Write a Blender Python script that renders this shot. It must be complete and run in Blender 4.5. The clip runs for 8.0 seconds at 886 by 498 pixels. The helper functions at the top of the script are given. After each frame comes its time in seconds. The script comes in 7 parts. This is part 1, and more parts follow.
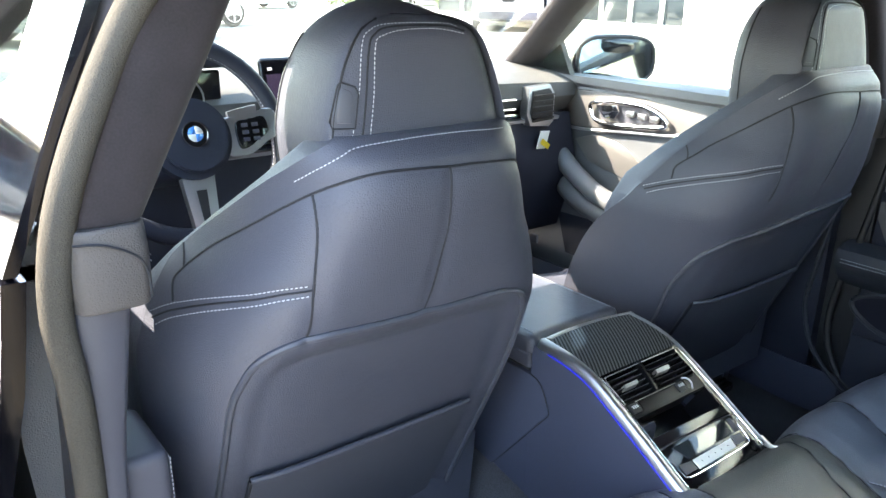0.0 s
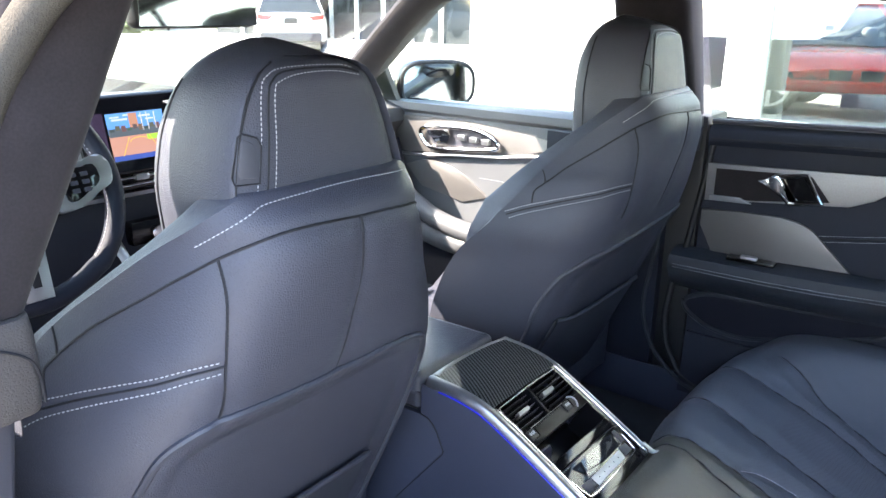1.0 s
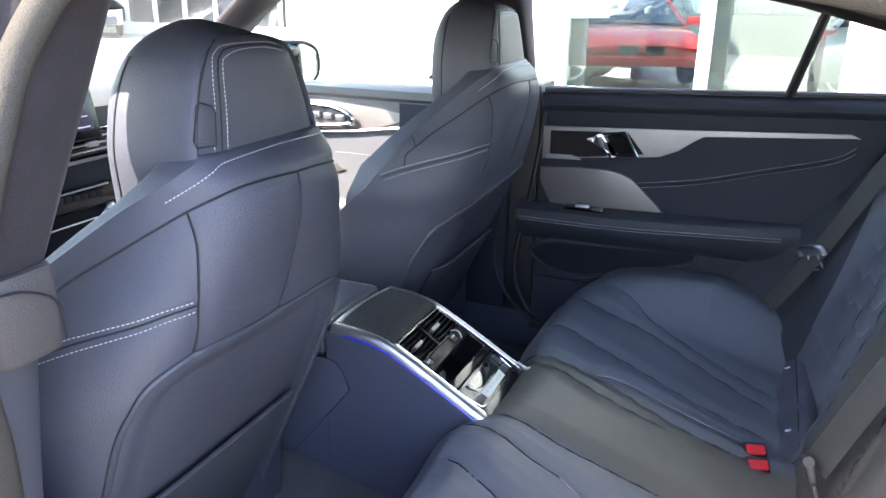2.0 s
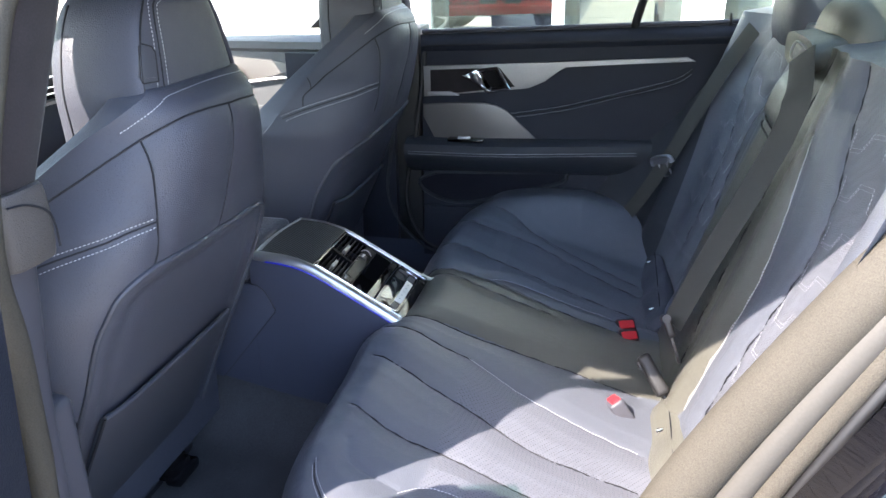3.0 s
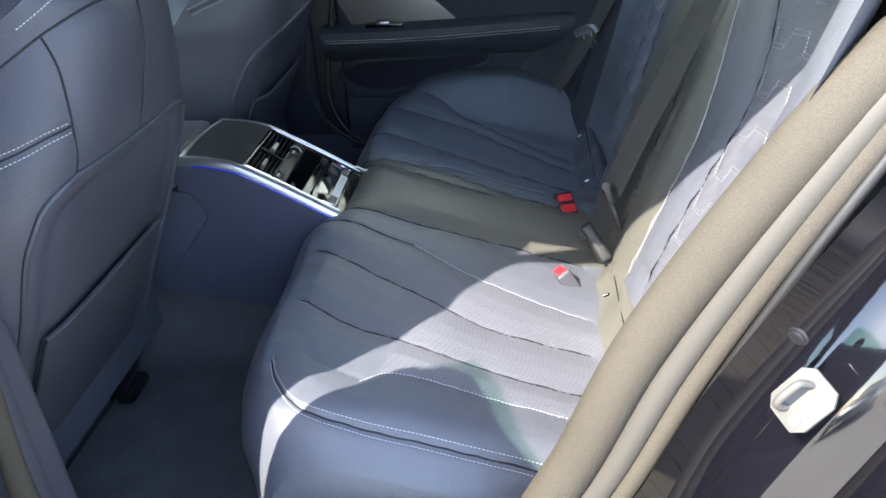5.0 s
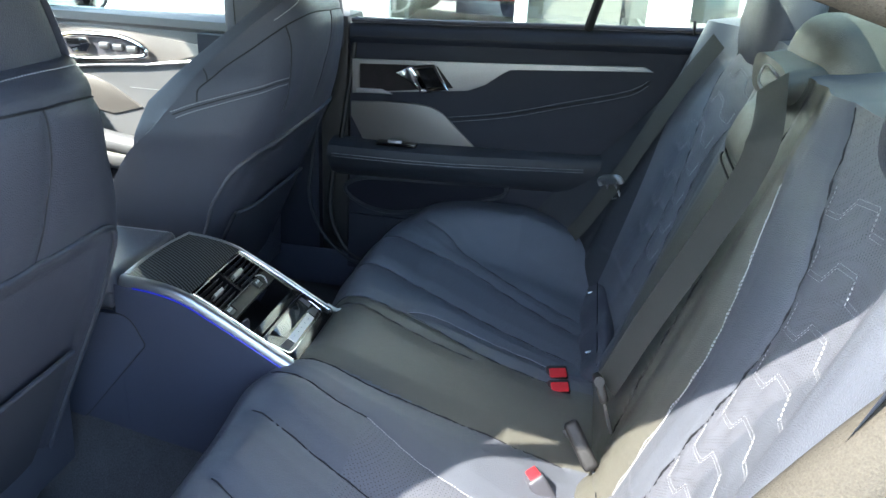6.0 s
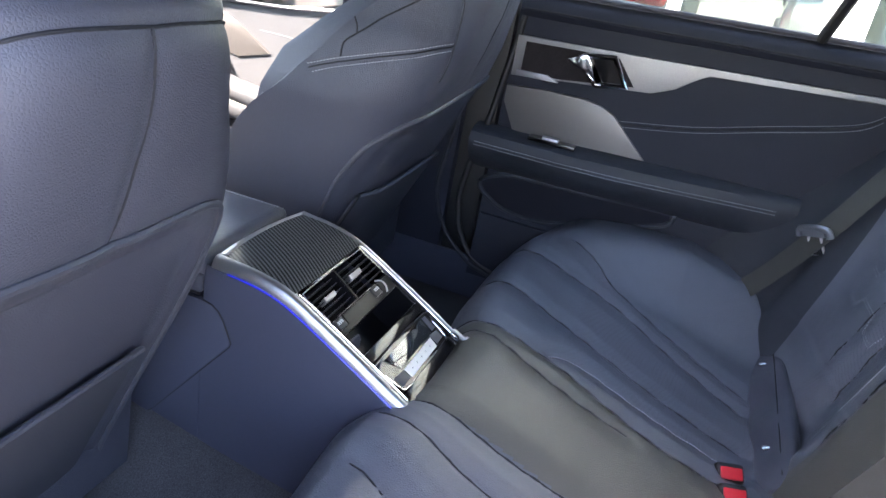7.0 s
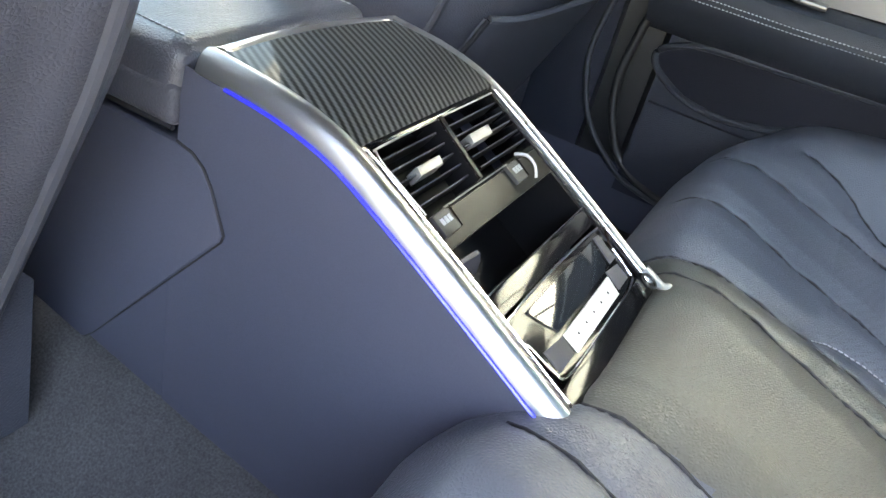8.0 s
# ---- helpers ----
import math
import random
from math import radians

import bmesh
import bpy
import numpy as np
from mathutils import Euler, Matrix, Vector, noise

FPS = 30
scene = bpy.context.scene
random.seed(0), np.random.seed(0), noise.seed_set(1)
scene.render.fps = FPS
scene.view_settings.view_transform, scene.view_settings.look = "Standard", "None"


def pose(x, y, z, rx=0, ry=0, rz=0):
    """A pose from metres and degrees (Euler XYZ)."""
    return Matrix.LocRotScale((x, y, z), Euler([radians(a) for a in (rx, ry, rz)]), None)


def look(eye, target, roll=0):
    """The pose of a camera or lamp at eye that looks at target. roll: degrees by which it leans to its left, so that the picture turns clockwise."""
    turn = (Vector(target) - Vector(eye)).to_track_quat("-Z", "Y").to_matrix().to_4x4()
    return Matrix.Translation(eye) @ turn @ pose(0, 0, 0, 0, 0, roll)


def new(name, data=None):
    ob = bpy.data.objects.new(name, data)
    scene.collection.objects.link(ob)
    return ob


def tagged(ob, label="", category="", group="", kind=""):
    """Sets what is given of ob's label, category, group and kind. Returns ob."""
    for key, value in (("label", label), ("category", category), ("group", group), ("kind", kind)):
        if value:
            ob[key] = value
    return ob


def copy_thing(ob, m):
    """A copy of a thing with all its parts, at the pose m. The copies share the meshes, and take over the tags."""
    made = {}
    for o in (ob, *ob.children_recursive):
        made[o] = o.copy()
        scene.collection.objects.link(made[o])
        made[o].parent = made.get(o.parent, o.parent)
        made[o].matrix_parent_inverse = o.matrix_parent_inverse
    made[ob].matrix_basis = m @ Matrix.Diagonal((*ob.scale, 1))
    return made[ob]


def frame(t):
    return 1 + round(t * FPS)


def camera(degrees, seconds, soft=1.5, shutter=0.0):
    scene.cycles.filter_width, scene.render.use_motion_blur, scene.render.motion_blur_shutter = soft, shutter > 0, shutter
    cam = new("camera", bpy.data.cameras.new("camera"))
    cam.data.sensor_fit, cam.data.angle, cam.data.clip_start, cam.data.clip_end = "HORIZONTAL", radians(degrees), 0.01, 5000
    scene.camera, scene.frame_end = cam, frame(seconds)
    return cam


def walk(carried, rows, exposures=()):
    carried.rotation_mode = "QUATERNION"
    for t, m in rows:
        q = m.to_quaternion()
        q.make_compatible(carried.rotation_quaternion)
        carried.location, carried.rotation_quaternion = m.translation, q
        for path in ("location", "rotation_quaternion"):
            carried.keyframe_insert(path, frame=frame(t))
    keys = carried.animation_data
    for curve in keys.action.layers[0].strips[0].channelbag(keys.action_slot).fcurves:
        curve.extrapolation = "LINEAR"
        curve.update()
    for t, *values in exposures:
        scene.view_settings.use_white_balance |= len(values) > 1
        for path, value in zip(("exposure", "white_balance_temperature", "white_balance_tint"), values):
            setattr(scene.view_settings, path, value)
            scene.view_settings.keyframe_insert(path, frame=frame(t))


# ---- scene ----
cam = camera(59.8, 8.0)
EXPOSURES = [(0.0, 4.13, 7400, 9), (0.7, 3.92, 7250, 12), (1.5, 3.88, 7000, 17), (3.0, 3.45, 6950, 14), (4.0, 3.22, 7000, 10), (5.5, 3.38, 6900, 8), (6.0, 3.46, 6700, 5), (6.5, 3.73, 6650, 6), (7.0, 4.05, 7250, 20), (7.5, 4.5, 8900, 10), (8.0, 4.95, 9000, 12)]
PATH = [
    (0, (-0.916, 2.011, 1.205), (0.251, 3.497, 0.549), 1.1),
    (0.5, (-0.91, 2.039, 1.214), (0.453, 3.369, 0.604), 0.9),
    (1, (-0.967, 2.132, 1.221), (0.571, 3.26, 0.619), 0.9),
    (1.5, (-1.04, 2.179, 1.221), (0.619, 3.112, 0.606), 0.7),
    (1.7, (-1.087, 2.167, 1.222), (0.616, 3.012, 0.6), 0.8),
    (2.8, (-1.34, 2.12, 1.225), (0.47, 2.583, 0.511), -0.2),
    (3, (-1.36, 2.134, 1.215), (0.453, 2.544, 0.476), -0.8),
    (3.5, (-1.402, 2.164, 1.212), (0.387, 2.465, 0.37), -2.1),
    (4, (-1.425, 2.172, 1.193), (0.309, 2.403, 0.223), -3.6),
    (4.2, (-1.429, 2.175, 1.182), (0.278, 2.393, 0.162), -4.3),
    (5.3, (-1.273, 2.146, 1.193), (0.483, 2.354, 0.259), -2.6),
    (5.5, (-1.207, 2.122, 1.206), (0.571, 2.351, 0.32), -1.1),
    (6, (-1.114, 2.098, 1.216), (0.703, 2.401, 0.438), 3.1),
    (6.5, (-1.015, 2.173, 1.186), (0.797, 2.567, 0.437), 7.1),
    (7, (-0.866, 2.276, 1.137), (0.885, 2.773, 0.308), 10.7),
    (7.5, (-0.657, 2.397, 0.994), (1.021, 2.963, 0.062), 13.5),
    (8, (-0.459, 2.470, 0.842), (1.153, 3.075, -0.176), 15.8),
]
walk(cam, [(t, look(eye, target, roll)) for t, eye, target, roll in PATH], EXPOSURES)
# ---- light ----
world = bpy.data.worlds.new("sky")
scene.world = world
world.use_nodes = True
wn = world.node_tree.nodes
sky = wn.new("ShaderNodeTexSky")
sky.sky_type, sky.sun_disc = "NISHITA", False
SUN = Vector((-0.69, 0.655, 1.0)).normalized()
sky.sun_elevation = math.asin(SUN.z)
sky.sun_rotation = math.atan2(SUN.x, SUN.y)
world.node_tree.links.new(sky.outputs[0], wn["Background"].inputs[0])
wn["Background"].inputs[1].default_value = 0.15
sun = new("sun", bpy.data.lights.new("sun", "SUN"))
sun.data.energy, sun.data.angle, sun.data.color = 2.3, radians(0.5), (1.0, 0.95, 0.87)
sun.rotation_euler = (-SUN).to_track_quat("-Z", "Y").to_euler()


# ---- materials ----
def material(name, colour, rough=0.5, metal=0.0, grain=0.0, grain_scale=200.0, stain=0.12, stain_scale=6.0, bump=0.0, coat=0.0, spec=0.5, sheen=0.0):
    m = bpy.data.materials.new(name)
    m.use_nodes = True
    n, l = m.node_tree.nodes, m.node_tree.links
    b = n["Principled BSDF"]
    co = n.new("ShaderNodeTexCoord")
    big = n.new("ShaderNodeTexNoise")
    big.inputs["Scale"].default_value, big.inputs["Detail"].default_value = stain_scale, 5
    l.new(co.outputs["Object"], big.inputs["Vector"])
    small = n.new("ShaderNodeTexNoise")
    small.inputs["Scale"].default_value, small.inputs["Detail"].default_value = grain_scale, 3
    l.new(co.outputs["Object"], small.inputs["Vector"])
    ramp = n.new("ShaderNodeMapRange")
    ramp.inputs["To Min"].default_value, ramp.inputs["To Max"].default_value = 1 - stain, 1 + stain
    l.new(big.outputs[0], ramp.inputs["Value"])
    ramp2 = n.new("ShaderNodeMapRange")
    ramp2.inputs["To Min"].default_value, ramp2.inputs["To Max"].default_value = 1 - grain, 1 + grain
    l.new(small.outputs[0], ramp2.inputs["Value"])
    mul = n.new("ShaderNodeMath")
    mul.operation = "MULTIPLY"
    l.new(ramp.outputs[0], mul.inputs[0])
    l.new(ramp2.outputs[0], mul.inputs[1])
    mix = n.new("ShaderNodeVectorMath")
    mix.operation = "SCALE"
    mix.inputs[0].default_value = colour[:3]
    l.new(mul.outputs[0], mix.inputs["Scale"])
    l.new(mix.outputs[0], b.inputs["Base Color"])
    rr = n.new("ShaderNodeMapRange")
    rr.inputs["To Min"].default_value, rr.inputs["To Max"].default_value = max(0.02, rough - 0.06), min(1, rough + 0.06)
    l.new(big.outputs[0], rr.inputs["Value"])
    l.new(rr.outputs[0], b.inputs["Roughness"])
    b.inputs["Metallic"].default_value = metal
    b.inputs["Coat Weight"].default_value = coat
    b.inputs["Coat Roughness"].default_value = 0.04
    b.inputs["Specular IOR Level"].default_value = spec
    b.inputs["Sheen Weight"].default_value = sheen
    if bump:
        bp = n.new("ShaderNodeBump")
        bp.inputs["Strength"].default_value, bp.inputs["Distance"].default_value = bump, 0.001
        l.new(small.outputs[0], bp.inputs["Height"])
        l.new(bp.outputs[0], b.inputs["Normal"])
    return m


def leather(name, colour, rough=0.42, scale=360.0, bump=0.55, spec=0.5):
    """Grained hide: fine cells, faint creases and a slow drift of tone."""
    m = material(name, colour, rough, stain=0.1, stain_scale=5, grain=0.06, grain_scale=scale, spec=spec)
    n, l = m.node_tree.nodes, m.node_tree.links
    b, co = n["Principled BSDF"], n["Texture Coordinate"]
    v = n.new("ShaderNodeTexVoronoi")
    v.feature = "DISTANCE_TO_EDGE"
    v.inputs["Scale"].default_value = scale
    l.new(co.outputs["Object"], v.inputs["Vector"])
    crease = n.new("ShaderNodeTexNoise")
    crease.inputs["Scale"].default_value, crease.inputs["Detail"].default_value = 14, 4
    l.new(co.outputs["Object"], crease.inputs["Vector"])
    add = n.new("ShaderNodeMath")
    add.operation = "MULTIPLY_ADD"
    l.new(crease.outputs[0], add.inputs[0])
    add.inputs[1].default_value = 3.0
    l.new(v.outputs["Distance"], add.inputs[2])
    bp = n.new("ShaderNodeBump")
    bp.inputs["Strength"].default_value, bp.inputs["Distance"].default_value = bump, 0.0012
    l.new(add.outputs[0], bp.inputs["Height"])
    l.new(bp.outputs[0], b.inputs["Normal"])
    return m


def perforated(name, colour, pitch=0.0035):
    """Hide with rows of pin holes."""
    m = leather(name, colour, 0.5)
    n, l = m.node_tree.nodes, m.node_tree.links
    b, co = n["Principled BSDF"], n["Texture Coordinate"]
    v = n.new("ShaderNodeTexVoronoi")
    v.inputs["Scale"].default_value, v.inputs["Randomness"].default_value = 1 / pitch, 0.0
    mp = n.new("ShaderNodeMapping")
    mp.inputs["Rotation"].default_value = (0.6, 0.5, 0.78)
    l.new(co.outputs["Object"], mp.inputs["Vector"])
    l.new(mp.outputs[0], v.inputs["Vector"])
    hole = n.new("ShaderNodeMapRange")
    hole.inputs["From Min"].default_value, hole.inputs["From Max"].default_value = 0.2, 0.34
    hole.inputs["To Min"].default_value = 0.3
    l.new(v.outputs["Distance"], hole.inputs["Value"])
    old = b.inputs["Base Color"].links[0].from_socket
    sc = n.new("ShaderNodeVectorMath")
    sc.operation = "SCALE"
    l.new(old, sc.inputs[0])
    l.new(hole.outputs[0], sc.inputs["Scale"])
    l.new(sc.outputs[0], b.inputs["Base Color"])
    return m


def carbon(name):
    """Twill weave of dark fibre under clear lacquer."""
    m = material(name, (0.03, 0.03, 0.032), 0.5, coat=0.15, stain=0.05, spec=0.1)
    n, l = m.node_tree.nodes, m.node_tree.links
    b, co = n["Principled BSDF"], n["Texture Coordinate"]
    mp = n.new("ShaderNodeMapping")
    mp.inputs["Rotation"].default_value = (0, 0, 0.54)
    l.new(co.outputs["Object"], mp.inputs["Vector"])
    w = n.new("ShaderNodeTexWave")
    w.wave_type, w.bands_direction = "BANDS", "X"
    w.inputs["Scale"].default_value = 54
    w.inputs["Distortion"].default_value = 0.0
    l.new(mp.outputs[0], w.inputs["Vector"])
    w2 = n.new("ShaderNodeTexWave")
    w2.wave_type, w2.bands_direction = "BANDS", "DIAGONAL"
    w2.inputs["Scale"].default_value = 110
    l.new(mp.outputs[0], w2.inputs["Vector"])
    mul = n.new("ShaderNodeMath")
    mul.operation = "MULTIPLY_ADD"
    l.new(w.outputs["Fac"], mul.inputs[0])
    mul.inputs[1].default_value = 4.5
    l.new(w2.outputs["Fac"], mul.inputs[2])
    mr = n.new("ShaderNodeMapRange")
    mr.inputs["From Min"].default_value = 1.0
    mr.inputs["From Max"].default_value = 5.5
    mr.inputs["To Min"].default_value, mr.inputs["To Max"].default_value = 0.001, 0.11
    l.new(mul.outputs[0], mr.inputs["Value"])
    cx = n.new("ShaderNodeCombineXYZ")
    for i in range(3):
        l.new(mr.outputs[0], cx.inputs[i])
    l.new(cx.outputs[0], b.inputs["Base Color"])
    return m


def glass(name, tint=(0.9, 0.96, 0.93), amount=0.12):
    """Thin pane: mostly clear, tinted, with a glancing reflection."""
    m = bpy.data.materials.new(name)
    m.use_nodes = True
    n, l = m.node_tree.nodes, m.node_tree.links
    n.remove(n["Principled BSDF"])
    t, g, mx, f = n.new("ShaderNodeBsdfTransparent"), n.new("ShaderNodeBsdfGlossy"), n.new("ShaderNodeMixShader"), n.new("ShaderNodeLayerWeight")
    t.inputs[0].default_value = (*tint, 1)
    g.inputs["Roughness"].default_value = 0.01
    f.inputs[0].default_value = 0.5
    pw = n.new("ShaderNodeMath")
    pw.operation = "POWER"
    l.new(f.outputs["Facing"], pw.inputs[0])
    pw.inputs[1].default_value = 5
    k = n.new("ShaderNodeMath")
    k.operation = "MULTIPLY_ADD"
    l.new(pw.outputs[0], k.inputs[0])
    k.inputs[1].default_value, k.inputs[2].default_value = 1.0, amount
    k.use_clamp = True
    l.new(k.outputs[0], mx.inputs[0])
    l.new(t.outputs[0], mx.inputs[1])
    l.new(g.outputs[0], mx.inputs[2])
    l.new(mx.outputs[0], n["Material Output"].inputs[0])
    return m


def glow(name, colour, strength):
    m = bpy.data.materials.new(name)
    m.use_nodes = True
    b = m.node_tree.nodes["Principled BSDF"]
    b.inputs["Base Color"].default_value = (*[0.3 * c for c in colour], 1)
    b.inputs["Emission Color"].default_value, b.inputs["Emission Strength"].default_value = (*colour, 1), strength
    b.inputs["Roughness"].default_value = 0.15
    return m


HIDE = leather("blue_hide", (0.062, 0.065, 0.085), 0.42, spec=0.32)
TAUPE = leather("taupe_hide", (0.075, 0.068, 0.066), 0.5, spec=0.25)
# same blue hide made paler: sunlight put into the front door colour
HIDE_SUNLIT = leather("blue_hide_sunlit", (0.10, 0.105, 0.115), 0.42)
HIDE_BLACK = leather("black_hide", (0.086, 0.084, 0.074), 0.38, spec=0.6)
# darker copy: shade put into rear door and low panels; also wheel leather
HIDE_DARK_SHADED = leather("blue_hide_dark_shaded", (0.020, 0.023, 0.035), 0.5, spec=0.2)
# near-black hide that paints in the shade of an open pocket
POCKET_SHADE = leather("pocket_shade_hide", (0.009, 0.010, 0.017), 0.6, spec=0.12)
HIDE_PERF = perforated("blue_hide_perforated", (0.112, 0.118, 0.146))
BENCH_HIDE = leather("blue_bench_hide", (0.088, 0.096, 0.121), 0.37, spec=0.6)
LID_HIDE = leather("smooth_blue_hide", (0.066, 0.07, 0.092), 0.3, spec=0.6)
# near-black bolster hide; on armrest and sill edge its dark stands for shade
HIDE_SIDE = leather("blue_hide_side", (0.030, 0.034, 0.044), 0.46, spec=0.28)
TONGUE = material("grey_belt_metal", (0.035, 0.033, 0.032), 0.4, 0.3)
SHELL = material("seat_shell_plastic", (0.05, 0.053, 0.068), 0.5, grain=0.1, grain_scale=900, bump=0.15)
PLASTIC = material("soft_plastic", (0.050, 0.055, 0.083), 0.6, grain=0.12, grain_scale=900, bump=0.2, spec=0.25)
TRIM_GREY = material("grey_trim_plastic", (0.055, 0.055, 0.07), 0.5, grain=0.1, grain_scale=900, bump=0.15)
BLACK = material("matt_black_plastic", (0.012, 0.012, 0.014), 0.5)
GLOSS = material("piano_black", (0.006, 0.006, 0.007), 0.1, coat=0.0, stain=0.02)
SUEDE = material("anthracite_suede", (0.024, 0.020, 0.022), 0.95, grain=0.35, grain_scale=420, stain=0.35, stain_scale=28, sheen=0.1, spec=0.2)
# lighter than the lower dash: sunlight on the top put into its colour
DASH = leather("dash_hide_sunlit", (0.085, 0.084, 0.082), 0.55, spec=0.25)
CARPET = material("carpet", (0.062, 0.062, 0.068), 1.0, grain=0.75, grain_scale=520, stain=0.3, stain_scale=14, bump=1.0, spec=0.1)
SATIN_BLACK = material("satin_black_panel", (0.006, 0.006, 0.007), 0.3, spec=0.12, stain=0.03)
SATIN = material("satin_aluminium", (0.52, 0.52, 0.54), 0.36, 1.0, stain=0.04)
BRUSHED = material("brushed_champagne_metal", (0.36, 0.345, 0.34), 0.5, 0.75, grain=0.12, grain_scale=300, stain=0.04)
CHROME = material("chrome", (0.8, 0.8, 0.82), 0.1, 1.0, stain=0.03)
PALE = material("brushed_speaker_grille", (0.2, 0.19, 0.185), 0.45, 0.6, grain=0.3, grain_scale=1200)
THREAD = material("pale_thread", (0.43, 0.44, 0.47), 0.75)
SEAM = material("seam_thread_dark", (0.008, 0.009, 0.014), 0.7)
RUBBER = material("weather_seal_rubber", (0.05, 0.046, 0.041), 0.7, grain=0.15, grain_scale=400, bump=0.2)
FLOCK = material("flocked_seal", (0.062, 0.056, 0.047), 0.95, grain=0.4, grain_scale=700, stain=0.15, bump=0.8, spec=0.1)
WEB = material("belt_webbing", (0.045, 0.045, 0.042), 0.75, grain=0.3, grain_scale=900, bump=0.5)
CARBON = carbon("carbon_fibre")
PAINT = material("black_car_paint", (0.004, 0.004, 0.006), 0.07, coat=0.6, stain=0.05, spec=0.5)
WHITE_PAINT = material("white_car_paint", (0.75, 0.75, 0.74), 0.25, coat=1.0, stain=0.03)
SILVER_PAINT = material("silver_car_paint", (0.42, 0.44, 0.46), 0.3, 0.4, coat=1.0, stain=0.03)
RED_PAINT = material("red_car_paint", (0.75, 0.022, 0.012), 0.25, coat=1.0, stain=0.03)
GLASS = glass("window_glass", (0.86, 0.91, 0.88), 0.03)
DOOR_GLASS = glass("green_door_glass", (0.62, 0.78, 0.70), 0.05)
REAR_GLASS = glass("tinted_rear_glass", (0.5, 0.56, 0.53), 0.05)
SHOP_GLASS = glass("shop_glass", (0.86, 0.9, 0.87), 0.3)
DARK_GLASS = material("tinted_car_glass", (0.02, 0.025, 0.03), 0.06, coat=1.0, stain=0.02)
MIRROR = material("mirror_glass", (0.55, 0.60, 0.62), 0.02, 1.0, stain=0.01)
TYRE = material("tyre_rubber", (0.02, 0.02, 0.02), 0.8)
RED_PLASTIC = material("red_plastic", (0.5, 0.02, 0.03), 0.4)
PAPER = material("white_paper_tag", (0.75, 0.75, 0.7), 0.8)
YELLOW = material("yellow_print", (0.7, 0.5, 0.03), 0.8)
CREAM = leather("ivory_hide", (0.3, 0.29, 0.27), 0.5)
ROAD = material("pale_concrete", (0.42, 0.395, 0.35), 0.9, grain=0.2, grain_scale=60, stain=0.2, stain_scale=0.5, bump=0.4)
STUCCO = material("white_stucco", (0.78, 0.78, 0.76), 0.9, grain=0.08, grain_scale=60, stain=0.04, stain_scale=1)
FRAME_WHITE = material("white_window_frame", (0.72, 0.73, 0.72), 0.5, stain=0.03)
TAIL = material("tail_lamp_red", (0.55, 0.02, 0.02), 0.15, coat=1.0)
LEAF = material("leaf_green", (0.07, 0.12, 0.025), 0.6, grain=0.3, grain_scale=4, stain=0.4, stain_scale=0.8)
BARK = material("bark", (0.12, 0.09, 0.06), 0.9, grain=0.4, grain_scale=30, bump=0.8)
SHOP_FLOOR = material("shop_floor_tile", (0.35, 0.33, 0.3), 0.3, stain=0.1)


# ---- building blocks ----
def mesh_object(name, bm, mat, smooth=True):
    bmesh.ops.recalc_face_normals(bm, faces=bm.faces)
    me = bpy.data.meshes.new(name)
    bm.to_mesh(me)
    bm.free()
    for m in mat if isinstance(mat, (list, tuple)) else [mat]:
        me.materials.append(m)
    if smooth:
        me.polygons.foreach_set("use_smooth", [True] * len(me.polygons))
        me.set_sharp_from_angle(angle=radians(40))
    return new(name, me)


def part(name, bm, mat, parent=None, label="", smooth=True):
    ob = mesh_object(name, bm, mat, smooth)
    ob.parent = parent
    if label:
        tagged(ob, label)
    return ob


def thing(name, label, category, group="", kind=""):
    return tagged(new(name), label, category, group, kind)


def box(size, centre=(0, 0, 0), bevel=0.0, seg=2, turn=None):
    bm = bmesh.new()
    bmesh.ops.create_cube(bm, size=1)
    bmesh.ops.scale(bm, vec=size, verts=bm.verts)
    if bevel:
        bmesh.ops.bevel(bm, geom=bm.edges[:], offset=bevel, segments=seg, profile=0.6, affect="EDGES")
    if turn is not None:
        bmesh.ops.transform(bm, matrix=turn.to_4x4(), verts=bm.verts)
    bmesh.ops.translate(bm, vec=centre, verts=bm.verts)
    return bm


def join(*bms):
    out = bms[0]
    for b in bms[1:]:
        me = bpy.data.meshes.new("tmp")
        b.to_mesh(me)
        out.from_mesh(me)
        bpy.data.meshes.remove(me)
        b.free()
    return out


def shift(bm, m):
    bmesh.ops.transform(bm, matrix=m, verts=bm.verts)
    return bm


def smooth_line(points, n=8, closed=False):
    """Catmull-Rom line through the points."""
    p = [Vector(q) for q in points]
    k = len(p)
    out = []
    for i in range(k if closed else k - 1):
        a, b, c, d = (p[(i - 1) % k], p[i], p[(i + 1) % k], p[(i + 2) % k]) if closed else (p[max(i - 1, 0)], p[i], p[i + 1], p[min(i + 2, k - 1)])
        for j in range(n):
            t = j / n
            out.append(0.5 * ((2 * b) + (c - a) * t + (2 * a - 5 * b + 4 * c - d) * t * t + (3 * b - a - 3 * c + d) * t ** 3))
    if not closed:
        out.append(p[-1])
    return out


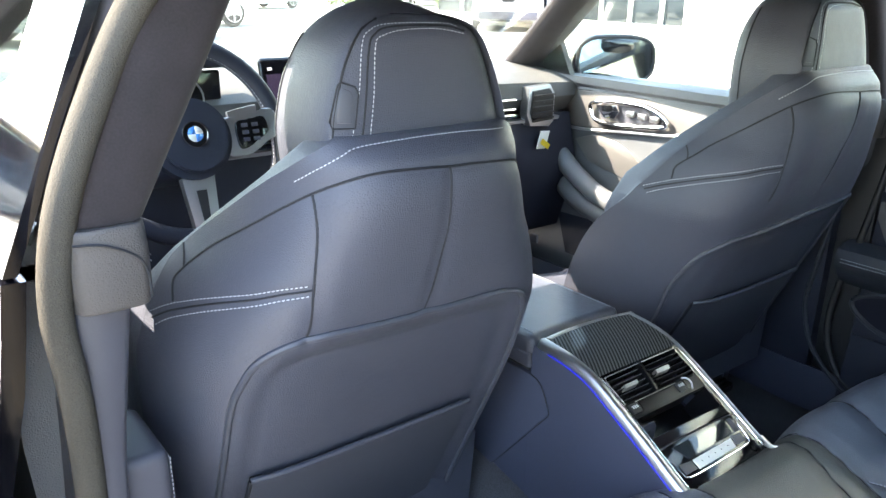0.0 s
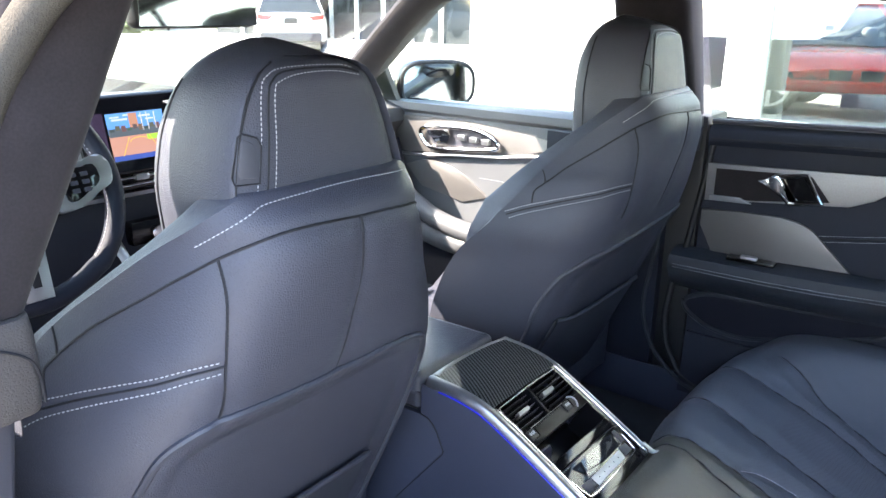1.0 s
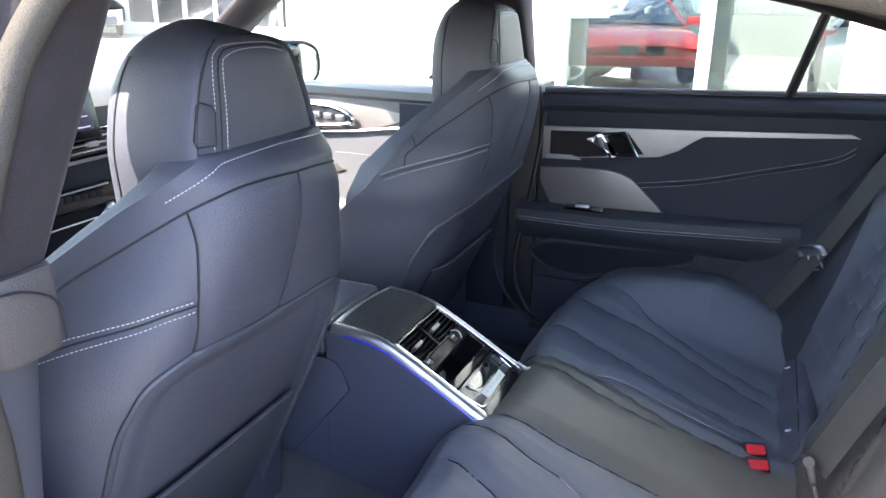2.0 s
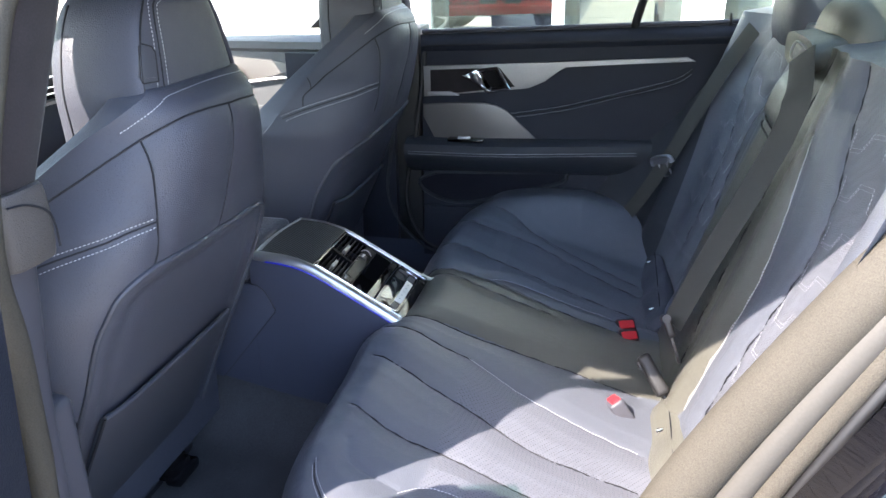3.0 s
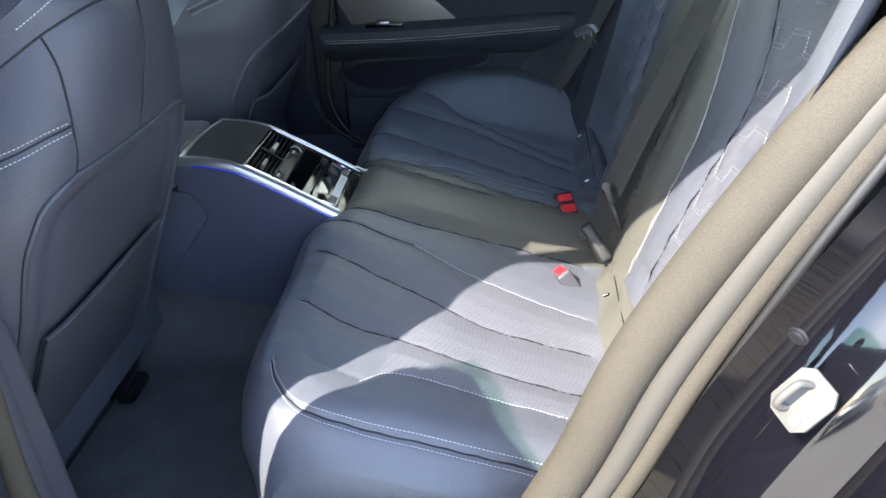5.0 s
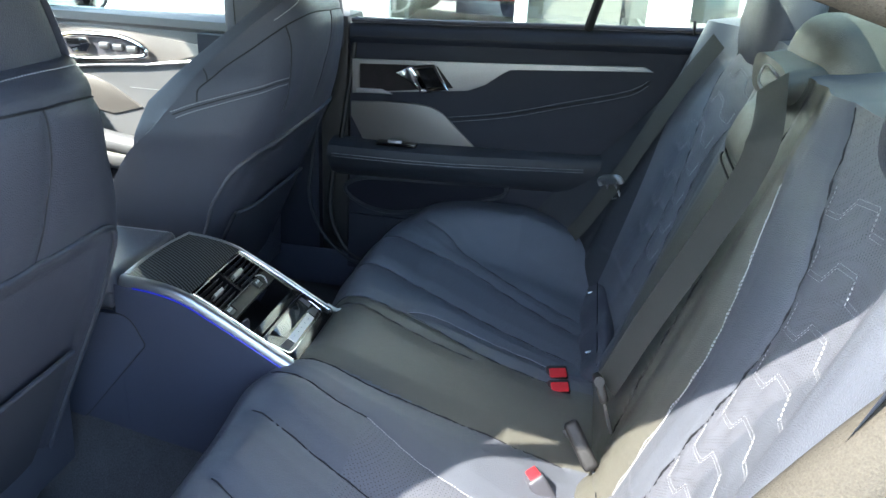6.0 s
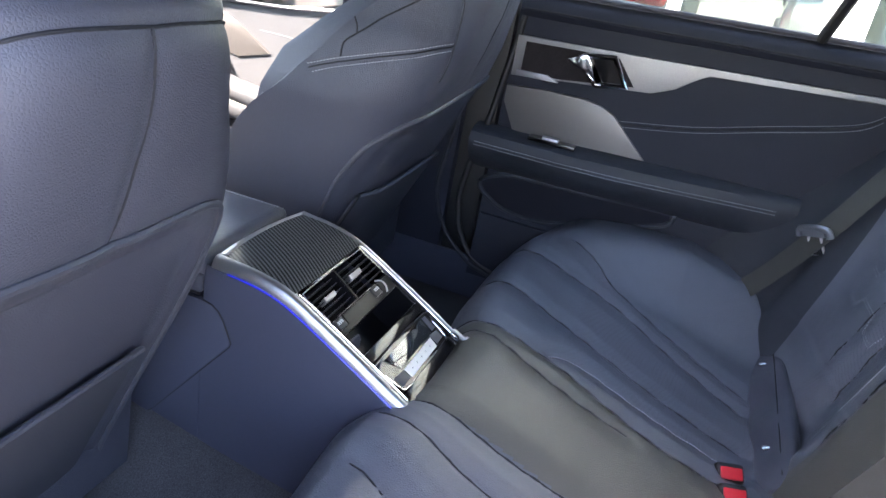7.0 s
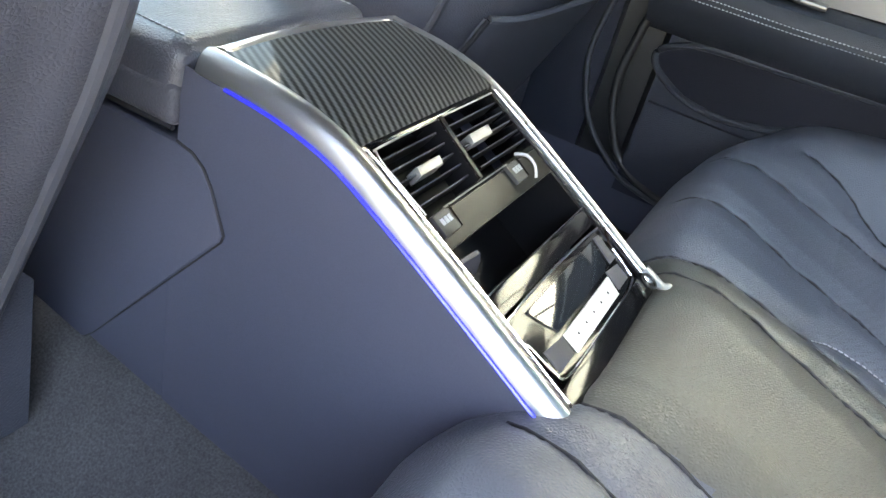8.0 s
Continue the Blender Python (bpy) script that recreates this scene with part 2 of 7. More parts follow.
def tube(points, radius, sides=8, closed=False, flat=1.0, up=None, ends=True, bm=None):
    """A round or flattened bar along a line."""
    bm = bm or bmesh.new()
    pts = [Vector(p) for p in points]
    rings, ref = [], Vector(up) if up else None
    k = len(pts)
    for i, p in enumerate(pts):
        a, b = (pts[i - 1], pts[(i + 1) % k]) if closed else (pts[max(i - 1, 0)], pts[min(i + 1, k - 1)])
        d = (b - a).normalized()
        if ref is None or (up is None and abs(ref.dot(d)) > 0.99):
            ref = Vector((0, 0, 1)) if abs(d.z) < 0.9 else Vector((1, 0, 0))
        s = d.cross(Vector(up) if up else ref).normalized()
        n = s.cross(d).normalized()
        if not up:
            ref = n
        r = radius[i] if isinstance(radius, (list, tuple)) else radius
        rings.append([bm.verts.new(p + s * (math.cos(2 * math.pi * j / sides) * r) + n * (math.sin(2 * math.pi * j / sides) * r * flat)) for j in range(sides)])
    for i in range(k if closed else k - 1):
        A, B = rings[i], rings[(i + 1) % k]
        for j in range(sides):
            bm.faces.new((A[j], A[(j + 1) % sides], B[(j + 1) % sides], B[j]))
    if not closed and ends:
        bm.faces.new(rings[0][::-1])
        bm.faces.new(rings[-1])
    return bm


def loft(rings, closed=True, caps=True):
    bm = bmesh.new()
    vs = [[bm.verts.new(p) for p in r] for r in rings]
    m = len(vs[0])
    for A, B in zip(vs, vs[1:]):
        for j in range(m if closed else m - 1):
            bm.faces.new((A[j], A[(j + 1) % m], B[(j + 1) % m], B[j]))
    if caps and closed:
        bm.faces.new(vs[0][::-1])
        bm.faces.new(vs[-1])
    return bm


def sheet(f, us, vs, thick=None):
    """A surface f(u, v) over a grid, closed into a slab by the vector thick(u, v)."""
    bm = bmesh.new()
    top = [[bm.verts.new(f(u, v)) for v in vs] for u in us]
    a, b = len(us), len(vs)
    for i in range(a - 1):
        for j in range(b - 1):
            bm.faces.new((top[i][j], top[i + 1][j], top[i + 1][j + 1], top[i][j + 1]))
    if thick:
        low = [[bm.verts.new(Vector(f(u, v)) + Vector(thick)) for v in vs] for u in us]
        for i in range(a - 1):
            for j in range(b - 1):
                bm.faces.new((low[i][j], low[i][j + 1], low[i + 1][j + 1], low[i + 1][j]))
        edge = [(i, 0) for i in range(a)] + [(a - 1, j) for j in range(1, b)] + [(i, b - 1) for i in range(a - 2, -1, -1)] + [(0, j) for j in range(b - 2, 0, -1)]
        for (i, j), (k, l) in zip(edge, edge[1:] + edge[:1]):
            bm.faces.new((top[i][j], top[k][l], low[k][l], low[i][j]))
    return bm


def span(a, b, n):
    return [a + (b - a) * i / n for i in range(n + 1)]


def curve_at(table, x):
    """Smooth value of a table of (x, y) pairs, without overshoot."""
    if x <= table[0][0]:
        return table[0][1]
    if x >= table[-1][0]:
        return table[-1][1]
    i = 0
    while x > table[i + 1][0]:
        i += 1
    (a, p), (b, q) = table[i], table[i + 1]
    h, d = b - a, (q - p) / (b - a)
    m0 = m1 = d
    if i > 0:
        e = (p - table[i - 1][1]) / (a - table[i - 1][0])
        m0 = 0.0 if e * d <= 0 else 2 * e * d / (e + d)
    if i + 2 < len(table):
        e = (table[i + 2][1] - q) / (table[i + 2][0] - b)
        m1 = 0.0 if e * d <= 0 else 2 * e * d / (e + d)
    t = (x - a) / h
    return p * (2 * t ** 3 - 3 * t * t + 1) + q * (3 * t * t - 2 * t ** 3) + h * (m0 * (t ** 3 - 2 * t * t + t) + m1 * (t ** 3 - t * t))


def slab(outline, f, depth, n=(0, 0, 1), bevel=0.0):
    """A plate with the outline (2D points) put into the world by f(u, v), thick by the vector depth."""
    bm = bmesh.new()
    top = [bm.verts.new(f(u, v)) for u, v in outline]
    low = [bm.verts.new(Vector(f(u, v)) + Vector(depth)) for u, v in outline]
    bm.faces.new(top)
    bm.faces.new(low[::-1])
    k = len(outline)
    for i in range(k):
        bm.faces.new((top[i], low[i], low[(i + 1) % k], top[(i + 1) % k]))
    if bevel:
        rim = [e for e in bm.edges if all(v in top for v in e.verts)]
        bmesh.ops.bevel(bm, geom=rim, offset=bevel, segments=2, profile=0.6, affect="EDGES")
    return bm


def stitches(line, length=0.0036, gap=0.0018, radius=0.0006, lift=(0, 0, 0)):
    """Short threads one after another along a line."""
    bm = bmesh.new()
    pts = [Vector(p) + Vector(lift) for p in line]
    along, radius = [], radius * 1.4
    for a, b in zip(pts, pts[1:]):
        along.append((a, b, (b - a).length))
    total = sum(s[2] for s in along)
    pos, i, base = 0.0, 0, 0.0
    while pos + length < total:
        ends = []
        for target in (pos, pos + length):
            while i < len(along) - 1 and base + along[i][2] < target:
                base += along[i][2]
                i += 1
            a, b, d = along[i]
            ends.append(a.lerp(b, (target - base) / d if d else 0))
        d = (ends[1] - ends[0]).normalized()
        s = d.cross(Vector((0.3, 0.5, 0.8))).normalized()
        n = s.cross(d)
        rings = []
        for q, r in ((ends[0], 0.5), (ends[0].lerp(ends[1], 0.5), 1.0), (ends[1], 0.5)):
            rings.append([bm.verts.new(q + (s * math.cos(k * math.pi / 2) + n * math.sin(k * math.pi / 2)) * radius * r) for k in range(4)])
        for A, B in zip(rings, rings[1:]):
            for k in range(4):
                bm.faces.new((A[k], A[(k + 1) % 4], B[(k + 1) % 4], B[k]))
        pos += length + gap
    return bm


def disc(radius, depth, sides=24, bevel=0.0):
    bm = bmesh.new()
    bmesh.ops.create_cone(bm, cap_ends=True, segments=sides, radius1=radius, radius2=radius, depth=depth)
    if bevel:
        bmesh.ops.bevel(bm, geom=[e for e in bm.edges if all(len(f.verts) < 5 or True for f in e.link_faces) and abs(e.verts[0].co.z - e.verts[1].co.z) < 1e-6], offset=bevel, segments=2, affect="EDGES")
    return bm


def polyline(points, n=8):
    """Densely spaced 2D points through the given ones."""
    return np.array([(p.x, p.y) for p in smooth_line([(a, b, 0) for a, b in points], n)])


def groove(lines, a, b, depth=0.005, width=0.006, puff=0.0, reach=0.03):
    """How far a padded surface sinks at (a, b) beside sewn lines, less the swell between them."""
    d = min(float(np.min((ln[:, 0] - a) ** 2 + (ln[:, 1] - b) ** 2)) for ln in lines) ** 0.5
    return depth * math.exp(-(d / width) ** 2) - puff * min(1.0, d / reach)


# ---- ground and surroundings ----
tagged(part("ground", sheet(lambda u, v: (u, v, 0.0), [-900, -60, -20, -6, 0, 6, 20, 60, 900], [-900, -60, -20, 0, 10, 20, 60, 900], (0, 0, -0.3)), ROAD), "pale sunlit concrete car park", "ground", kind="structure")

# ---- car shell ----


def roof_edge(side, y):
    """Where the headliner ends above the doors."""
    x = curve_at([(1.2, 0.50), (1.7, 0.60), (2.1, 0.595), (2.4, 0.575), (2.8, 0.57), (3.2, 0.56), (3.5, 0.55)], y)
    z = curve_at([(1.2, 1.02), (1.7, 1.14), (1.95, 1.205), (2.15, 1.255), (2.4, 1.29), (2.7, 1.30), (3.0, 1.29), (3.3, 1.265), (3.5, 1.22)], y)
    z -= 0.03 * max(0, min(1, (3.1 - y) / 0.3)) if side > 0 else 0
    return Vector((side * x + (0.045 * min(1, max(0, (y - 1.75) * 4)) * -1 if side < 0 else 0), y, z))


def roof_point(u, y):
    e = roof_edge(1 if u > 0 else -1, y)
    return Vector((abs(u) * e.x, y, e.z + 0.05 * (1 - u * u)))


tagged(part("ceiling", sheet(lambda y, u: roof_point(u, y), span(1.88, 3.36, 20), span(-1, 1, 16), (0, 0, 0.05)), SUEDE), "anthracite suede headliner under the car roof", "headliner", kind="structure")
tagged(part("roof_skin", sheet(lambda y, u: roof_point(u * 1.04, y) + Vector((0, 0, 0.055)), span(1.88, 3.36, 20), span(-1, 1, 16), (0, 0, 0.012)), PAINT), "black painted car roof", "car roof", kind="structure")
# rear of the cabin: parcel shelf and closing wall behind the rear seat
tagged(part("parcel_shelf", sheet(lambda x, y: (x, y, 1.0 + 0.02 * math.cos(x * 2)), span(-0.72, 0.72, 12), span(1.15, 1.80, 6), (0, 0, -0.03)), SUEDE), "dark suede parcel shelf behind the rear seat", "shelf", kind="structure")
tagged(part("wall_rear", box((1.5, 0.04, 0.95), (0, 1.62, 0.52)), BLACK), "black bulkhead behind the rear seat", "wall", kind="structure")

# floor
FLOOR_Z = 0.30


def floor_point(x, y):
    tunnel = max(0.0, 1 - abs(x) / 0.22)
    return (x, y, FLOOR_Z + 0.10 * min(1, tunnel * 2.2) * curve_at([(2.5, 0.25), (2.67, 0.5), (2.95, 1.0)], y) + 0.03 * max(0, y - 2.75))


tagged(part("floor", sheet(floor_point, span(-0.78, 0.78, 60), span(2.0, 3.9, 60), (0, 0, -0.04)), CARPET), "dark blue-grey carpet in the footwells", "carpet", kind="structure")


def pillar_b(side):
    """Suede upper pillar, padded guide cover and plastic lower trim."""
    name = "pillar_trim"
    root = thing(name, "suede-covered B pillar with padded belt guide cover", "pillar", kind="structure")
    def ring(xc, yc, z, w, d, p=3.2):
        pts = []
        for k in range(28):
            c, q = math.cos(2 * math.pi * k / 28), math.sin(2 * math.pi * k / 28)
            pts.append((side * (xc + w * math.copysign(abs(c) ** (2 / p), c)), yc + d * math.copysign(abs(q) ** (2 / p), q), z))
        return pts
    edge = [(1.0, 2.98), (1.06, 2.91), (1.15, 2.862), (1.3, 2.85)]
    rings = [ring(0.752 - (z - 1.0) * 0.44, (2.69 + curve_at(edge, z)) / 2, z, 0.040 + (z - 1.0) * 0.08, (curve_at(edge, z) - 2.69) / 2, 5.0) for z in span(1.0, 1.31, 8)]
    part("upper_cover", loft(rings), SUEDE, root, "anthracite suede upper cover")
    swell = lambda z: math.sin(max(0.0, min(1.0, (z - 0.922) / 0.077)) * math.pi) ** 0.4
    pad = [ring(0.754, 2.785, z, 0.036 + 0.003 * swell(z), 0.101 + 0.004 * swell(z), 5.5) for z in [0.922, 0.9225, 0.924, 0.927] + span(0.931, 0.991, 8) + [0.995, 0.9975, 0.999]]
    gc = part("guide_cover", loft(pad), TAUPE, root, "padded taupe leather guide cover")
    for dz in (0.0, 0.006):
        part("stitching", stitches([(side * 0.7145, 2.705 + 0.05 * k, 0.955 + dz + 0.004 * k) for k in span(0, 1, 6)], radius=0.0006), THREAD, gc)
    part("seam", tube(smooth_line([(side * 0.785, 2.6795, 0.990), (side * 0.760, 2.6792, 0.986), (side * 0.735, 2.6800, 0.972), (side * 0.7255, 2.6815, 0.955), (side * 0.724, 2.682, 0.930)], 6), 0.0012, 6), SEAM, gc)
    low = [ring(curve_at([(0.3, 0.80), (0.74, 0.779), (0.92, 0.764)], z), 2.79, z, curve_at([(0.3, 0.03), (0.74, 0.021), (0.92, 0.030)], z), 0.092, 7.0) for z in span(0.32, 0.921, 14)]
    part("lower_cover", loft(low), TRIM_GREY, root, "smooth grey plastic lower cover")
    if side > 0:
        return root
    foot = box((0.086, 0.115, 0.40), (side * 0.757, 2.772, 0.545), 0.014, 4)
    fc = part("foot_cover", foot, TRIM_GREY, root, "stitched grey foot cover")
    for dx in (0.0, 0.006):
        part("stitching", stitches([(side * 0.7135, 2.722 + dx, z) for z in span(0.60, 0.735, 6)], radius=0.0006), THREAD, fc)
    return root


pillar_b(-1)
pillar_b(1)
# filler for a gap in the pillar; its black stands for shade
tagged(part("pillar_filler", box((0.14, 0.20, 0.66), (0.815, 2.77, 0.67), 0.01), BLACK), "plastic filler behind the belt pillar, blackened for shade", "trim", kind="structure")

# weather seals round the rear door openings
SEAL = [(-0.648, 2.30, 1.272), (-0.652, 2.5, 1.285), (-0.672, 2.655, 1.25), (-0.712, 2.70, 1.185), (-0.760, 2.70, 1.095), (-0.793, 2.70, 1.01), (-0.806, 2.70, 0.93), (-0.801, 2.70, 0.85), (-0.80, 2.705, 0.73), (-0.81, 2.70, 0.52), (-0.79, 2.62, 0.41), (-0.78, 2.40, 0.385), (-0.775, 2.22, 0.42), (-0.765, 2.12, 0.57), (-0.755, 2.05, 0.735), (-0.745, 1.96, 0.89), (-0.73, 1.87, 1.01), (-0.69, 1.74, 1.115), (-0.67, 1.85, 1.175), (-0.66, 2.05, 1.235)]


def seal(side, label):
    root = thing("door_seal", label, "door seal", kind="structure")
    line = smooth_line([(-side * x, y, z) for x, y, z in SEAL], 10, closed=True)
    c = Vector((side * 0.6, 2.35, 0.8))
    for k, (out, dx, r) in enumerate(((-0.004, -0.004, 0.026), (0.030, 0.006, 0.016), (0.052, 0.012, 0.012), (0.068, 0.02, 0.006))):
        pts, rs = [], []
        for p in line:
            d = Vector((0, p.y - c.y, p.z - c.z)).normalized()
            near = curve_at([(2.50, 1.0), (2.66, 0.12)], p.y) if k else 1.0
            pts.append(p + d * out * near + Vector((side * dx * near, 0, 0)))
            rs.append(r * max(near, 0.3) if k else r * curve_at([(2.50, 1.0), (2.66, 0.55)], p.y))
        part("lip", tube(pts, rs, 14, closed=True), (FLOCK, RUBBER, FLOCK, BLACK)[k], root)
    return root


seal(-1, "grey-brown rubber seal round the open rear door frame")


def band(name, inner, outer, mat, label, category, n=10):
    """A curved strip between two lines."""
    A, B = smooth_line(inner, n), smooth_line(outer, n)
    bm = bmesh.new()
    va, vb = [bm.verts.new(p) for p in A], [bm.verts.new(p) for p in B]
    for i in range(len(va) - 1):
        bm.faces.new((va[i], va[i + 1], vb[i + 1], vb[i]))
    ob = part(name, bm, mat)
    mod = ob.modifiers.new("thick", "SOLIDIFY")
    mod.thickness, mod.offset = 0.008, 0
    return tagged(ob, label, category, kind="structure")


# left rear jamb: painted flange from the seal out to the body side
C_IN = [(-0.80, 2.70, 0.33), (-0.80, 2.40, 0.31), (-0.80, 2.20, 0.345), (-0.795, 2.08, 0.52), (-0.79, 2.005, 0.70), (-0.78, 1.92, 0.85), (-0.76, 1.83, 0.97), (-0.72, 1.70, 1.08)]
C_MID = [(-0.89, 2.70, 0.30), (-0.89, 2.38, 0.28), (-0.90, 2.14, 0.31), (-0.90, 2.02, 0.46), (-0.90, 1.945, 0.65), (-0.89, 1.87, 0.80), (-0.86, 1.79, 0.92), (-0.80, 1.66, 1.03)]
C_OUT = [(-0.95, 2.70, 0.27), (-0.95, 2.36, 0.25), (-0.965, 2.10, 0.27), (-0.975, 1.97, 0.42), (-0.975, 1.89, 0.61), (-0.96, 1.81, 0.77), (-0.92, 1.73, 0.89), (-0.84, 1.60, 1.0)]
band("door_jamb", C_IN, C_MID, PAINT, "black painted rear door jamb with seal channel", "door jamb")
band("jamb_flange", C_MID, C_OUT, PAINT, "black painted outer flange of the door jamb", "door jamb")
# body side behind the opening and sill outside
tagged(part("rear_quarter", sheet(lambda u, v: (-0.975 + 0.05 * (v - 0.3) ** 2 + 0.02 * math.sin(u * 5), u, 0.25 + v * 0.75), span(0.35, 1.75, 12), span(0, 1, 12), (0.02, 0, 0)), PAINT), "black painted rear quarter panel", "car body", kind="structure")
tagged(part("sill", loft([[(-0.78, y, 0.385), (-0.70, y, 0.375), (-0.69, y, 0.27), (-0.93, y, 0.16), (-0.95, y, 0.25), (-0.89, y, 0.30), (-0.80, y, 0.33)] for y in (2.02, 2.3, 2.6, 2.9, 3.3, 3.8)]), PLASTIC), "dark door sill with plastic tread cover", "door sill", kind="structure")
tagged(part("sill", loft([[(0.95, y, 0.30), (0.70, y, 0.40), (0.69, y, 0.27), (0.93, y, 0.16)] for y in (1.7, 2.3, 2.9, 3.8)]), PLASTIC), "dark door sill below the closed doors", "door sill", kind="structure")


# ---- front seats ----
SEAT_C = 0.015  # middle of the backrest
SEAT_Y = [(0.30, 2.885), (0.40, 2.862), (0.50, 2.822), (0.60, 2.778), (0.70, 2.733), (0.80, 2.69), (0.90, 2.655), (1.0, 2.635), (1.025, 2.640), (1.04, 2.652), (1.053, 2.672), (1.06, 2.69)]
SEAT_W = [(0.30, 0.25), (0.40, 0.26), (0.60, 0.278), (0.70, 0.285), (0.79, 0.285), (0.85, 0.267), (0.905, 0.239), (0.93, 0.219), (0.965, 0.193), (1.0, 0.168), (1.035, 0.141), (1.053, 0.115), (1.06, 0.10)]
EDGE_Y = [(0.30, 3.0), (0.60, 2.893), (0.70, 2.855), (0.79, 2.850), (0.85, 2.848), (0.905, 2.842), (0.93, 2.828), (0.965, 2.790), (1.0, 2.748), (1.035, 2.698), (1.053, 2.682), (1.06, 2.70)]
EDGE_P = [(0.6, 7.0), (0.8, 6.0), (0.9, 5.0), (1.0, 4.5), (1.05, 4.0)]
BAND = [(-0.234, 0.866), (-0.228, 0.886), (-0.218, 0.901), (-0.208, 0.913), (-0.183, 0.94), (-0.161, 0.964), (-0.144, 0.982), (-0.124, 1.0), (-0.104, 1.012), (-0.08, 1.02), (-0.051, 1.0225), (-0.011, 1.021), (0.019, 1.019), (0.059, 1.018), (0.116, 1.012), (0.15, 0.998), (0.19, 0.965), (0.225, 0.925)]
SEAM_L = [(-0.124, 0.999), (-0.125, 0.969), (-0.128, 0.94), (-0.132, 0.91), (-0.134, 0.891), (-0.136, 0.858), (-0.14, 0.841)]
SEAM_R = [(0.017, 1.019), (0.017, 0.992), (0.019, 0.951), (0.017, 0.909), (0.015, 0.872), (0.01, 0.841)]
TAB = [(-0.209, 0.924), (-0.217, 0.903)]
CROSS = [(-0.251, 0.842), (-0.238, 0.856), (-0.219, 0.87), (-0.2, 0.88), (-0.18, 0.888), (-0.159, 0.896), (-0.134, 0.901)]
ARCH = [(-0.196, 0.34), (-0.206, 0.48), (-0.208, 0.609), (-0.209, 0.686), (-0.207, 0.755), (-0.200, 0.79), (-0.187, 0.818), (-0.162, 0.836), (-0.134, 0.843), (-0.103, 0.845), (-0.029, 0.841), (0.055, 0.839), (0.111, 0.838), (0.150, 0.832), (0.185, 0.812), (0.205, 0.76), (0.21, 0.66), (0.205, 0.5), (0.195, 0.34)]
SEAT_LINES = [np.vstack([polyline(p) for p in (BAND, SEAM_L, SEAM_R, CROSS)])]
ARCH_PASSENGER = [(-0.196, 0.34), (-0.204, 0.48), (-0.209, 0.605), (-0.213, 0.665), (-0.205, 0.725), (-0.187, 0.755), (-0.163, 0.773), (-0.10, 0.785), (-0.024, 0.790), (0.08, 0.797), (0.15, 0.805), (0.181, 0.80), (0.205, 0.755), (0.21, 0.66), (0.205, 0.5), (0.195, 0.34)]


def arch_of(points):
    """The arched edge of a back shell: its line and the height of its top across the seat."""
    crown = [p for p in points if p[1] > 0.65]
    return {"points": points, "line": polyline(points), "top": sorted(crown), "low": min(p[0] for p in points) + 0.0005}


SHELL_ARCH = arch_of(ARCH)


def seat_back(lx, z, out=0.0, sewn=True):
    """Rear face of a front seat's backrest, lx from its middle."""
    w, y = curve_at(SEAT_W, z), curve_at(SEAT_Y, z)
    u = min(1.0, abs(lx - SEAT_C) / w)
    y += (curve_at(EDGE_Y, z) - y) * u ** curve_at(EDGE_P, z)
    if sewn:
        y += groove(SEAT_LINES, lx, z, 0.0025, 0.006, 0.0015, 0.025)
        # the shell inside the arch lies a little deeper
        ln = SHELL_ARCH["line"]
        d = float(np.min((ln[:, 0] - lx) ** 2 + (ln[:, 1] - z) ** 2)) ** 0.5
        inside = SHELL_ARCH["low"] < lx < 0.21 and z < curve_at(SHELL_ARCH["top"], lx)
        y += 0.010 * min(1, d / 0.03) ** 2 if inside else 0.0
    return Vector((lx, y - out, z))


def seat_ring(z, n=72):
    w, y0 = curve_at(SEAT_W, z), curve_at(SEAT_Y, z)
    rear = [seat_back(SEAT_C + w * math.sin(math.pi / 2 * s), z) for s in span(-1, 1, n)]
    front, deep = [], curve_at([(0.86, 1.0), (0.95, 0.75), (1.02, 0.45), (1.06, 0.2)], z)
    for s in span(1, -1, n // 2)[1:-1]:
        u = abs(s)
        y = y0 + deep * (0.15 + curve_at([(0.6, 0.06), (0.8, 0.10)], z) * math.exp(-((u - 0.84) / 0.18) ** 2) - 0.02 * u ** 8)
        lx = SEAT_C + w * math.sin(math.pi / 2 * s) * 0.98
        front.append(Vector((lx, max(y, seat_back(lx, z, 0, False).y + 0.03 * deep), z)))
    return rear + front


def on_back(points, out=0.0015, n=8):
    """A line over the rear face through (lx, z) places."""
    return [seat_back(p[0], p[1], out) for p in smooth_line([(a, b, 0) for a, b in points], n)]


HX = 0.018  # the head restraint's middle
HEAD_W = [(1.03, 0.1185), (1.06, 0.1145), (1.10, 0.104), (1.135, 0.091), (1.155, 0.077), (1.165, 0.060), (1.171, 0.034)]
PAD_EDGE = [(1.03, -0.074), (1.05, -0.0685), (1.085, -0.061), (1.138, -0.0525), (1.153, -0.044)]


def head_at(lx, z, out=0.0):
    """Rear cover of the head restraint at lx across and height z."""
    u = max(-1.0, min(1.0, (lx - HX) / curve_at(HEAD_W, z)))
    y = 2.677 + 0.11 * (z - 1.04) + 0.026 * max(0, u) ** 12 + 0.022 * max(0, (z - 1.148) / 0.023) ** 2
    y += 0.009 * min(1.0, max(0.0, (curve_at(PAD_EDGE, z) - lx) / 0.030)) ** 1.2
    return Vector((lx, y - out, z))


def head_back(u, v, out=0.0):
    z = 1.03 + 0.141 * v
    return head_at(HX + curve_at(HEAD_W, z) * u, z, out)


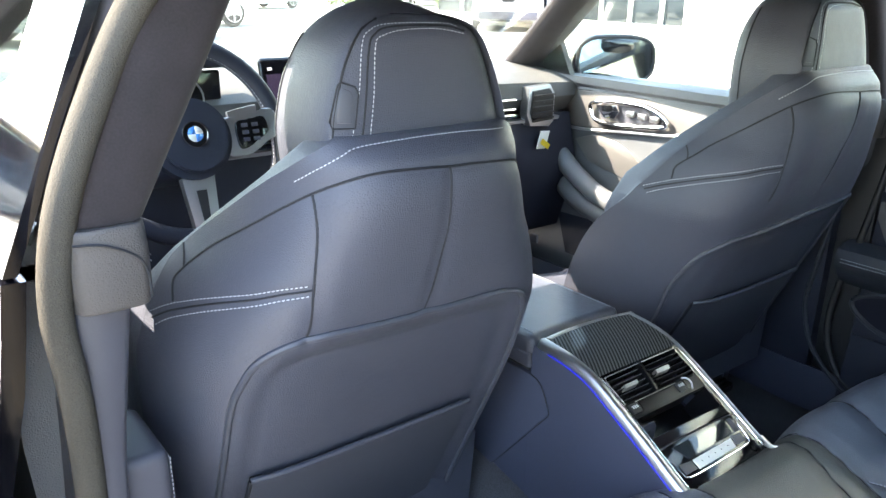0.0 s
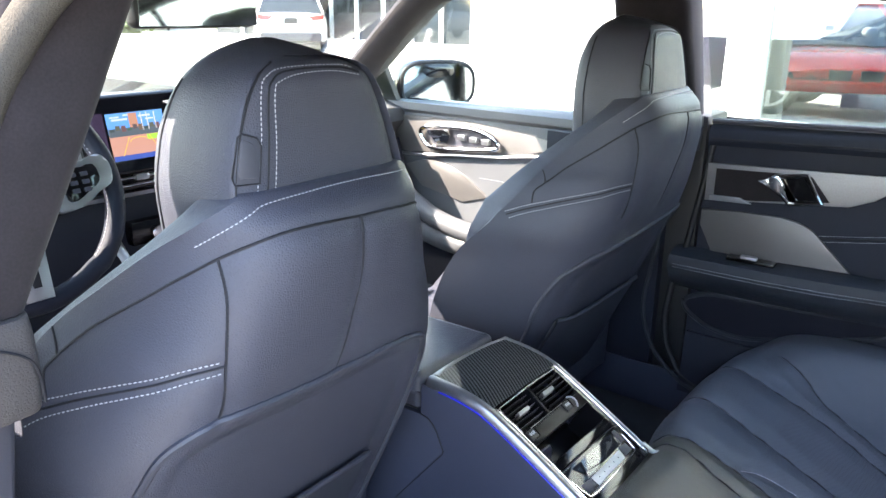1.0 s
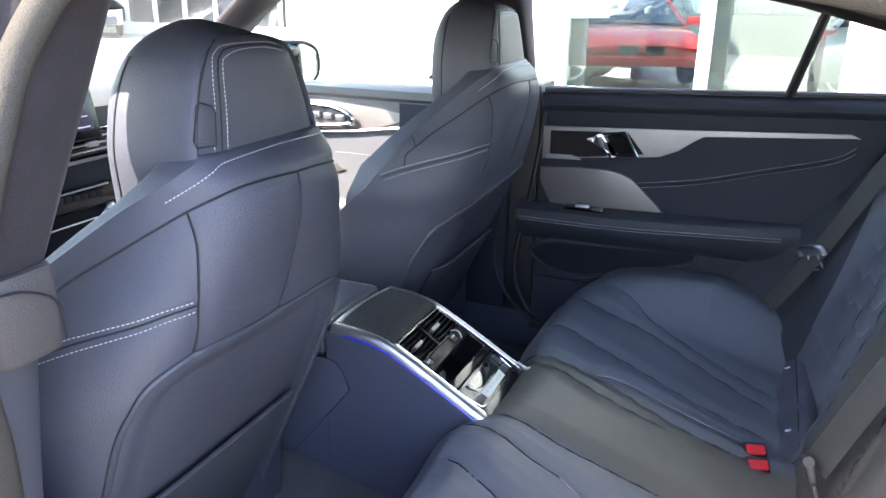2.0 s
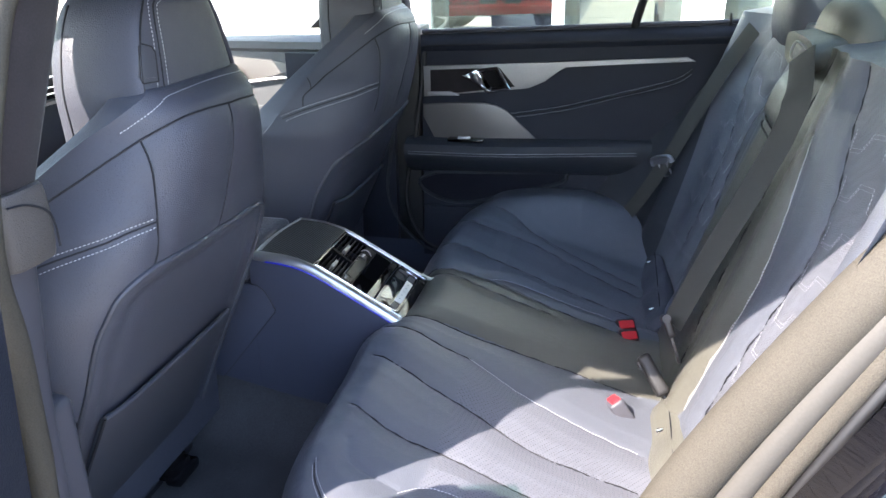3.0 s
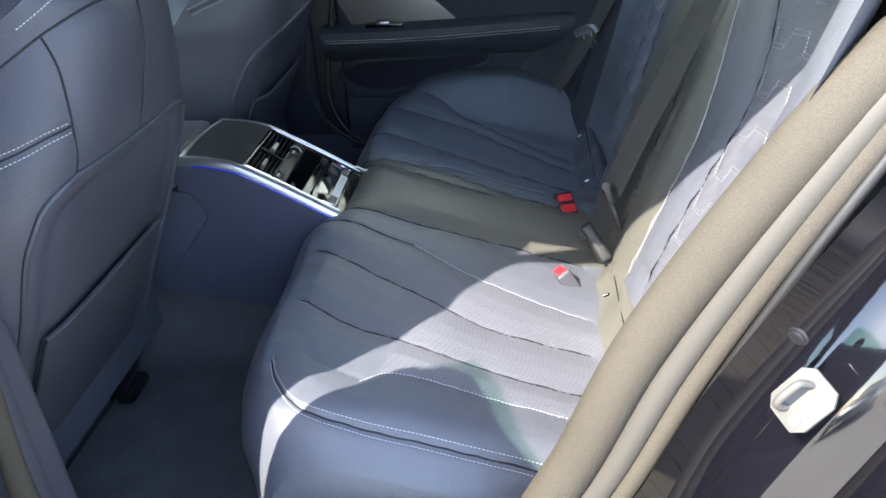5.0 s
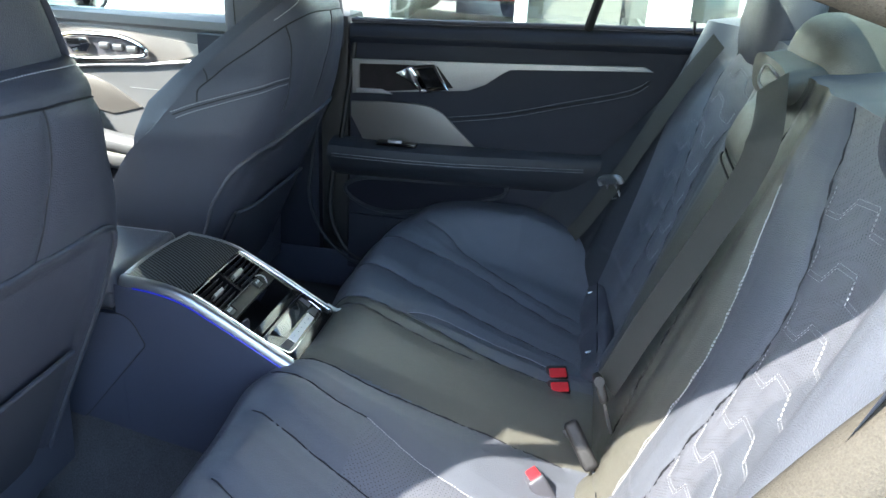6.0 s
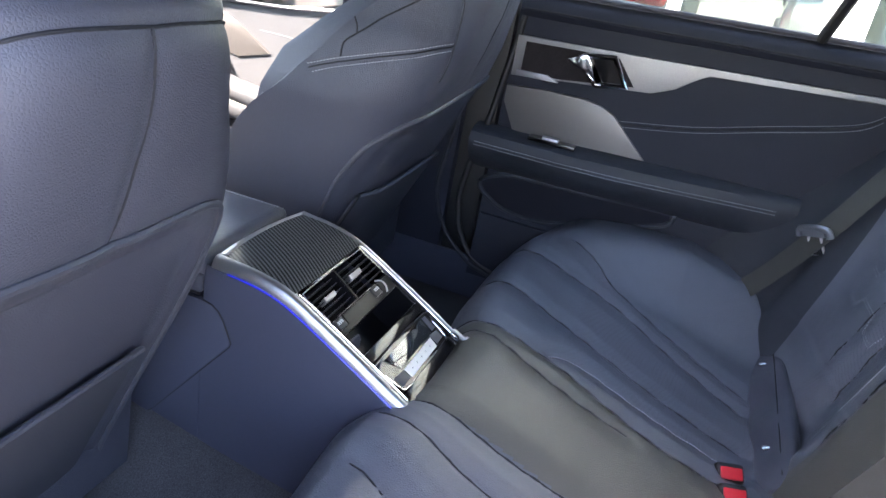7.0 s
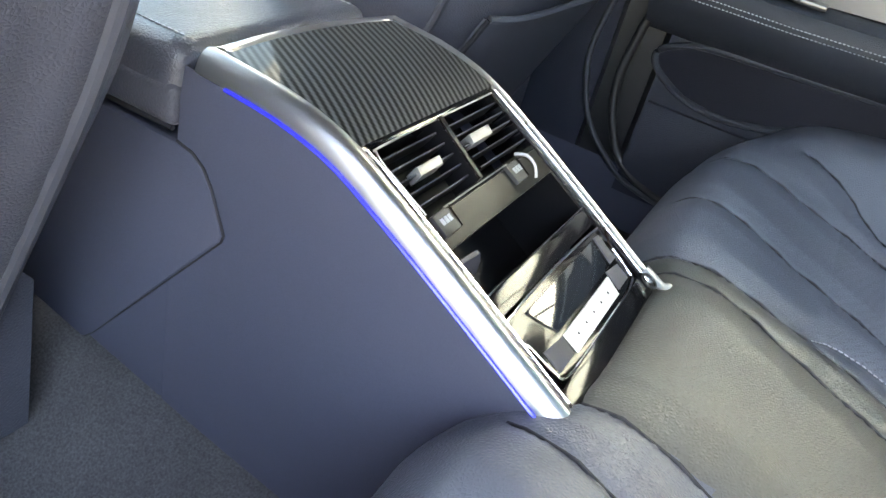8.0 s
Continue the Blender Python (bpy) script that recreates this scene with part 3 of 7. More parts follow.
BODY_W = [(0.96, 0.122), (1.0, 0.125), (1.045, 0.1285), (1.09, 0.121), (1.121, 0.109), (1.145, 0.094), (1.16, 0.078), (1.173, 0.057), (1.184, 0.028), (1.1875, 0.012)]


def head_body():
    """Hood and front pad of the head restraint: a rim rounds the recessed rear cover."""
    rings = []
    for z in span(0.96, 1.13, 14) + span(1.13, 1.170, 12)[1:] + [1.1725, 1.175, 1.1775, 1.180, 1.182, 1.184, 1.1858, 1.187]:
        w = curve_at(BODY_W, z)
        sunk = z < 1.171
        c = min(w * 0.97, curve_at(HEAD_W, z)) if sunk else 0.3 * w
        lean = 2.684 + 0.11 * (z - 1.04) + 0.075 * max(0, (z - 1.158) / 0.029) ** 2.2
        rear = [(d, lean + (0.024 if sunk else 0.0)) for d in (0.0, 0.5 * c, 0.85 * c, 0.94 * c)]
        for t in (0, 0.06, 0.15, 0.25, 0.4, 0.55, 0.7, 0.82, 0.91, 0.97, 1.0):
            y = lean + (0.014 * max(0.0, 1 - t / 0.15) ** 2 if sunk else 0.0) + (2.776 - lean) * t ** 3.2
            rear.append((c + (w - c) * t, min(y, 2.776)))
        front = 2.776 + curve_at([(0.96, 0.062), (1.10, 0.060), (1.15, 0.05), (1.17, 0.038), (1.187, 0.012)], z) - 0.10 * max(0, z - 1.1)
        ring = [(HX - d, y, z) for d, y in rear[::-1]] + [(HX + d, y, z) for d, y in rear[1:]]
        for k in range(1, 20):
            a = math.pi * k / 20
            ring.append((HX + w * math.copysign(abs(math.cos(a)) ** 0.7, math.cos(a)), 2.776 + (front - 2.776) * math.sin(a) ** 0.8, z))
        rings.append(ring)
    return loft(rings)


def head_ball(wx, wy, wz, cx, cy, cz, e1, e2, a=40, b=26):
    """A squared-off rounded body."""
    rings = []
    for i in range(b + 1):
        ph = -math.pi / 2 + math.pi * i / b
        c, s = abs(math.cos(ph)) ** e1, math.copysign(abs(math.sin(ph)) ** e1, ph)
        ring = []
        for j in range(a):
            th = 2 * math.pi * j / a
            cc, ss = math.copysign(abs(math.cos(th)) ** e2, math.cos(th)), math.copysign(abs(math.sin(th)) ** e2, math.sin(th))
            k = max(c, 0.02)
            taper = 1 - 0.20 * max(0, s) ** 1.5
            ring.append((cx + wx * k * cc * taper, cy + wy * k * ss - 0.012 * max(0, s), cz + wz * s))
        rings.append(ring)
    return loft(rings)


def front_seat(name, label, place):
    root = thing(name, label, "car seat", "front seats")
    root.location = place
    zs = span(0.32, 0.80, 40) + span(0.80, 1.04, 52)[1:] + [1.046, 1.052, 1.055]
    back = part("backrest", loft([seat_ring(z) for z in zs]), HIDE, root)
    for nm, line, r in (("seam", BAND, 0.0015), ("seam", SEAM_L, 0.0015), ("seam", SEAM_R, 0.0015), ("seam", CROSS, 0.0013), ("seam", TAB, 0.0012)):
        part(nm, tube(on_back(line, 0.0005, 12), r, 6), SEAM, back)
    part("piping", tube(on_back(SHELL_ARCH["points"], 0.001), 0.0045, 8), SHELL, back, "raised piping of the arched back shell")
    for k in (-0.0055, 0.0055):
        part("stitching", stitches(on_back([(a, b + k) for a, b in CROSS], 0.001), 0.0034, 0.0017, 0.00055), THREAD, back, "pale contrast stitching")
    # map pocket
    def pocket(lx, z):
        k = (z - 0.345) / 0.285
        return seat_back(lx, z, 0.006 + 0.010 * k, False) + Vector((0, 0.012, 0))
    pk = part("seat_pocket", sheet(pocket, span(-0.176, 0.158, 20), span(0.345, 0.630, 14), (0, 0.007, 0)), SHELL, root, "hard map pocket on the seat back")
    part("pocket_rim", tube([pocket(x, 0.631) for x in span(-0.177, 0.158, 16)], 0.0042, 8), SHELL, pk)
    part("pocket_edge", tube([pocket(-0.177, z) for z in span(0.345, 0.63, 10)], 0.0028, 6), SEAM, pk)
    # head restraint
    hr = part("headrest", head_body(), HIDE, root)
    part("front_seam", tube([(HX - curve_at(BODY_W, z) * 0.992, 2.790, z) for z in span(0.97, 1.15, 16)], 0.0012, 6), SEAM, hr)
    us = [-1, -0.985, -0.96, -0.92] + span(-0.86, 0.86, 16) + [0.92, 0.96, 0.985, 1]
    vs = span(0, 0.75, 10) + [0.8, 0.84, 0.88, 0.91, 0.94, 0.96, 0.98, 1.0]
    cover = part("headrest_cover", sheet(lambda u, v: head_back(u, v), us, vs, (0, 0.04, 0)), HIDE, root, "stitched rear cover of the headrest")
    for line in ([(-0.079, 1.048), (-0.0725, 1.075), (-0.066, 1.10), (-0.059, 1.143), (-0.048, 1.157), (-0.02, 1.163), (0.05, 1.1625), (0.07, 1.157)], [(-0.058, 1.053), (-0.05, 1.095), (-0.044, 1.143), (-0.034, 1.152), (-0.005, 1.157), (0.04, 1.157), (0.075, 1.151)]):
        pts = [head_at(p[0], p[1], 0.0004) for p in smooth_line([(a, b, 0) for a, b in line], 10)]
        part("stitching", stitches(pts, 0.0033, 0.0015, 0.0005), THREAD, cover)
    mid = [(-0.0685, 1.05), (-0.061, 1.085), (-0.0525, 1.138), (-0.044, 1.153), (-0.02, 1.160), (0.045, 1.160), (0.074, 1.154)]
    part("seam", tube([head_at(p[0], p[1], 0.0) for p in smooth_line([(a, b, 0) for a, b in mid], 10)], 0.0011, 6), SEAM, cover)
    rimline = [(HX - curve_at(HEAD_W, z) - 0.0006, z) for z in span(1.035, 1.168, 14)]
    part("crease", tube([head_at(a, b, 0.0005) for a, b in rimline], 0.0014, 6), SEAM, hr, "dark gap round the rear cover")
    apron = [(-0.134, 1.010), (-0.118, 1.026), (-0.098, 1.039), (-0.078, 1.0465), (-0.02, 1.0495), (0.055, 1.0495), (0.12, 1.0465)]
    part("stitching", stitches(on_back(apron, 0.001, 12), 0.0033, 0.0015, 0.0006), THREAD, back)
    # release button set into the side of the cover
    pent = [(-0.100, 1.070), (-0.098, 1.0625), (-0.075, 1.062), (-0.068, 1.096), (-0.071, 1.103), (-0.084, 1.108), (-0.088, 1.105)]
    btn = part("release_button", slab(pent, lambda a, b: head_at(a, b, 0.0012), (0.001, 0.006, 0), bevel=0.0008), SHELL, root, "grey release button on the headrest side")
    inner = [(-0.0835 + (a + 0.0835) * 0.62, 1.085 + (b - 1.085) * 0.76) for a, b in pent]
    part("button_face", slab(inner, lambda a, b: head_at(a, b, 0.0024), (0.001, 0.004, 0), bevel=0.0008), SHELL, btn)
    part("button_gap", tube([head_at(a, b, 0.0016) for a, b in pent], 0.0010, 6, closed=True), SEAM, btn)
    # cushion in front of it
    rings = []
    for y in span(2.86, 3.36, 10):
        k = (y - 2.86) / 0.5
        w = 0.25 - 0.02 * k
        zt = 0.50 + 0.02 * k - 0.10 * max(0, k - 0.85) / 0.15
        rings.append([(-w, y, 0.36), (-w - 0.01, y, zt - 0.01), (-w + 0.03, y, zt + 0.04), (-w + 0.10, y, zt + 0.005), (0, y, zt - 0.01), (w - 0.10, y, zt + 0.005), (w - 0.03, y, zt + 0.04), (w + 0.01, y, zt - 0.01), (w, y, 0.36)])
    part("seat_cushion", loft(rings), HIDE, root)
    part("seat_base", box((0.40, 0.46, 0.10), (0, 3.12, 0.345), 0.02), BLACK, root)
    for x in (-0.19, 0.092):
        part("seat_rail", join(box((0.05, 0.62, 0.03), (x, 3.16, FLOOR_Z + 0.035), 0.006), box((0.058, 0.10, 0.045), (x, 2.91, FLOOR_Z + 0.045), 0.012), box((0.07, 0.03, 0.02), (x, 2.855, FLOOR_Z + 0.03), 0.006)), GLOSS, root, "glossy black seat rail end")
    return root


driver = front_seat("driver_seat", "dark blue leather front seat behind the steering wheel", (-0.432, 0, 0))
SHELL_ARCH = arch_of(ARCH_PASSENGER)
# the passenger seat shows a deeper side bolster
EDGE_Y = [(0.30, 3.05), (0.60, 3.02), (0.70, 2.985), (0.76, 2.95), (0.82, 2.890), (0.88, 2.842), (0.93, 2.806), (0.965, 2.772), (1.0, 2.738), (1.035, 2.698), (1.053, 2.682), (1.06, 2.70)]
passenger = front_seat("passenger_seat", "dark blue leather front passenger seat beside the console", (0.432, -0.022, 0.023))
# woven brand-size tag sewn into the seat's inner edge
tagged(part("seat_tag", box((0.004, 0.014, 0.012), (-0.150, 2.771, 0.853), 0.001), TRIM_GREY), "tiny woven tag sewn into the seat edge", "tag")

# ---- rear bench ----
BENCH_Z = [(1.95, 0.425), (2.07, 0.452), (2.20, 0.49), (2.36, 0.53), (2.44, 0.54), (2.48, 0.532), (2.505, 0.51), (2.525, 0.475), (2.535, 0.43)]
# sewn lines over the cushion, as (x, y)
R_OUT = [(0.60, 2.42), (0.554, 2.362), (0.509, 2.314), (0.46, 2.217), (0.433, 2.139), (0.405, 2.05)]
R_MID = [(0.53, 2.52), (0.502, 2.453), (0.474, 2.371), (0.436, 2.275), (0.386, 2.171), (0.346, 2.055)]
R_IN = [(0.36, 2.53), (0.344, 2.473), (0.312, 2.396), (0.262, 2.304), (0.225, 2.189), (0.21, 2.06)]
R_SEW = [(0.163, 2.372), (0.180, 2.352), (0.180, 2.312), (0.160, 2.234), (0.148, 2.161), (0.148, 2.06)]
C_R = [(0.205, 2.53), (0.181, 2.44), (0.141, 2.356), (0.102, 2.277), (0.078, 2.174), (0.085, 2.06)]
C_R2 = [(0.17, 2.53), (0.155, 2.475), (0.102, 2.397), (0.068, 2.309), (0.060, 2.231)]
C_L = [(-0.075, 2.53), (-0.081, 2.454), (-0.098, 2.378), (-0.110, 2.305), (-0.115, 2.219), (-0.12, 2.06)]
L_EDGE = [(-0.12, 2.53), (-0.137, 2.467), (-0.159, 2.408), (-0.171, 2.355)]
L_SEW = [(-0.171, 2.357), (-0.198, 2.318), (-0.228, 2.265), (-0.251, 2.194), (-0.265, 2.135), (-0.278, 2.055)]
L_IN = [(-0.22, 2.52), (-0.271, 2.411), (-0.314, 2.327), (-0.350, 2.258), (-0.368, 2.192), (-0.370, 2.06)]
L_MID = [(-0.371, 2.51), (-0.410, 2.443), (-0.432, 2.368), (-0.455, 2.295), (-0.469, 2.234), (-0.479, 2.165), (-0.480, 2.06)]
L_OUT = [(-0.552, 2.385), (-0.526, 2.352), (-0.526, 2.305), (-0.533, 2.247), (-0.540, 2.182), (-0.540, 2.06)]
L_RIM = [(-0.52, 2.515), (-0.565, 2.495), (-0.618, 2.45), (-0.636, 2.369), (-0.639, 2.279), (-0.640, 2.204), (-0.641, 2.10)]
L_FRONT = [(-0.46, 2.485), (-0.515, 2.457), (-0.548, 2.380)]
BENCH_LINES = [np.vstack([polyline(p, 10) for p in (R_OUT, R_MID, R_IN, R_SEW, C_R, C_R2, C_L, L_EDGE, L_SEW, L_IN, L_MID, L_OUT, L_RIM, L_FRONT)])]


NOSE = [(-0.70, -0.04), (-0.64, -0.012), (-0.58, 0.022), (-0.50, 0.045), (-0.42, 0.052), (-0.25, 0.052), (-0.15, 0.052), (-0.10, 0.043), (-0.065, 0.024), (-0.04, 0.013), (0.05, 0.008), (0.13, 0.008), (0.20, 0.018), (0.30, 0.030), (0.45, 0.028), (0.58, 0.016), (0.70, -0.018)]


def bench_nose(x, y):
    """How far the front of the cushion bulges forward."""
    k = min(1.0, max(0.0, (y - 2.28) / 0.2))
    return curve_at(NOSE, x) * k * k * (3 - 2 * k)


def bench(x, y, out=0.0):
    """Top of the rear cushion."""
    z = curve_at(BENCH_Z, y - bench_nose(x, y))
    mid = math.exp(-((x - 0.03) / 0.12) ** 6)
    dish = 0.016 * math.exp(-((abs(x) - 0.37) / 0.16) ** 2) * min(1, max(0, (2.5 - y) / 0.1))
    edge = 0.06 * max(0, (-x - 0.60) / 0.08) ** 2
    edge -= 0.014 * math.exp(-((x + 0.15) / 0.07) ** 2) * min(1.0, max(0.0, (y - 2.36) / 0.1))
    k = min(1.0, max(0.0, (x - 0.50) / 0.15))
    edge -= 0.085 * k * k * (3 - 2 * k) * curve_at([(2.2, 1.0), (2.36, 0.45), (2.47, 0.0)], y)
    return Vector((x, y, z + 0.012 * mid - dish - edge - groove(BENCH_LINES, x, y, 0.0022, 0.0042, 0.0048, 0.04) + out))


def on_bench(points, out=0.0, n=8):
    return [bench(p[0], p[1], out) for p in smooth_line([(a, b, 0) for a, b in points], n)]


L_SEW_Y, L_OUT_Y = sorted((b, a) for a, b in L_SEW), sorted((b, a) for a, b in L_OUT)
R_SEW_Y, R_OUT_Y = sorted((b, a) for a, b in R_SEW), sorted((b, a) for a, b in R_OUT)


def bench_slot(x, y):
    """0 plain hide, 1 perforated insert, 2 black middle."""
    if curve_at([(2.06, -0.12), (2.25, -0.113), (2.45, -0.081), (2.54, -0.075)], y) < x < curve_at([(2.06, 0.085), (2.2, 0.08), (2.36, 0.141), (2.44, 0.181), (2.54, 0.2)], y):
        return 2
    if y < 2.36 and (curve_at(L_OUT_Y, y) < x < curve_at(L_SEW_Y, y) or curve_at(R_SEW_Y, y) < x < curve_at(R_OUT_Y, y)):
        return 1
    return 0


def bench_drop(x):
    """How far the outer end of the cushion hangs lower."""
    return 0.06 * max(0, (-x - 0.60) / 0.08) ** 2


rear_bench = thing("rear_bench", "dark blue leather rear bench with a black middle", "car seat")
bm = bmesh.new()
vs = span(1.95, 2.44, 120) + span(2.44, 2.535, 28)[1:]
rows = [[bm.verts.new(bench(x, y + bench_nose(x, y))) for y in vs] + [bm.verts.new((x, 2.530 + bench_nose(x, 2.6), 0.405 - bench_drop(x))), bm.verts.new((x, 2.50 + bench_nose(x, 2.6), 0.375 - bench_drop(x))), bm.verts.new((x, 1.95, 0.365 - bench_drop(x)))] for x in span(-0.68, 0.705, 400)]
for A, B in zip(rows, rows[1:]):
    for j in range(len(A) - 1):
        f = bm.faces.new((A[j], B[j], B[j + 1], A[j + 1]))
        c = f.calc_center_median()
        f.material_index = bench_slot(c.x, c.y)
    bm.faces.new((A[-1], B[-1], B[0], A[0]))
bm.faces.new(rows[0])
bm.faces.new(rows[-1][::-1])
cushion = part("cushion", bm, [BENCH_HIDE, HIDE_PERF, HIDE_BLACK], rear_bench)
for line in (R_OUT, R_MID, R_IN, C_R, C_R2, C_L, L_IN, L_MID, L_EDGE, L_RIM):
    part("seam", tube(on_bench(line, 0.0004), 0.0013, 6), SEAM, cushion)
for line in (R_SEW, L_SEW, L_OUT):
    part("stitching", stitches(on_bench(line, 0.0015)), THREAD, cushion, "pale contrast stitching")
for k in (-0.007, 0.007):
    part("stitching", stitches(on_bench([(a + k, b) for a, b in L_RIM], 0.0015)), THREAD, cushion)

# backrest
B_IN = [(-0.22, 1.055), (-0.24, 1.029), (-0.28, 0.964), (-0.325, 0.905), (-0.350, 0.84), (-0.342, 0.761), (-0.318, 0.648), (-0.306, 0.53)]
B_SEW = [(-0.175, 0.95), (-0.187, 0.925), (-0.204, 0.883), (-0.226, 0.816), (-0.244, 0.738), (-0.238, 0.634), (-0.227, 0.50)]
BR_SEAM = [(0.43, 1.05), (0.454, 1.038), (0.495, 0.946), (0.473, 0.884), (0.420, 0.795), (0.392, 0.68), (0.386, 0.56)]
BC_L = [(-0.085, 1.05), (-0.09, 0.95), (-0.095, 0.8), (-0.10, 0.65), (-0.105, 0.5)]
BC_R = [(0.122, 1.02), (0.135, 0.924), (0.148, 0.831), (0.16, 0.694), (0.16, 0.53)]
BACK_LINES = [np.vstack([polyline(p, 10) for p in (B_IN, B_SEW, BR_SEAM, BC_L, BC_R, [(-a, b) for a, b in B_IN])])]
QUILT = []
for k, z in enumerate((0.635, 0.69, 0.748, 0.806, 0.862, 0.916, 0.968)):
    x0 = curve_at(sorted((b, a) for a, b in B_IN), z) - 0.012
    QUILT.append([(x0, z + 0.012), (x0 - 0.006, z - 0.012), (x0 - 0.045, z - 0.004), (x0 - 0.058, z + 0.018), (x0 - 0.105, z + 0.026), (x0 - 0.118, z + 0.006), (x0 - 0.16, z + 0.012)])
QUILT_LINES = [np.array(q) for q in QUILT]


def quilt_depth(x, z):
    """Depth of the stitched zigzag channels on the outer seats."""
    d = 1.0
    for q in QUILT_LINES:
        for sx in (1, -1):
            p = np.array((x * sx, z))
            a, b = q[:-1], q[1:]
            ab = b - a
            t = np.clip(((p - a) * ab).sum(1) / (ab * ab).sum(1), 0, 1)
            d = min(d, float(np.min(np.hypot(*(a + ab * t[:, None] - p).T))))
    return 0.0012 * math.exp(-(d / 0.006) ** 2) - 0.0016 * min(1, d / 0.025)


WING = [(0.47, 0.25), (0.556, 0.238), (0.687, 0.153), (0.808, 0.074), (0.932, 0.012), (1.042, -0.05)]


def squab(x, z, out=0.0):
    """Front of the rear backrest."""
    y = 2.0 - (z - 0.47) / 0.6 * 0.2
    a = abs(x)
    bolster = 0.05 * math.exp(-((a - 0.60) / 0.06) ** 2) + 0.012 * math.exp(-((a - 0.18) / 0.04) ** 2)
    reach = curve_at(WING, z) if x > 0 else 0.10 + 0.08 * min(1, max(0, (0.85 - z) / 0.35))
    wing = reach * max(0, (a - 0.60) / 0.14) ** 1.3
    k = min(1.0, max(0.0, min(x + 0.135, 0.158 - x) / 0.03))
    wing -= 0.030 * math.exp(-((x - 0.27) / 0.09) ** 2)
    wing += 0.010 * k * k * (3 - 2 * k) * curve_at([(0.50, 0.3), (0.62, 1.0)], z)
    y += bolster + wing - 0.01 * math.exp(-((a - 0.38) / 0.12) ** 2) - groove(BACK_LINES, x, z, 0.0035, 0.005, 0.005, 0.035)
    if 0.2 < a < 0.56 and 0.55 < z < 1.0:
        y -= quilt_depth(x, z)
    return Vector((x, y + out, z))


def on_squab(points, out=0.0, n=8):
    return [squab(p[0], p[1], out) for p in smooth_line([(a, b, 0) for a, b in points], n)]


B_IN_Z, B_SEW_Z, BR_Z = sorted((b, a) for a, b in B_IN), sorted((b, a) for a, b in B_SEW), sorted((b, a) for a, b in BR_SEAM)
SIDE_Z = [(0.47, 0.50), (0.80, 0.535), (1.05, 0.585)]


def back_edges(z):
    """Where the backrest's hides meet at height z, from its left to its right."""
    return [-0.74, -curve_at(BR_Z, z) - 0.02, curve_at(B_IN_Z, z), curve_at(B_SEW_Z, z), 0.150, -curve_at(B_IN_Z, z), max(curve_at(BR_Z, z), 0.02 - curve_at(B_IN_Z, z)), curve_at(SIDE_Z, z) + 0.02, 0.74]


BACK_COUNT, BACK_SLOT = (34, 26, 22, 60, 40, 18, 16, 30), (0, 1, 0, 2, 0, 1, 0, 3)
bm = bmesh.new()
grid = []
for z in span(0.40, 1.06, 120):
    e = back_edges(z)
    xs = [e[0]] + [e[i] + (e[i + 1] - e[i]) * k / c for i, c in enumerate(BACK_COUNT) for k in range(1, c + 1)]
    grid.append([bm.verts.new(squab(x, z)) for x in xs])
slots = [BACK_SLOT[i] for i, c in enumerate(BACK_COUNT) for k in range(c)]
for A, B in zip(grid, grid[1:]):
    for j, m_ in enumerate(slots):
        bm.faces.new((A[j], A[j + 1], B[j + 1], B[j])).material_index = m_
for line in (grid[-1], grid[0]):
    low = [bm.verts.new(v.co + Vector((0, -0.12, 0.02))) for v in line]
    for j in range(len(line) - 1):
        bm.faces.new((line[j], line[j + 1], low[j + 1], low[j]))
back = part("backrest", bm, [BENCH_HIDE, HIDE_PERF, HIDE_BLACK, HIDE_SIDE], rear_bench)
for line in (B_IN, [(-a, b) for a, b in B_IN], BR_SEAM, BC_L, BC_R):
    part("seam", tube(on_squab(line, 0.0004), 0.0012, 6), SEAM, back)
for sx in (1, -1):
    part("stitching", stitches(on_squab([(a * sx, b) for a, b in B_SEW], 0.0015)), THREAD, back)
    part("stitching", stitches(on_squab([(a * sx - 0.008 * sx, b) for a, b in B_SEW], 0.0015)), THREAD, back)
    for q in QUILT:
        for dz in (0.0, 0.0055):
            pts = []
            for (a, b), (c, d) in zip(q, q[1:]):
                pts += [squab((a + (c - a) * t) * sx, b + (d - b) * t + dz, 0.001) for t in (0, 0.25, 0.5, 0.75)]
            part("stitching", stitches(pts, 0.0030, 0.0022, 0.00028), THREAD, back)
# lower roll with the child-seat anchor covers
for s in (-1, 1):
    n_, d_ = Vector((0, 0.80, 0.60)), Vector((0, 0.60, -0.80))
    rings = []
    for i in range(25):
        k = i / 24
        x = s * (0.135 + 0.455 * k)
        end = 1 - 0.35 * max(0.0, abs(2 * k - 1) - 0.9) / 0.1
        puff = 0.0025 * math.sin(k * 21) + 0.002 * math.sin(k * 8.3)
        rings.append([Vector((x, 2.011, 0.446)) + n_ * ((0.017 + puff) * end * math.copysign(abs(math.sin(t)) ** 0.6, math.sin(t))) + d_ * (0.046 * end * math.copysign(abs(math.cos(t)) ** 0.5, math.cos(t))) for t in span(0, 2 * math.pi, 24)[:-1]])
    roll = part("anchor_roll", loft(rings), HIDE_BLACK if s < 0 else HIDE, rear_bench, "dark leather flap with anchor points")
    for x in (0.233, 0.507):
        part("anchor_button", shift(head_ball(0.0060, 0.0045, 0.0060, 0, 0, 0, 1, 1, 12, 8), pose(s * x, 2.026, 0.458)), CHROME, roll, "small polished anchor button")
    part("seam", tube([Vector((s * x, 2.011, 0.446)) + n_ * 0.0175 - d_ * 0.026 for x in span(0.15, 0.58, 10)], 0.0011, 6), SEAM, roll)
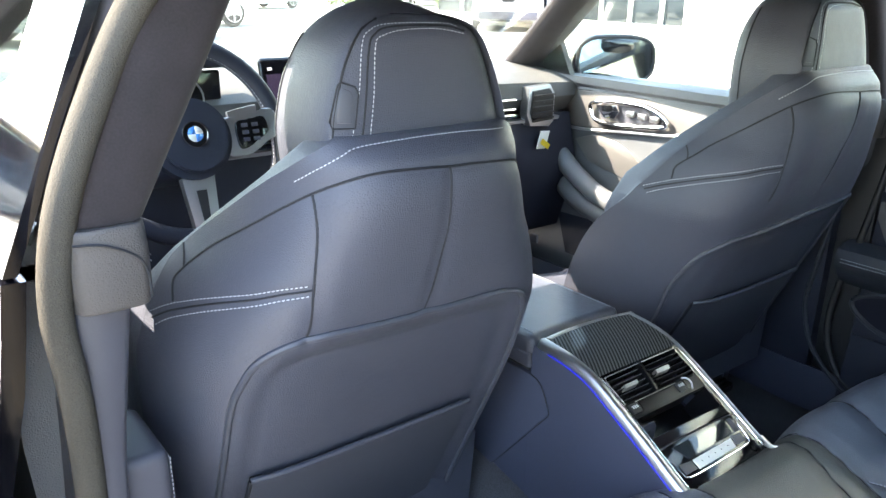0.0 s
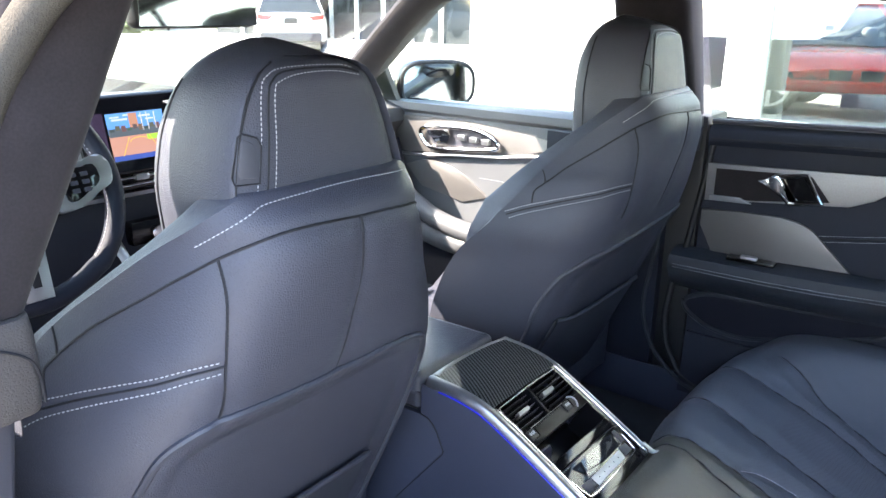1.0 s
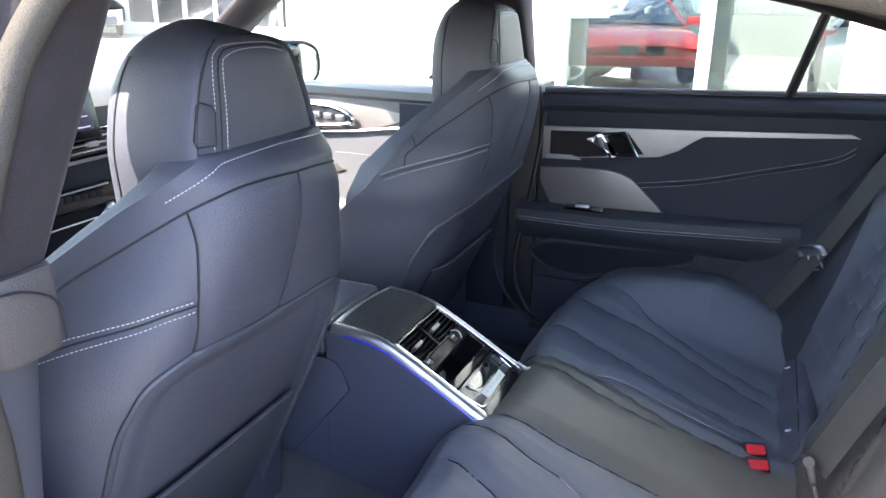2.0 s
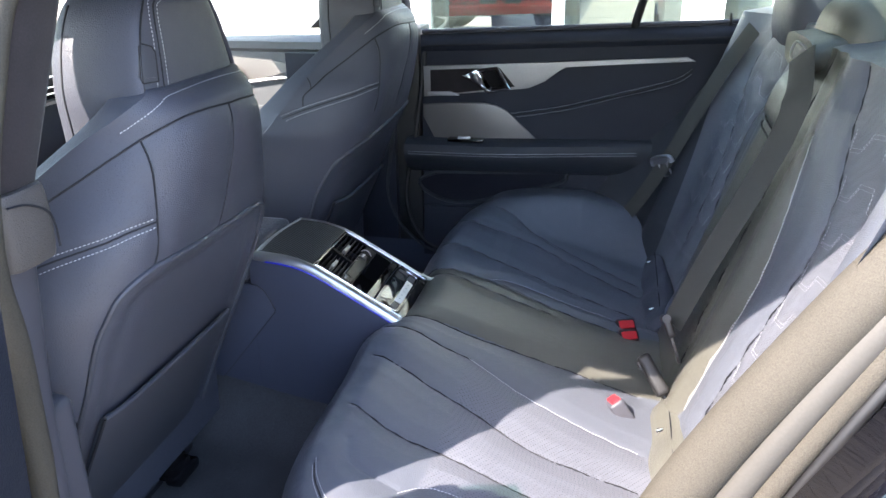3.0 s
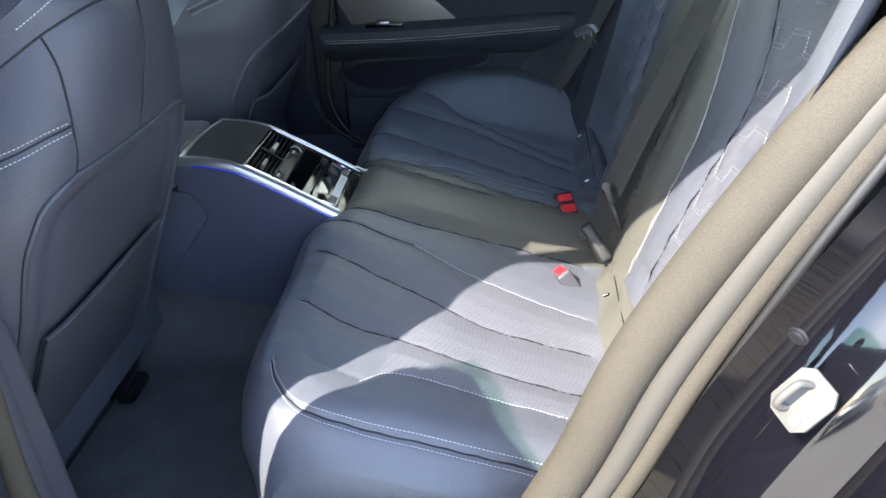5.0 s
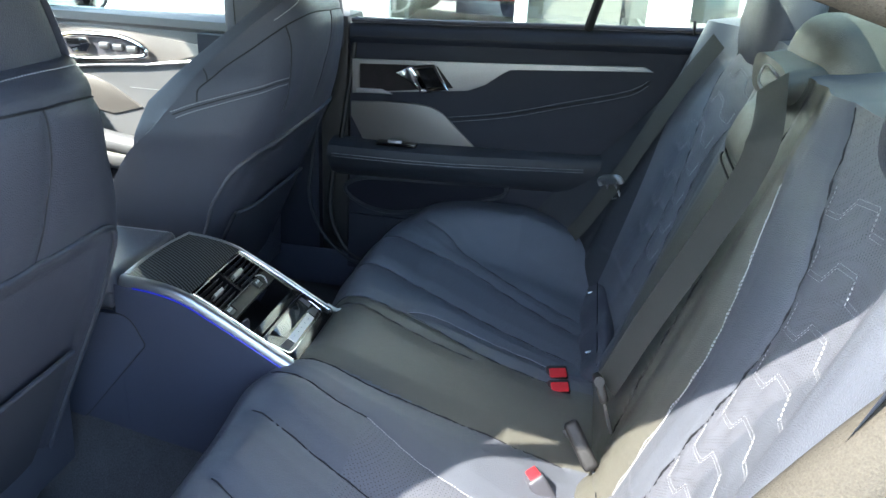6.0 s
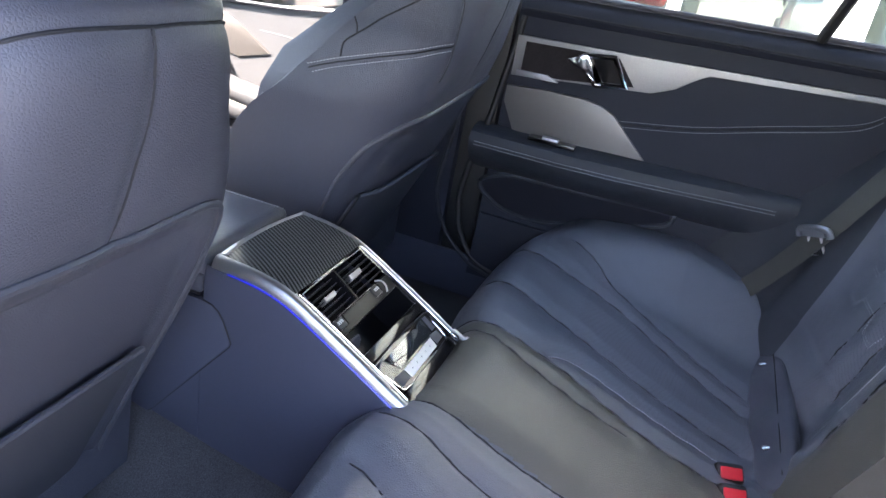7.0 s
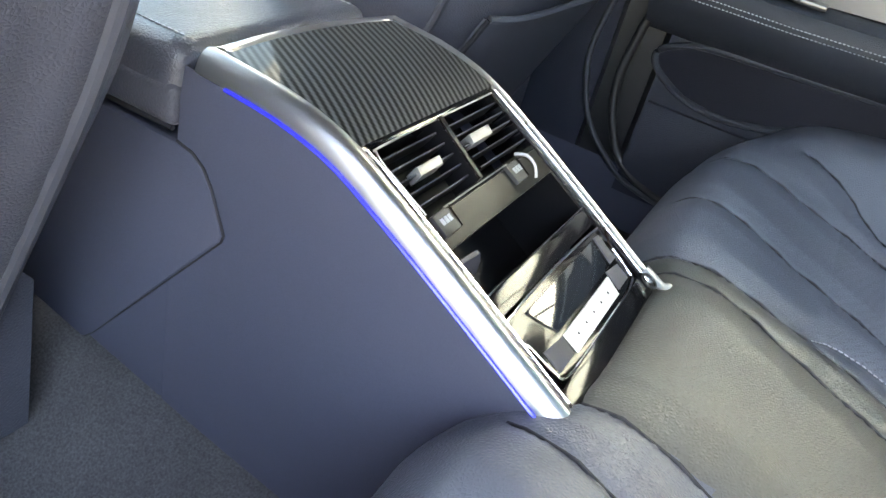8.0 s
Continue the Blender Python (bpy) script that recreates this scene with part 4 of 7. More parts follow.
# head restraints
for x0, w0, zt in ((-0.40, 0.13, 1.17), (0.05, 0.12, 1.13), (0.44, 0.13, 1.17)):
    hr = part("headrest", head_ball(w0, 0.06, (zt - 0.98) / 2, x0, 1.755, (zt + 0.98) / 2, 0.55, 0.7), HIDE if abs(x0) > 0.1 else HIDE_BLACK, rear_bench)
# centre belt guide and padded loop
guide = part("belt_guide", loft([[(0.03 + (0.11 - 0.01 * k) * math.copysign(abs(math.cos(t)) ** 0.5, math.cos(t)), 1.846 - 0.028 * k + 0.006 * math.sin(math.pi * k / 6), 1.04 + 0.028 * math.copysign(abs(math.sin(t)) ** 0.7, math.sin(t)) + 0.004 * k) for t in span(0, 2 * math.pi, 28)[:-1]] for k in range(4)][::-1]), HIDE_BLACK, rear_bench, "black moulded guide for the centre belt")
slot = [(0.052 * math.copysign(abs(math.cos(t)) ** 0.6, math.cos(t)), 0.012 * math.copysign(abs(math.sin(t)) ** 0.6, math.sin(t))) for t in span(0, 2 * math.pi, 28)[:-1]]
part("guide_slot", slab(slot, lambda a, b: Vector((0.0 + a, 1.8495 - 0.3 * b, 1.042 + b + 0.06 * a)), (0, -0.004, 0)), BLACK, guide)
part("guide_rim", tube([(a * 1.05, 1.8505 - 0.3 * b, 1.042 + b * 1.15 + 0.06 * a) for a, b in slot], 0.0022, 6, closed=True), SATIN, guide)
pad = part("padded_flap", sheet(lambda u, v: squab(0.028 + 0.094 * u, 0.962 + 0.042 * v, 0.004 + 0.016 * (1 - abs(u) ** 4) * (1 - abs(v) ** 4)), span(-1, 1, 16), span(-1, 1, 12), (0, -0.012, 0)), HIDE_BLACK, rear_bench, "padded black leather flap")
for z in (0.912, 0.898):
    part("strap_seam", tube([squab(x, z + 0.03 * (x - 0.03), 0.002) for x in span(-0.07, 0.145, 14)], 0.0018, 6), SEAM, pad)
# carpeted base below the cushion
tagged(part("seat_plinth", loft([[(x, 1.99, 0.26), (x, 2.46, 0.26), (x, 2.475, 0.37), (x, 1.99, 0.36)] for x in span(-0.66, 0.66, 8)]), CARPET), "carpeted plinth below the rear cushion", "seat base")


# ---- belts ----
def strap(name, line, width, facing, mat, label, parent=None, category="seat belt"):
    bm = tube(smooth_line(line, 8), width / 2, 8, flat=0.05, up=facing)
    ob = part(name, bm, mat, parent, label if parent else "")
    return ob


centre_belt = thing("seat_belt", "dark webbing centre belt with grey tongue", "seat belt", "rear seat belts")
strap("webbing", [(-0.06, 1.858, 1.05), (-0.165, 1.878, 1.005), (-0.16, 1.890, 0.94), (-0.127, 1.922, 0.832), (-0.102, 1.968, 0.703), (-0.086, 2.008, 0.585)], 0.046, (-0.62, 0.70, 0.35), WEB, "", centre_belt)
part("tongue", join(box((0.060, 0.014, 0.034), (0, 0, 0.01), 0.005, 3), box((0.034, 0.006, 0.05), (0.004, 0, -0.03), 0.002), tube([(-0.032, 0, 0.026), (0.032, 0, 0.026)], 0.008, 10)), TONGUE, centre_belt, "grey belt tongue").matrix_basis = pose(-0.095, 2.012, 0.570, -20, 25, 0)
part("buckle_end", join(box((0.040, 0.024, 0.078), (0, 0, 0), 0.008, 3), box((0.024, 0.006, 0.05), (0.004, 0, -0.055), 0.002), box((0.026, 0.008, 0.014), (0, 0.012, 0.024), 0.003)), BLACK, centre_belt, "slim dark lower belt buckle").matrix_basis = pose(-0.130, 2.036, 0.502, -32, 34, 0)
right_belt = thing("seat_belt", "dark webbing belt with satin tongue beside the door", "seat belt", "rear seat belts")
strap("webbing", [squab(x, z, 0.018) for x, z in ((0.52, 1.03), (0.55, 0.93), (0.57, 0.82), (0.592, 0.715), (0.63, 0.58), (0.66, 0.48))], 0.046, (-0.60, 0.75, 0.30), WEB, "", right_belt)
part("tongue", join(tube(smooth_line([(-0.034, 0, -0.002), (-0.03, 0, 0.012), (0, 0, 0.016), (0.03, 0, 0.012), (0.034, 0, -0.002)], 5), 0.0065, 8), box((0.05, 0.009, 0.014), (0, 0, 0.006), 0.003), tube([(-0.014, 0, -0.002), (-0.016, 0, -0.036), (0.016, 0, -0.036), (0.014, 0, -0.002)], 0.003, 6)), SATIN, right_belt, "satin metal belt tongue").matrix_basis = Matrix.Translation(squab(0.598, 0.692, 0.026)) @ pose(0, 0, 0, -18, 20, 40)


def buckle(place, turn, mat_button, label):
    root = thing("belt_buckle", label, "belt buckle", "rear belt buckles")
    root.matrix_basis = pose(*place, *turn)
    part("housing", box((0.040, 0.028, 0.052), (0, 0, 0), 0.007, 4), TRIM_GREY if place[0] < 0 else BLACK, root)
    part("release", box((0.032, 0.018, 0.010), (0, -0.002, 0.0235), 0.003), mat_button, root, "coloured release button")
    return root


buckle((0.086, 2.078, 0.452), (35, 0, -72), RED_PLASTIC, "black belt buckle with red release button")
buckle((0.128, 2.084, 0.455), (35, 0, -72), RED_PLASTIC, "black belt buckle with red release button")
buckle((-0.182, 2.088, 0.452), (-30, 18, 20), RED_PLASTIC, "sunlit belt buckle with an orange-red release")


# ---- rear console ----
console = thing("rear_console", "rear centre console with carbon trim, vents and climate panel", "console")
TOP_UP = [(2.47, 0.530), (2.50, 0.548), (2.66, 0.640), (2.675, 0.6475), (2.69, 0.6535), (2.71, 0.659), (2.74, 0.664), (2.80, 0.668)]


def deck(x, y, up=0.0):
    """Top of the console; up is measured square to it."""
    z = curve_at(TOP_UP, y)
    s = (curve_at(TOP_UP, y + 0.008) - curve_at(TOP_UP, y - 0.008)) / 0.016
    return Vector((x, y, z)) + Vector((0, -s, 1)).normalized() * up


SLOPE_N = Vector((0, -0.575, 1)).normalized()


def deck_box(x0, x1, y0, y1, low, high, bevel=0.0, skew=0.0):
    """A block on the sloping face, from height low to high over it."""
    return slab([(x0, y0), (x1, y0), (x1 + skew, y1), (x0 + skew, y1)], lambda x, y: deck(x, y, high), SLOPE_N * (low - high), bevel=bevel)


def deck_plate(outline, low, high, bevel=0.0):
    return slab(outline, lambda x, y: deck(x, y, high), SLOPE_N * (low - high), bevel=bevel)


def front_y(x):
    """Front edge of the console's top, bowed towards the armrest."""
    return 2.797 - 0.9 * x * x - 0.06 * x - 0.003 * max(0, (abs(x) - 0.098) / 0.01) ** 2


def top_z(y):
    return curve_at(TOP_UP, y)


ys = span(2.495, 2.80, 26)
body = part("body", loft([[(-0.1075, y, 0.31), (-0.1095, y, 0.5 * (0.31 + top_z(y))), (-0.1090, y, top_z(y) - 0.030), (-0.1065, y, top_z(y) - 0.0125), (-0.093, y, top_z(y) - 0.075), (0.093, y, top_z(y) - 0.075), (0.1065, y, top_z(y) - 0.0125), (0.1090, y, top_z(y) - 0.030), (0.1095, y, 0.5 * (0.31 + top_z(y))), (0.1075, y, 0.31)] for y in ys]), PLASTIC, console)
part("front_body", box((0.2155, 0.46, 0.27), (0, 3.031, 0.465), 0.004), PLASTIC, console)
# side cover with a bevelled, angular rear edge
cover = [(3.20, 0.604), (2.80, 0.604), (2.786, 0.601), (2.776, 0.594), (2.768, 0.582), (2.7545, 0.553), (2.756, 0.547), (2.875, 0.399), (2.90, 0.375), (3.20, 0.375)]
for s in (-1, 1):
    sc = part("side_cover", slab(cover, lambda y, z: Vector((s * 0.1118, y, z)), (-s * 0.004, 0, 0), bevel=0.002), PLASTIC, console, "smooth side cover with an angled joint")
    part("cover_joint", tube([(s * 0.1098, y, z) for y, z in cover[1:9]], 0.0012, 6), SEAM, sc)
# satin rail: up both sides and round the front edge
U_LINE = [(-1, y) for y in span(2.503, 2.762, 24)] + [("f", x) for x in span(-0.1075, 0.1075, 28)] + [(1, y) for y in span(2.762, 2.503, 24)]


def rail_ring(k):
    a, b = U_LINE[k]
    if a == "f":
        x, s = b, max(-1.0, min(1.0, b / 0.1085))
        n = Vector((s * abs(s) ** 8, 1 - abs(s) ** 8, 0)).normalized()
        y = front_y(x)
        place = lambda o, up: deck(x - n.x * o, y - n.y * o, up)
        wide = 0.0125 - 0.004 * s
    else:
        place = lambda o, up: deck(a * (0.1085 - o), b, up)
        wide = 0.0165 if a < 0 else 0.0145
    return [place(-0.0006, -0.0125), place(0.0, -0.009), place(0.0016, -0.0035), place(0.0045, 0.0006), place(wide * 0.5, 0.0026), place(wide * 0.8, 0.0022), place(wide, 0.0004), place(wide, -0.005)]


part("chrome_rail", loft([rail_ring(k) for k in range(len(U_LINE))], closed=False), SATIN, console, "satin metal rail round the console top")
part("rail_edge", tube([deck(-0.0905, y, 0.0012) for y in span(2.506, 2.672, 14)], 0.0009, 6), CHROME, console)
part("rail_edge", tube([deck(0.0925, y, 0.0012) for y in span(2.506, 2.672, 14)], 0.0009, 6), CHROME, console)
part("rail_foot", tube(smooth_line([(0.1005, 2.512, 0.5565), (0.1015, 2.500, 0.550), (0.106, 2.492, 0.5465), (0.112, 2.489, 0.546)], 5), [0.007] * 8 + [0.0055] * 4 + [0.0045] * 4, 8, flat=0.5, up=(0, 0, 1)), SATIN, console, "flared end of the metal rail")
part("carbon_panel", sheet(lambda u, v: deck(0.0945 * u, 2.676 + (front_y(0.0945 * u) - 0.0095 - 2.676) * v, 0.0010), span(-1, 1, 12), span(0, 1, 12), (0, 0, -0.01)), CARBON, console, "lacquered carbon fibre panel")
part("light_strip", tube([(-0.1100, y, top_z(y) - 0.0125) for y in span(2.515, 2.765, 20)], 0.0014, 6), glow("blue_light", (0.03, 0.05, 1.0), 0.032), console, "glowing blue ambient light strip")
# black surround that carries vents, tray and display
part("bezel_bar", deck_box(-0.0935, -0.0875, 2.503, 2.675, -0.030, 0.0002), GLOSS, console)
part("bezel_bar", deck_box(0.0845, 0.0935, 2.503, 2.675, -0.030, 0.0002), GLOSS, console)
part("bezel_bar", deck_box(-0.0875, 0.0845, 2.6715, 2.676, -0.030, 0.0008, 0.0012), GLOSS, console)
# twin vent
WELL = material("vent_well_black", (0.003, 0.003, 0.0035), 0.6, spec=0.1, stain=0.03)
vent = part("air_vent", join(deck_box(-0.0875, 0.0845, 2.626, 2.6715, -0.050, -0.040), deck_box(-0.0875, 0.0845, 2.6235, 2.6265, -0.040, -0.001)), WELL, console, "glossy black twin air vent")
for k, y in enumerate((2.6325, 2.6405, 2.6485, 2.6565, 2.6645)):
    for x0, x1 in ((-0.0865, -0.0125), (0.0045, 0.0835)):
        sl = part("slat", deck_box(x0, x1, y - 0.0007, y + 0.0007, -0.016, -0.0022), WELL, vent)
        part("slat_edge", tube([deck(x0, y, -0.0020), deck(x1, y, -0.0020)], 0.00055, 5), TRIM_GREY, sl)
part("divider", deck_plate([(-0.0165, 2.6262), (-0.0105, 2.6262), (-0.0005, 2.6712), (-0.0065, 2.6712)], -0.02, 0.0045, 0.0018), SATIN_BLACK, vent, "glossy black vent divider")
part("divider_edge", tube([deck(-0.0165, 2.627, 0.0035), deck(-0.0065, 2.671, 0.0035)], 0.0007, 5), CHROME, vent)
part("slat_tab", deck_plate([(-0.064, 2.6455), (-0.034, 2.6455), (-0.031, 2.6515), (-0.061, 2.6515)], -0.010, 0.0012, 0.0016), BRUSHED, vent, "ridged metal slider tab")
part("slat_tab", deck_plate([(0.013, 2.6465), (0.045, 2.6465), (0.048, 2.6535), (0.016, 2.6535)], -0.010, 0.0012, 0.0016), BRUSHED, vent, "ridged metal slider tab")
part("frame_line", tube(smooth_line([deck(-0.0865, 2.6265, 0.0012), deck(-0.0870, 2.660, 0.0012), deck(-0.0850, 2.6685, 0.0014), deck(-0.078, 2.6705, 0.0015), deck(0.0, 2.671, 0.0015), deck(0.083, 2.671, 0.0015)], 6), 0.0007, 6), BRUSHED, vent)
# controls
strip = part("control_strip", deck_box(-0.0875, 0.0845, 2.604, 2.6232, -0.012, -0.0012, 0.0012), SATIN_BLACK, console, "glossy black rear climate controls")
part("frame_line", tube([deck(-0.066, 2.6248, 0.0006), deck(0.030, 2.6248, 0.0006)], 0.0006, 5), BRUSHED, strip)
for x, w in ((-0.0845, 0.020), (0.026, 0.018)):
    wheel_btn = part("thumb_wheel", deck_box(x, x + w, 2.6105, 2.6245, -0.01, 0.0022, 0.0024), BLACK, strip, "ribbed thumb wheel")
    for k in range(3):
        part("mark", deck_box(x + 0.004 + k * 0.0045, x + 0.0072 + k * 0.0045, 2.6165, 2.6205, 0.0022, 0.0027), THREAD, wheel_btn)
    part("wheel_rim", tube([deck(x + w + 0.001, 2.611, 0.0012), deck(x + w + 0.003, 2.6245, 0.0012)], 0.0007, 5), CHROME, wheel_btn)
part("lever", tube(smooth_line([deck(0.049, 2.6275, 0.001), deck(0.053, 2.622, 0.006), deck(0.054, 2.614, 0.006), deck(0.052, 2.607, 0.001)], 5), 0.0013, 6), BRUSHED, strip, "small polished lever")
# open tray with charging sockets
tray = part("tray", join(deck_box(-0.0875, 0.0845, 2.560, 2.612, -0.070, -0.064), deck_box(0.0805, 0.0845, 2.566, 2.604, -0.066, -0.0012), deck_box(-0.0905, -0.0875, 2.566, 2.604, -0.066, -0.0012), deck_box(-0.0875, 0.0845, 2.612, 2.616, -0.066, -0.012)), SATIN_BLACK, console, "dark open storage tray")
sock_at = lambda a, b: Vector((-0.084 + a, 2.6005 - 0.10 * a + 0.05 * b, 0.5585 + b))
sock = part("socket_plate", slab([(0, 0.001), (0.034, 0), (0.040, 0.026), (0.036, 0.034), (0.001, 0.034)], sock_at, (0, 0.003, 0.001), bevel=0.0008), TRIM_GREY, tray, "grey plate with two sockets")
for a in (0.007, 0.021):
    part("socket", slab([(a, 0.009), (a + 0.0085, 0.009), (a + 0.0085, 0.0135), (a, 0.0135)], lambda p, q: sock_at(p, q) + Vector((0, -0.0006, 0)), (0, 0.002, 0)), BLACK, sock)
    part("socket_mark", slab([(a + 0.002, 0.019), (a + 0.006, 0.019), (a + 0.006, 0.0235), (a + 0.002, 0.0235)], lambda p, q: sock_at(p, q) + Vector((0, -0.0005, 0)), (0, 0.001, 0)), BLACK, sock)
# sloping flap and the display below it
part("flap", deck_plate([(-0.0875, 2.5605), (0.0845, 2.5585), (0.0845, 2.5715), (-0.0875, 2.5735)], -0.03, -0.0006, 0.0025), GLOSS, console, "glossy flap reflecting the seat")
part("flap_edge", tube([deck(-0.087, 2.5738, -0.0006), deck(0.084, 2.5718, -0.0006)], 0.0007, 5), CHROME, console)
DISPLAY = [(p.x, p.y) for p in smooth_line([(-0.0855, 2.5575, 0), (0.080, 2.5555, 0), (0.0815, 2.540, 0), (0.079, 2.522, 0), (0.070, 2.5135, 0), (0.0, 2.5125, 0), (-0.070, 2.5135, 0), (-0.081, 2.522, 0), (-0.0855, 2.540, 0)], 5, True)]
display = part("climate_display", deck_plate(DISPLAY, -0.02, -0.0015, 0.0015), GLOSS, console, "dark climate display with touch keys")
part("rim", tube([deck(x, y, -0.0004) for x, y in DISPLAY], 0.0010, 6, closed=True), CHROME, display)
part("display_glass", deck_plate([(-0.050, 2.5325), (0.058, 2.5325), (0.062, 2.5525), (-0.066, 2.5535)], -0.0015, -0.0002, 0.0006), DARK_GLASS, display)
keys = part("touch_panel", deck_plate([(-0.046, 2.5165), (0.044, 2.5165), (0.047, 2.5295), (-0.047, 2.5295)], -0.0015, 0.0004, 0.0008), PAPER, display, "pale key row")
for k in range(5):
    part("key_mark", deck_box(-0.034 + 0.016 * k, -0.0325 + 0.016 * k, 2.5225, 2.524, 0.0004, 0.0008), BLACK, keys)
for x0, x1 in ((-0.076, -0.050), (0.050, 0.072)):
    part("display_corner", deck_plate([(x0, 2.518), (x1, 2.518), (x1, 2.5295), (x0, 2.532)], -0.0015, -0.0002, 0.0005), TRIM_GREY, display)
part("display_corner", deck_plate([(0.064, 2.533), (0.076, 2.533), (0.077, 2.5515), (0.068, 2.5525)], -0.0015, -0.0002, 0.0005), TRIM_GREY, display)
part("end_strip", deck_box(-0.0905, 0.0925, 2.4975, 2.5120, -0.02, -0.0010, 0.002), GLOSS, console)
hook = part("tie_loop", tube([(0.086 + 0.0065 * math.cos(t), 2.5035 + 0.006 * math.sin(t), 0.556 + 0.003 * math.sin(t)) for t in span(0, 2 * math.pi, 14)[:-1]], 0.0012, 6, closed=True), BLACK, console, "small black cord loop")

armrest = thing("centre_armrest", "dark blue leather armrest between the front seats", "armrest")
lid = part("lid", box((0.218, 0.40, 0.060), (0, 3.003, 0.637), 0.018, 4), LID_HIDE, armrest)
part("lid_side", box((0.221, 0.398, 0.030), (0, 3.003, 0.625), 0.008, 3), HIDE, armrest)
for s in (-1, 1):
    part("stitching", stitches([(s * 0.093, y, 0.6675) for y in span(2.815, 3.19, 8)]), THREAD, lid)
part("joint", tube([(-0.1075, 2.806, 0.61), (-0.1075, 3.2, 0.607)], 0.002, 6), SEAM, armrest)

# front console, ahead of the armrest
front_console = thing("front_console", "glossy black front console with carbon tray cover", "console")
part("body", box((0.27, 0.36, 0.26), (0, 3.38, 0.45), 0.02), PLASTIC, front_console)
part("tray", box((0.21, 0.30, 0.02), (0.01, 3.38, 0.592), 0.008), GLOSS, front_console)
part("carbon_cover", sheet(lambda x, y: (x, y, 0.606 + 0.25 * max(0, y - 3.38)), span(-0.08, 0.10, 6), span(3.25, 3.47, 6), (0, 0, -0.006)), CARBON, front_console, "carbon fibre tray cover")
for s in (-1, 1):
    part("side_rail", tube(smooth_line([(s * 0.13, 3.2, 0.60), (s * 0.135, 3.35, 0.625), (s * 0.15, 3.5, 0.70), (s * 0.155, 3.55, 0.75)], 6), 0.012, 8, flat=0.5), SATIN, front_console, "satin metal side rail")
part("gear_selector", join(box((0.045, 0.06, 0.05), (0.0, 3.30, 0.635), 0.015, 3), box((0.05, 0.05, 0.018), (0, 3.3, 0.61), 0.004)), GLOSS, front_console)

# ---- right rear door ----
door_r = tagged(new("door_1"), "closed rear door with dark blue leather lining", "car door", kind="structure")
DX = 0.715


def lining(y, z, out=0.0):
    return Vector((DX + 0.012 * math.sin((z - 0.4) * 4) + 0.02 * max(0, y - 2.55) - out, y, z))


panel = part("lining", sheet(lining, span(1.80, 2.66, 30), span(0.36, 0.985, 24), (0.05, 0, 0)), HIDE_DARK_SHADED, door_r, "dark blue leather lining")
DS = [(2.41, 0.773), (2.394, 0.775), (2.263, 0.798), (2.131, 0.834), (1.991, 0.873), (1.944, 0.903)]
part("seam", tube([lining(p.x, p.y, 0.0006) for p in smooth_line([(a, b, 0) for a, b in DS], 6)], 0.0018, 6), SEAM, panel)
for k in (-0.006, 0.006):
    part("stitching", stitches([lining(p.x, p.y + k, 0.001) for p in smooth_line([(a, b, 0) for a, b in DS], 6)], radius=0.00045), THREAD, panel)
part("belt_pad", loft([[(DX + 0.05, y, 0.938 + k), (DX + 0.006, y, 0.941 + k), (DX - 0.004, y, 0.953 + k), (DX - 0.003, y, 0.970 + k), (DX + 0.012, y, 0.986 + k), (DX + 0.05, y, 0.993 + k)] for y, k in [(y, 0.03 * (2.65 - y) / 0.75) for y in span(1.78, 2.655, 12)]]), HIDE_DARK_SHADED, door_r, "padded leather belt line")
part("belt_groove", tube([(DX - 0.003, y, 0.957 + 0.03 * (2.65 - y) / 0.75) for y in span(1.85, 2.65, 10)], 0.0022, 6), SEAM, door_r)
part("glass_seal", tube([(DX + 0.012, y, 0.993 + 0.03 * (2.65 - y) / 0.75) for y in span(1.80, 2.655, 10)], 0.006, 8), TRIM_GREY, door_r, "grey window seal strip")
trim_line = [(2.652, 0.902), (2.45, 0.911), (2.273, 0.920), (1.962, 0.937), (1.941, 0.927), (2.266, 0.909), (2.285, 0.898), (2.32, 0.868), (2.364, 0.849), (2.652, 0.819)]
trim = part("metal_trim", slab(trim_line, lambda y, z: lining(y, z, 0.010), (0.014, 0, 0), bevel=0.002), BRUSHED, door_r, "brushed aluminium trim blade")
part("trim_inlay", slab([(2.632, 0.893), (2.515, 0.899), (2.44, 0.901), (2.40, 0.853), (2.545, 0.834), (2.632, 0.828)], lambda y, z: lining(y, z, 0.0115), (0.006, 0, 0)), SUEDE, trim, "dark inlay")
part("lock_switch", slab([(2.64, 0.834), (2.575, 0.836), (2.55, 0.826), (2.64, 0.822)], lambda y, z: lining(y, z, 0.016), (0.008, 0, 0), bevel=0.001), SATIN, trim)
hl = [(2.536, 0.881), (2.505, 0.894), (2.447, 0.902), (2.412, 0.850), (2.475, 0.841), (2.497, 0.864)]
handle = part("door_handle", tube([lining(y, z, 0.020) for y, z in hl], 0.0055, 8, closed=True), CHROME, door_r, "chrome door release handle")
part("handle_lever", slab([(2.54, 0.882), (2.50, 0.897), (2.488, 0.880), (2.475, 0.845), (2.462, 0.846), (2.49, 0.862)], lambda y, z: lining(y, z, 0.030), (0.012, 0, 0), bevel=0.003), CHROME, handle)
part("handle_recess", slab([(2.50, 0.89), (2.452, 0.896), (2.422, 0.853), (2.468, 0.847)], lambda y, z: lining(y, z, 0.0135), (0.004, 0, 0)), GLOSS, handle)
spk = [(2.656, 0.797), (2.57, 0.804), (2.488, 0.806), (2.452, 0.800), (2.423, 0.787), (2.341, 0.712), (2.624, 0.703), (2.656, 0.762)]
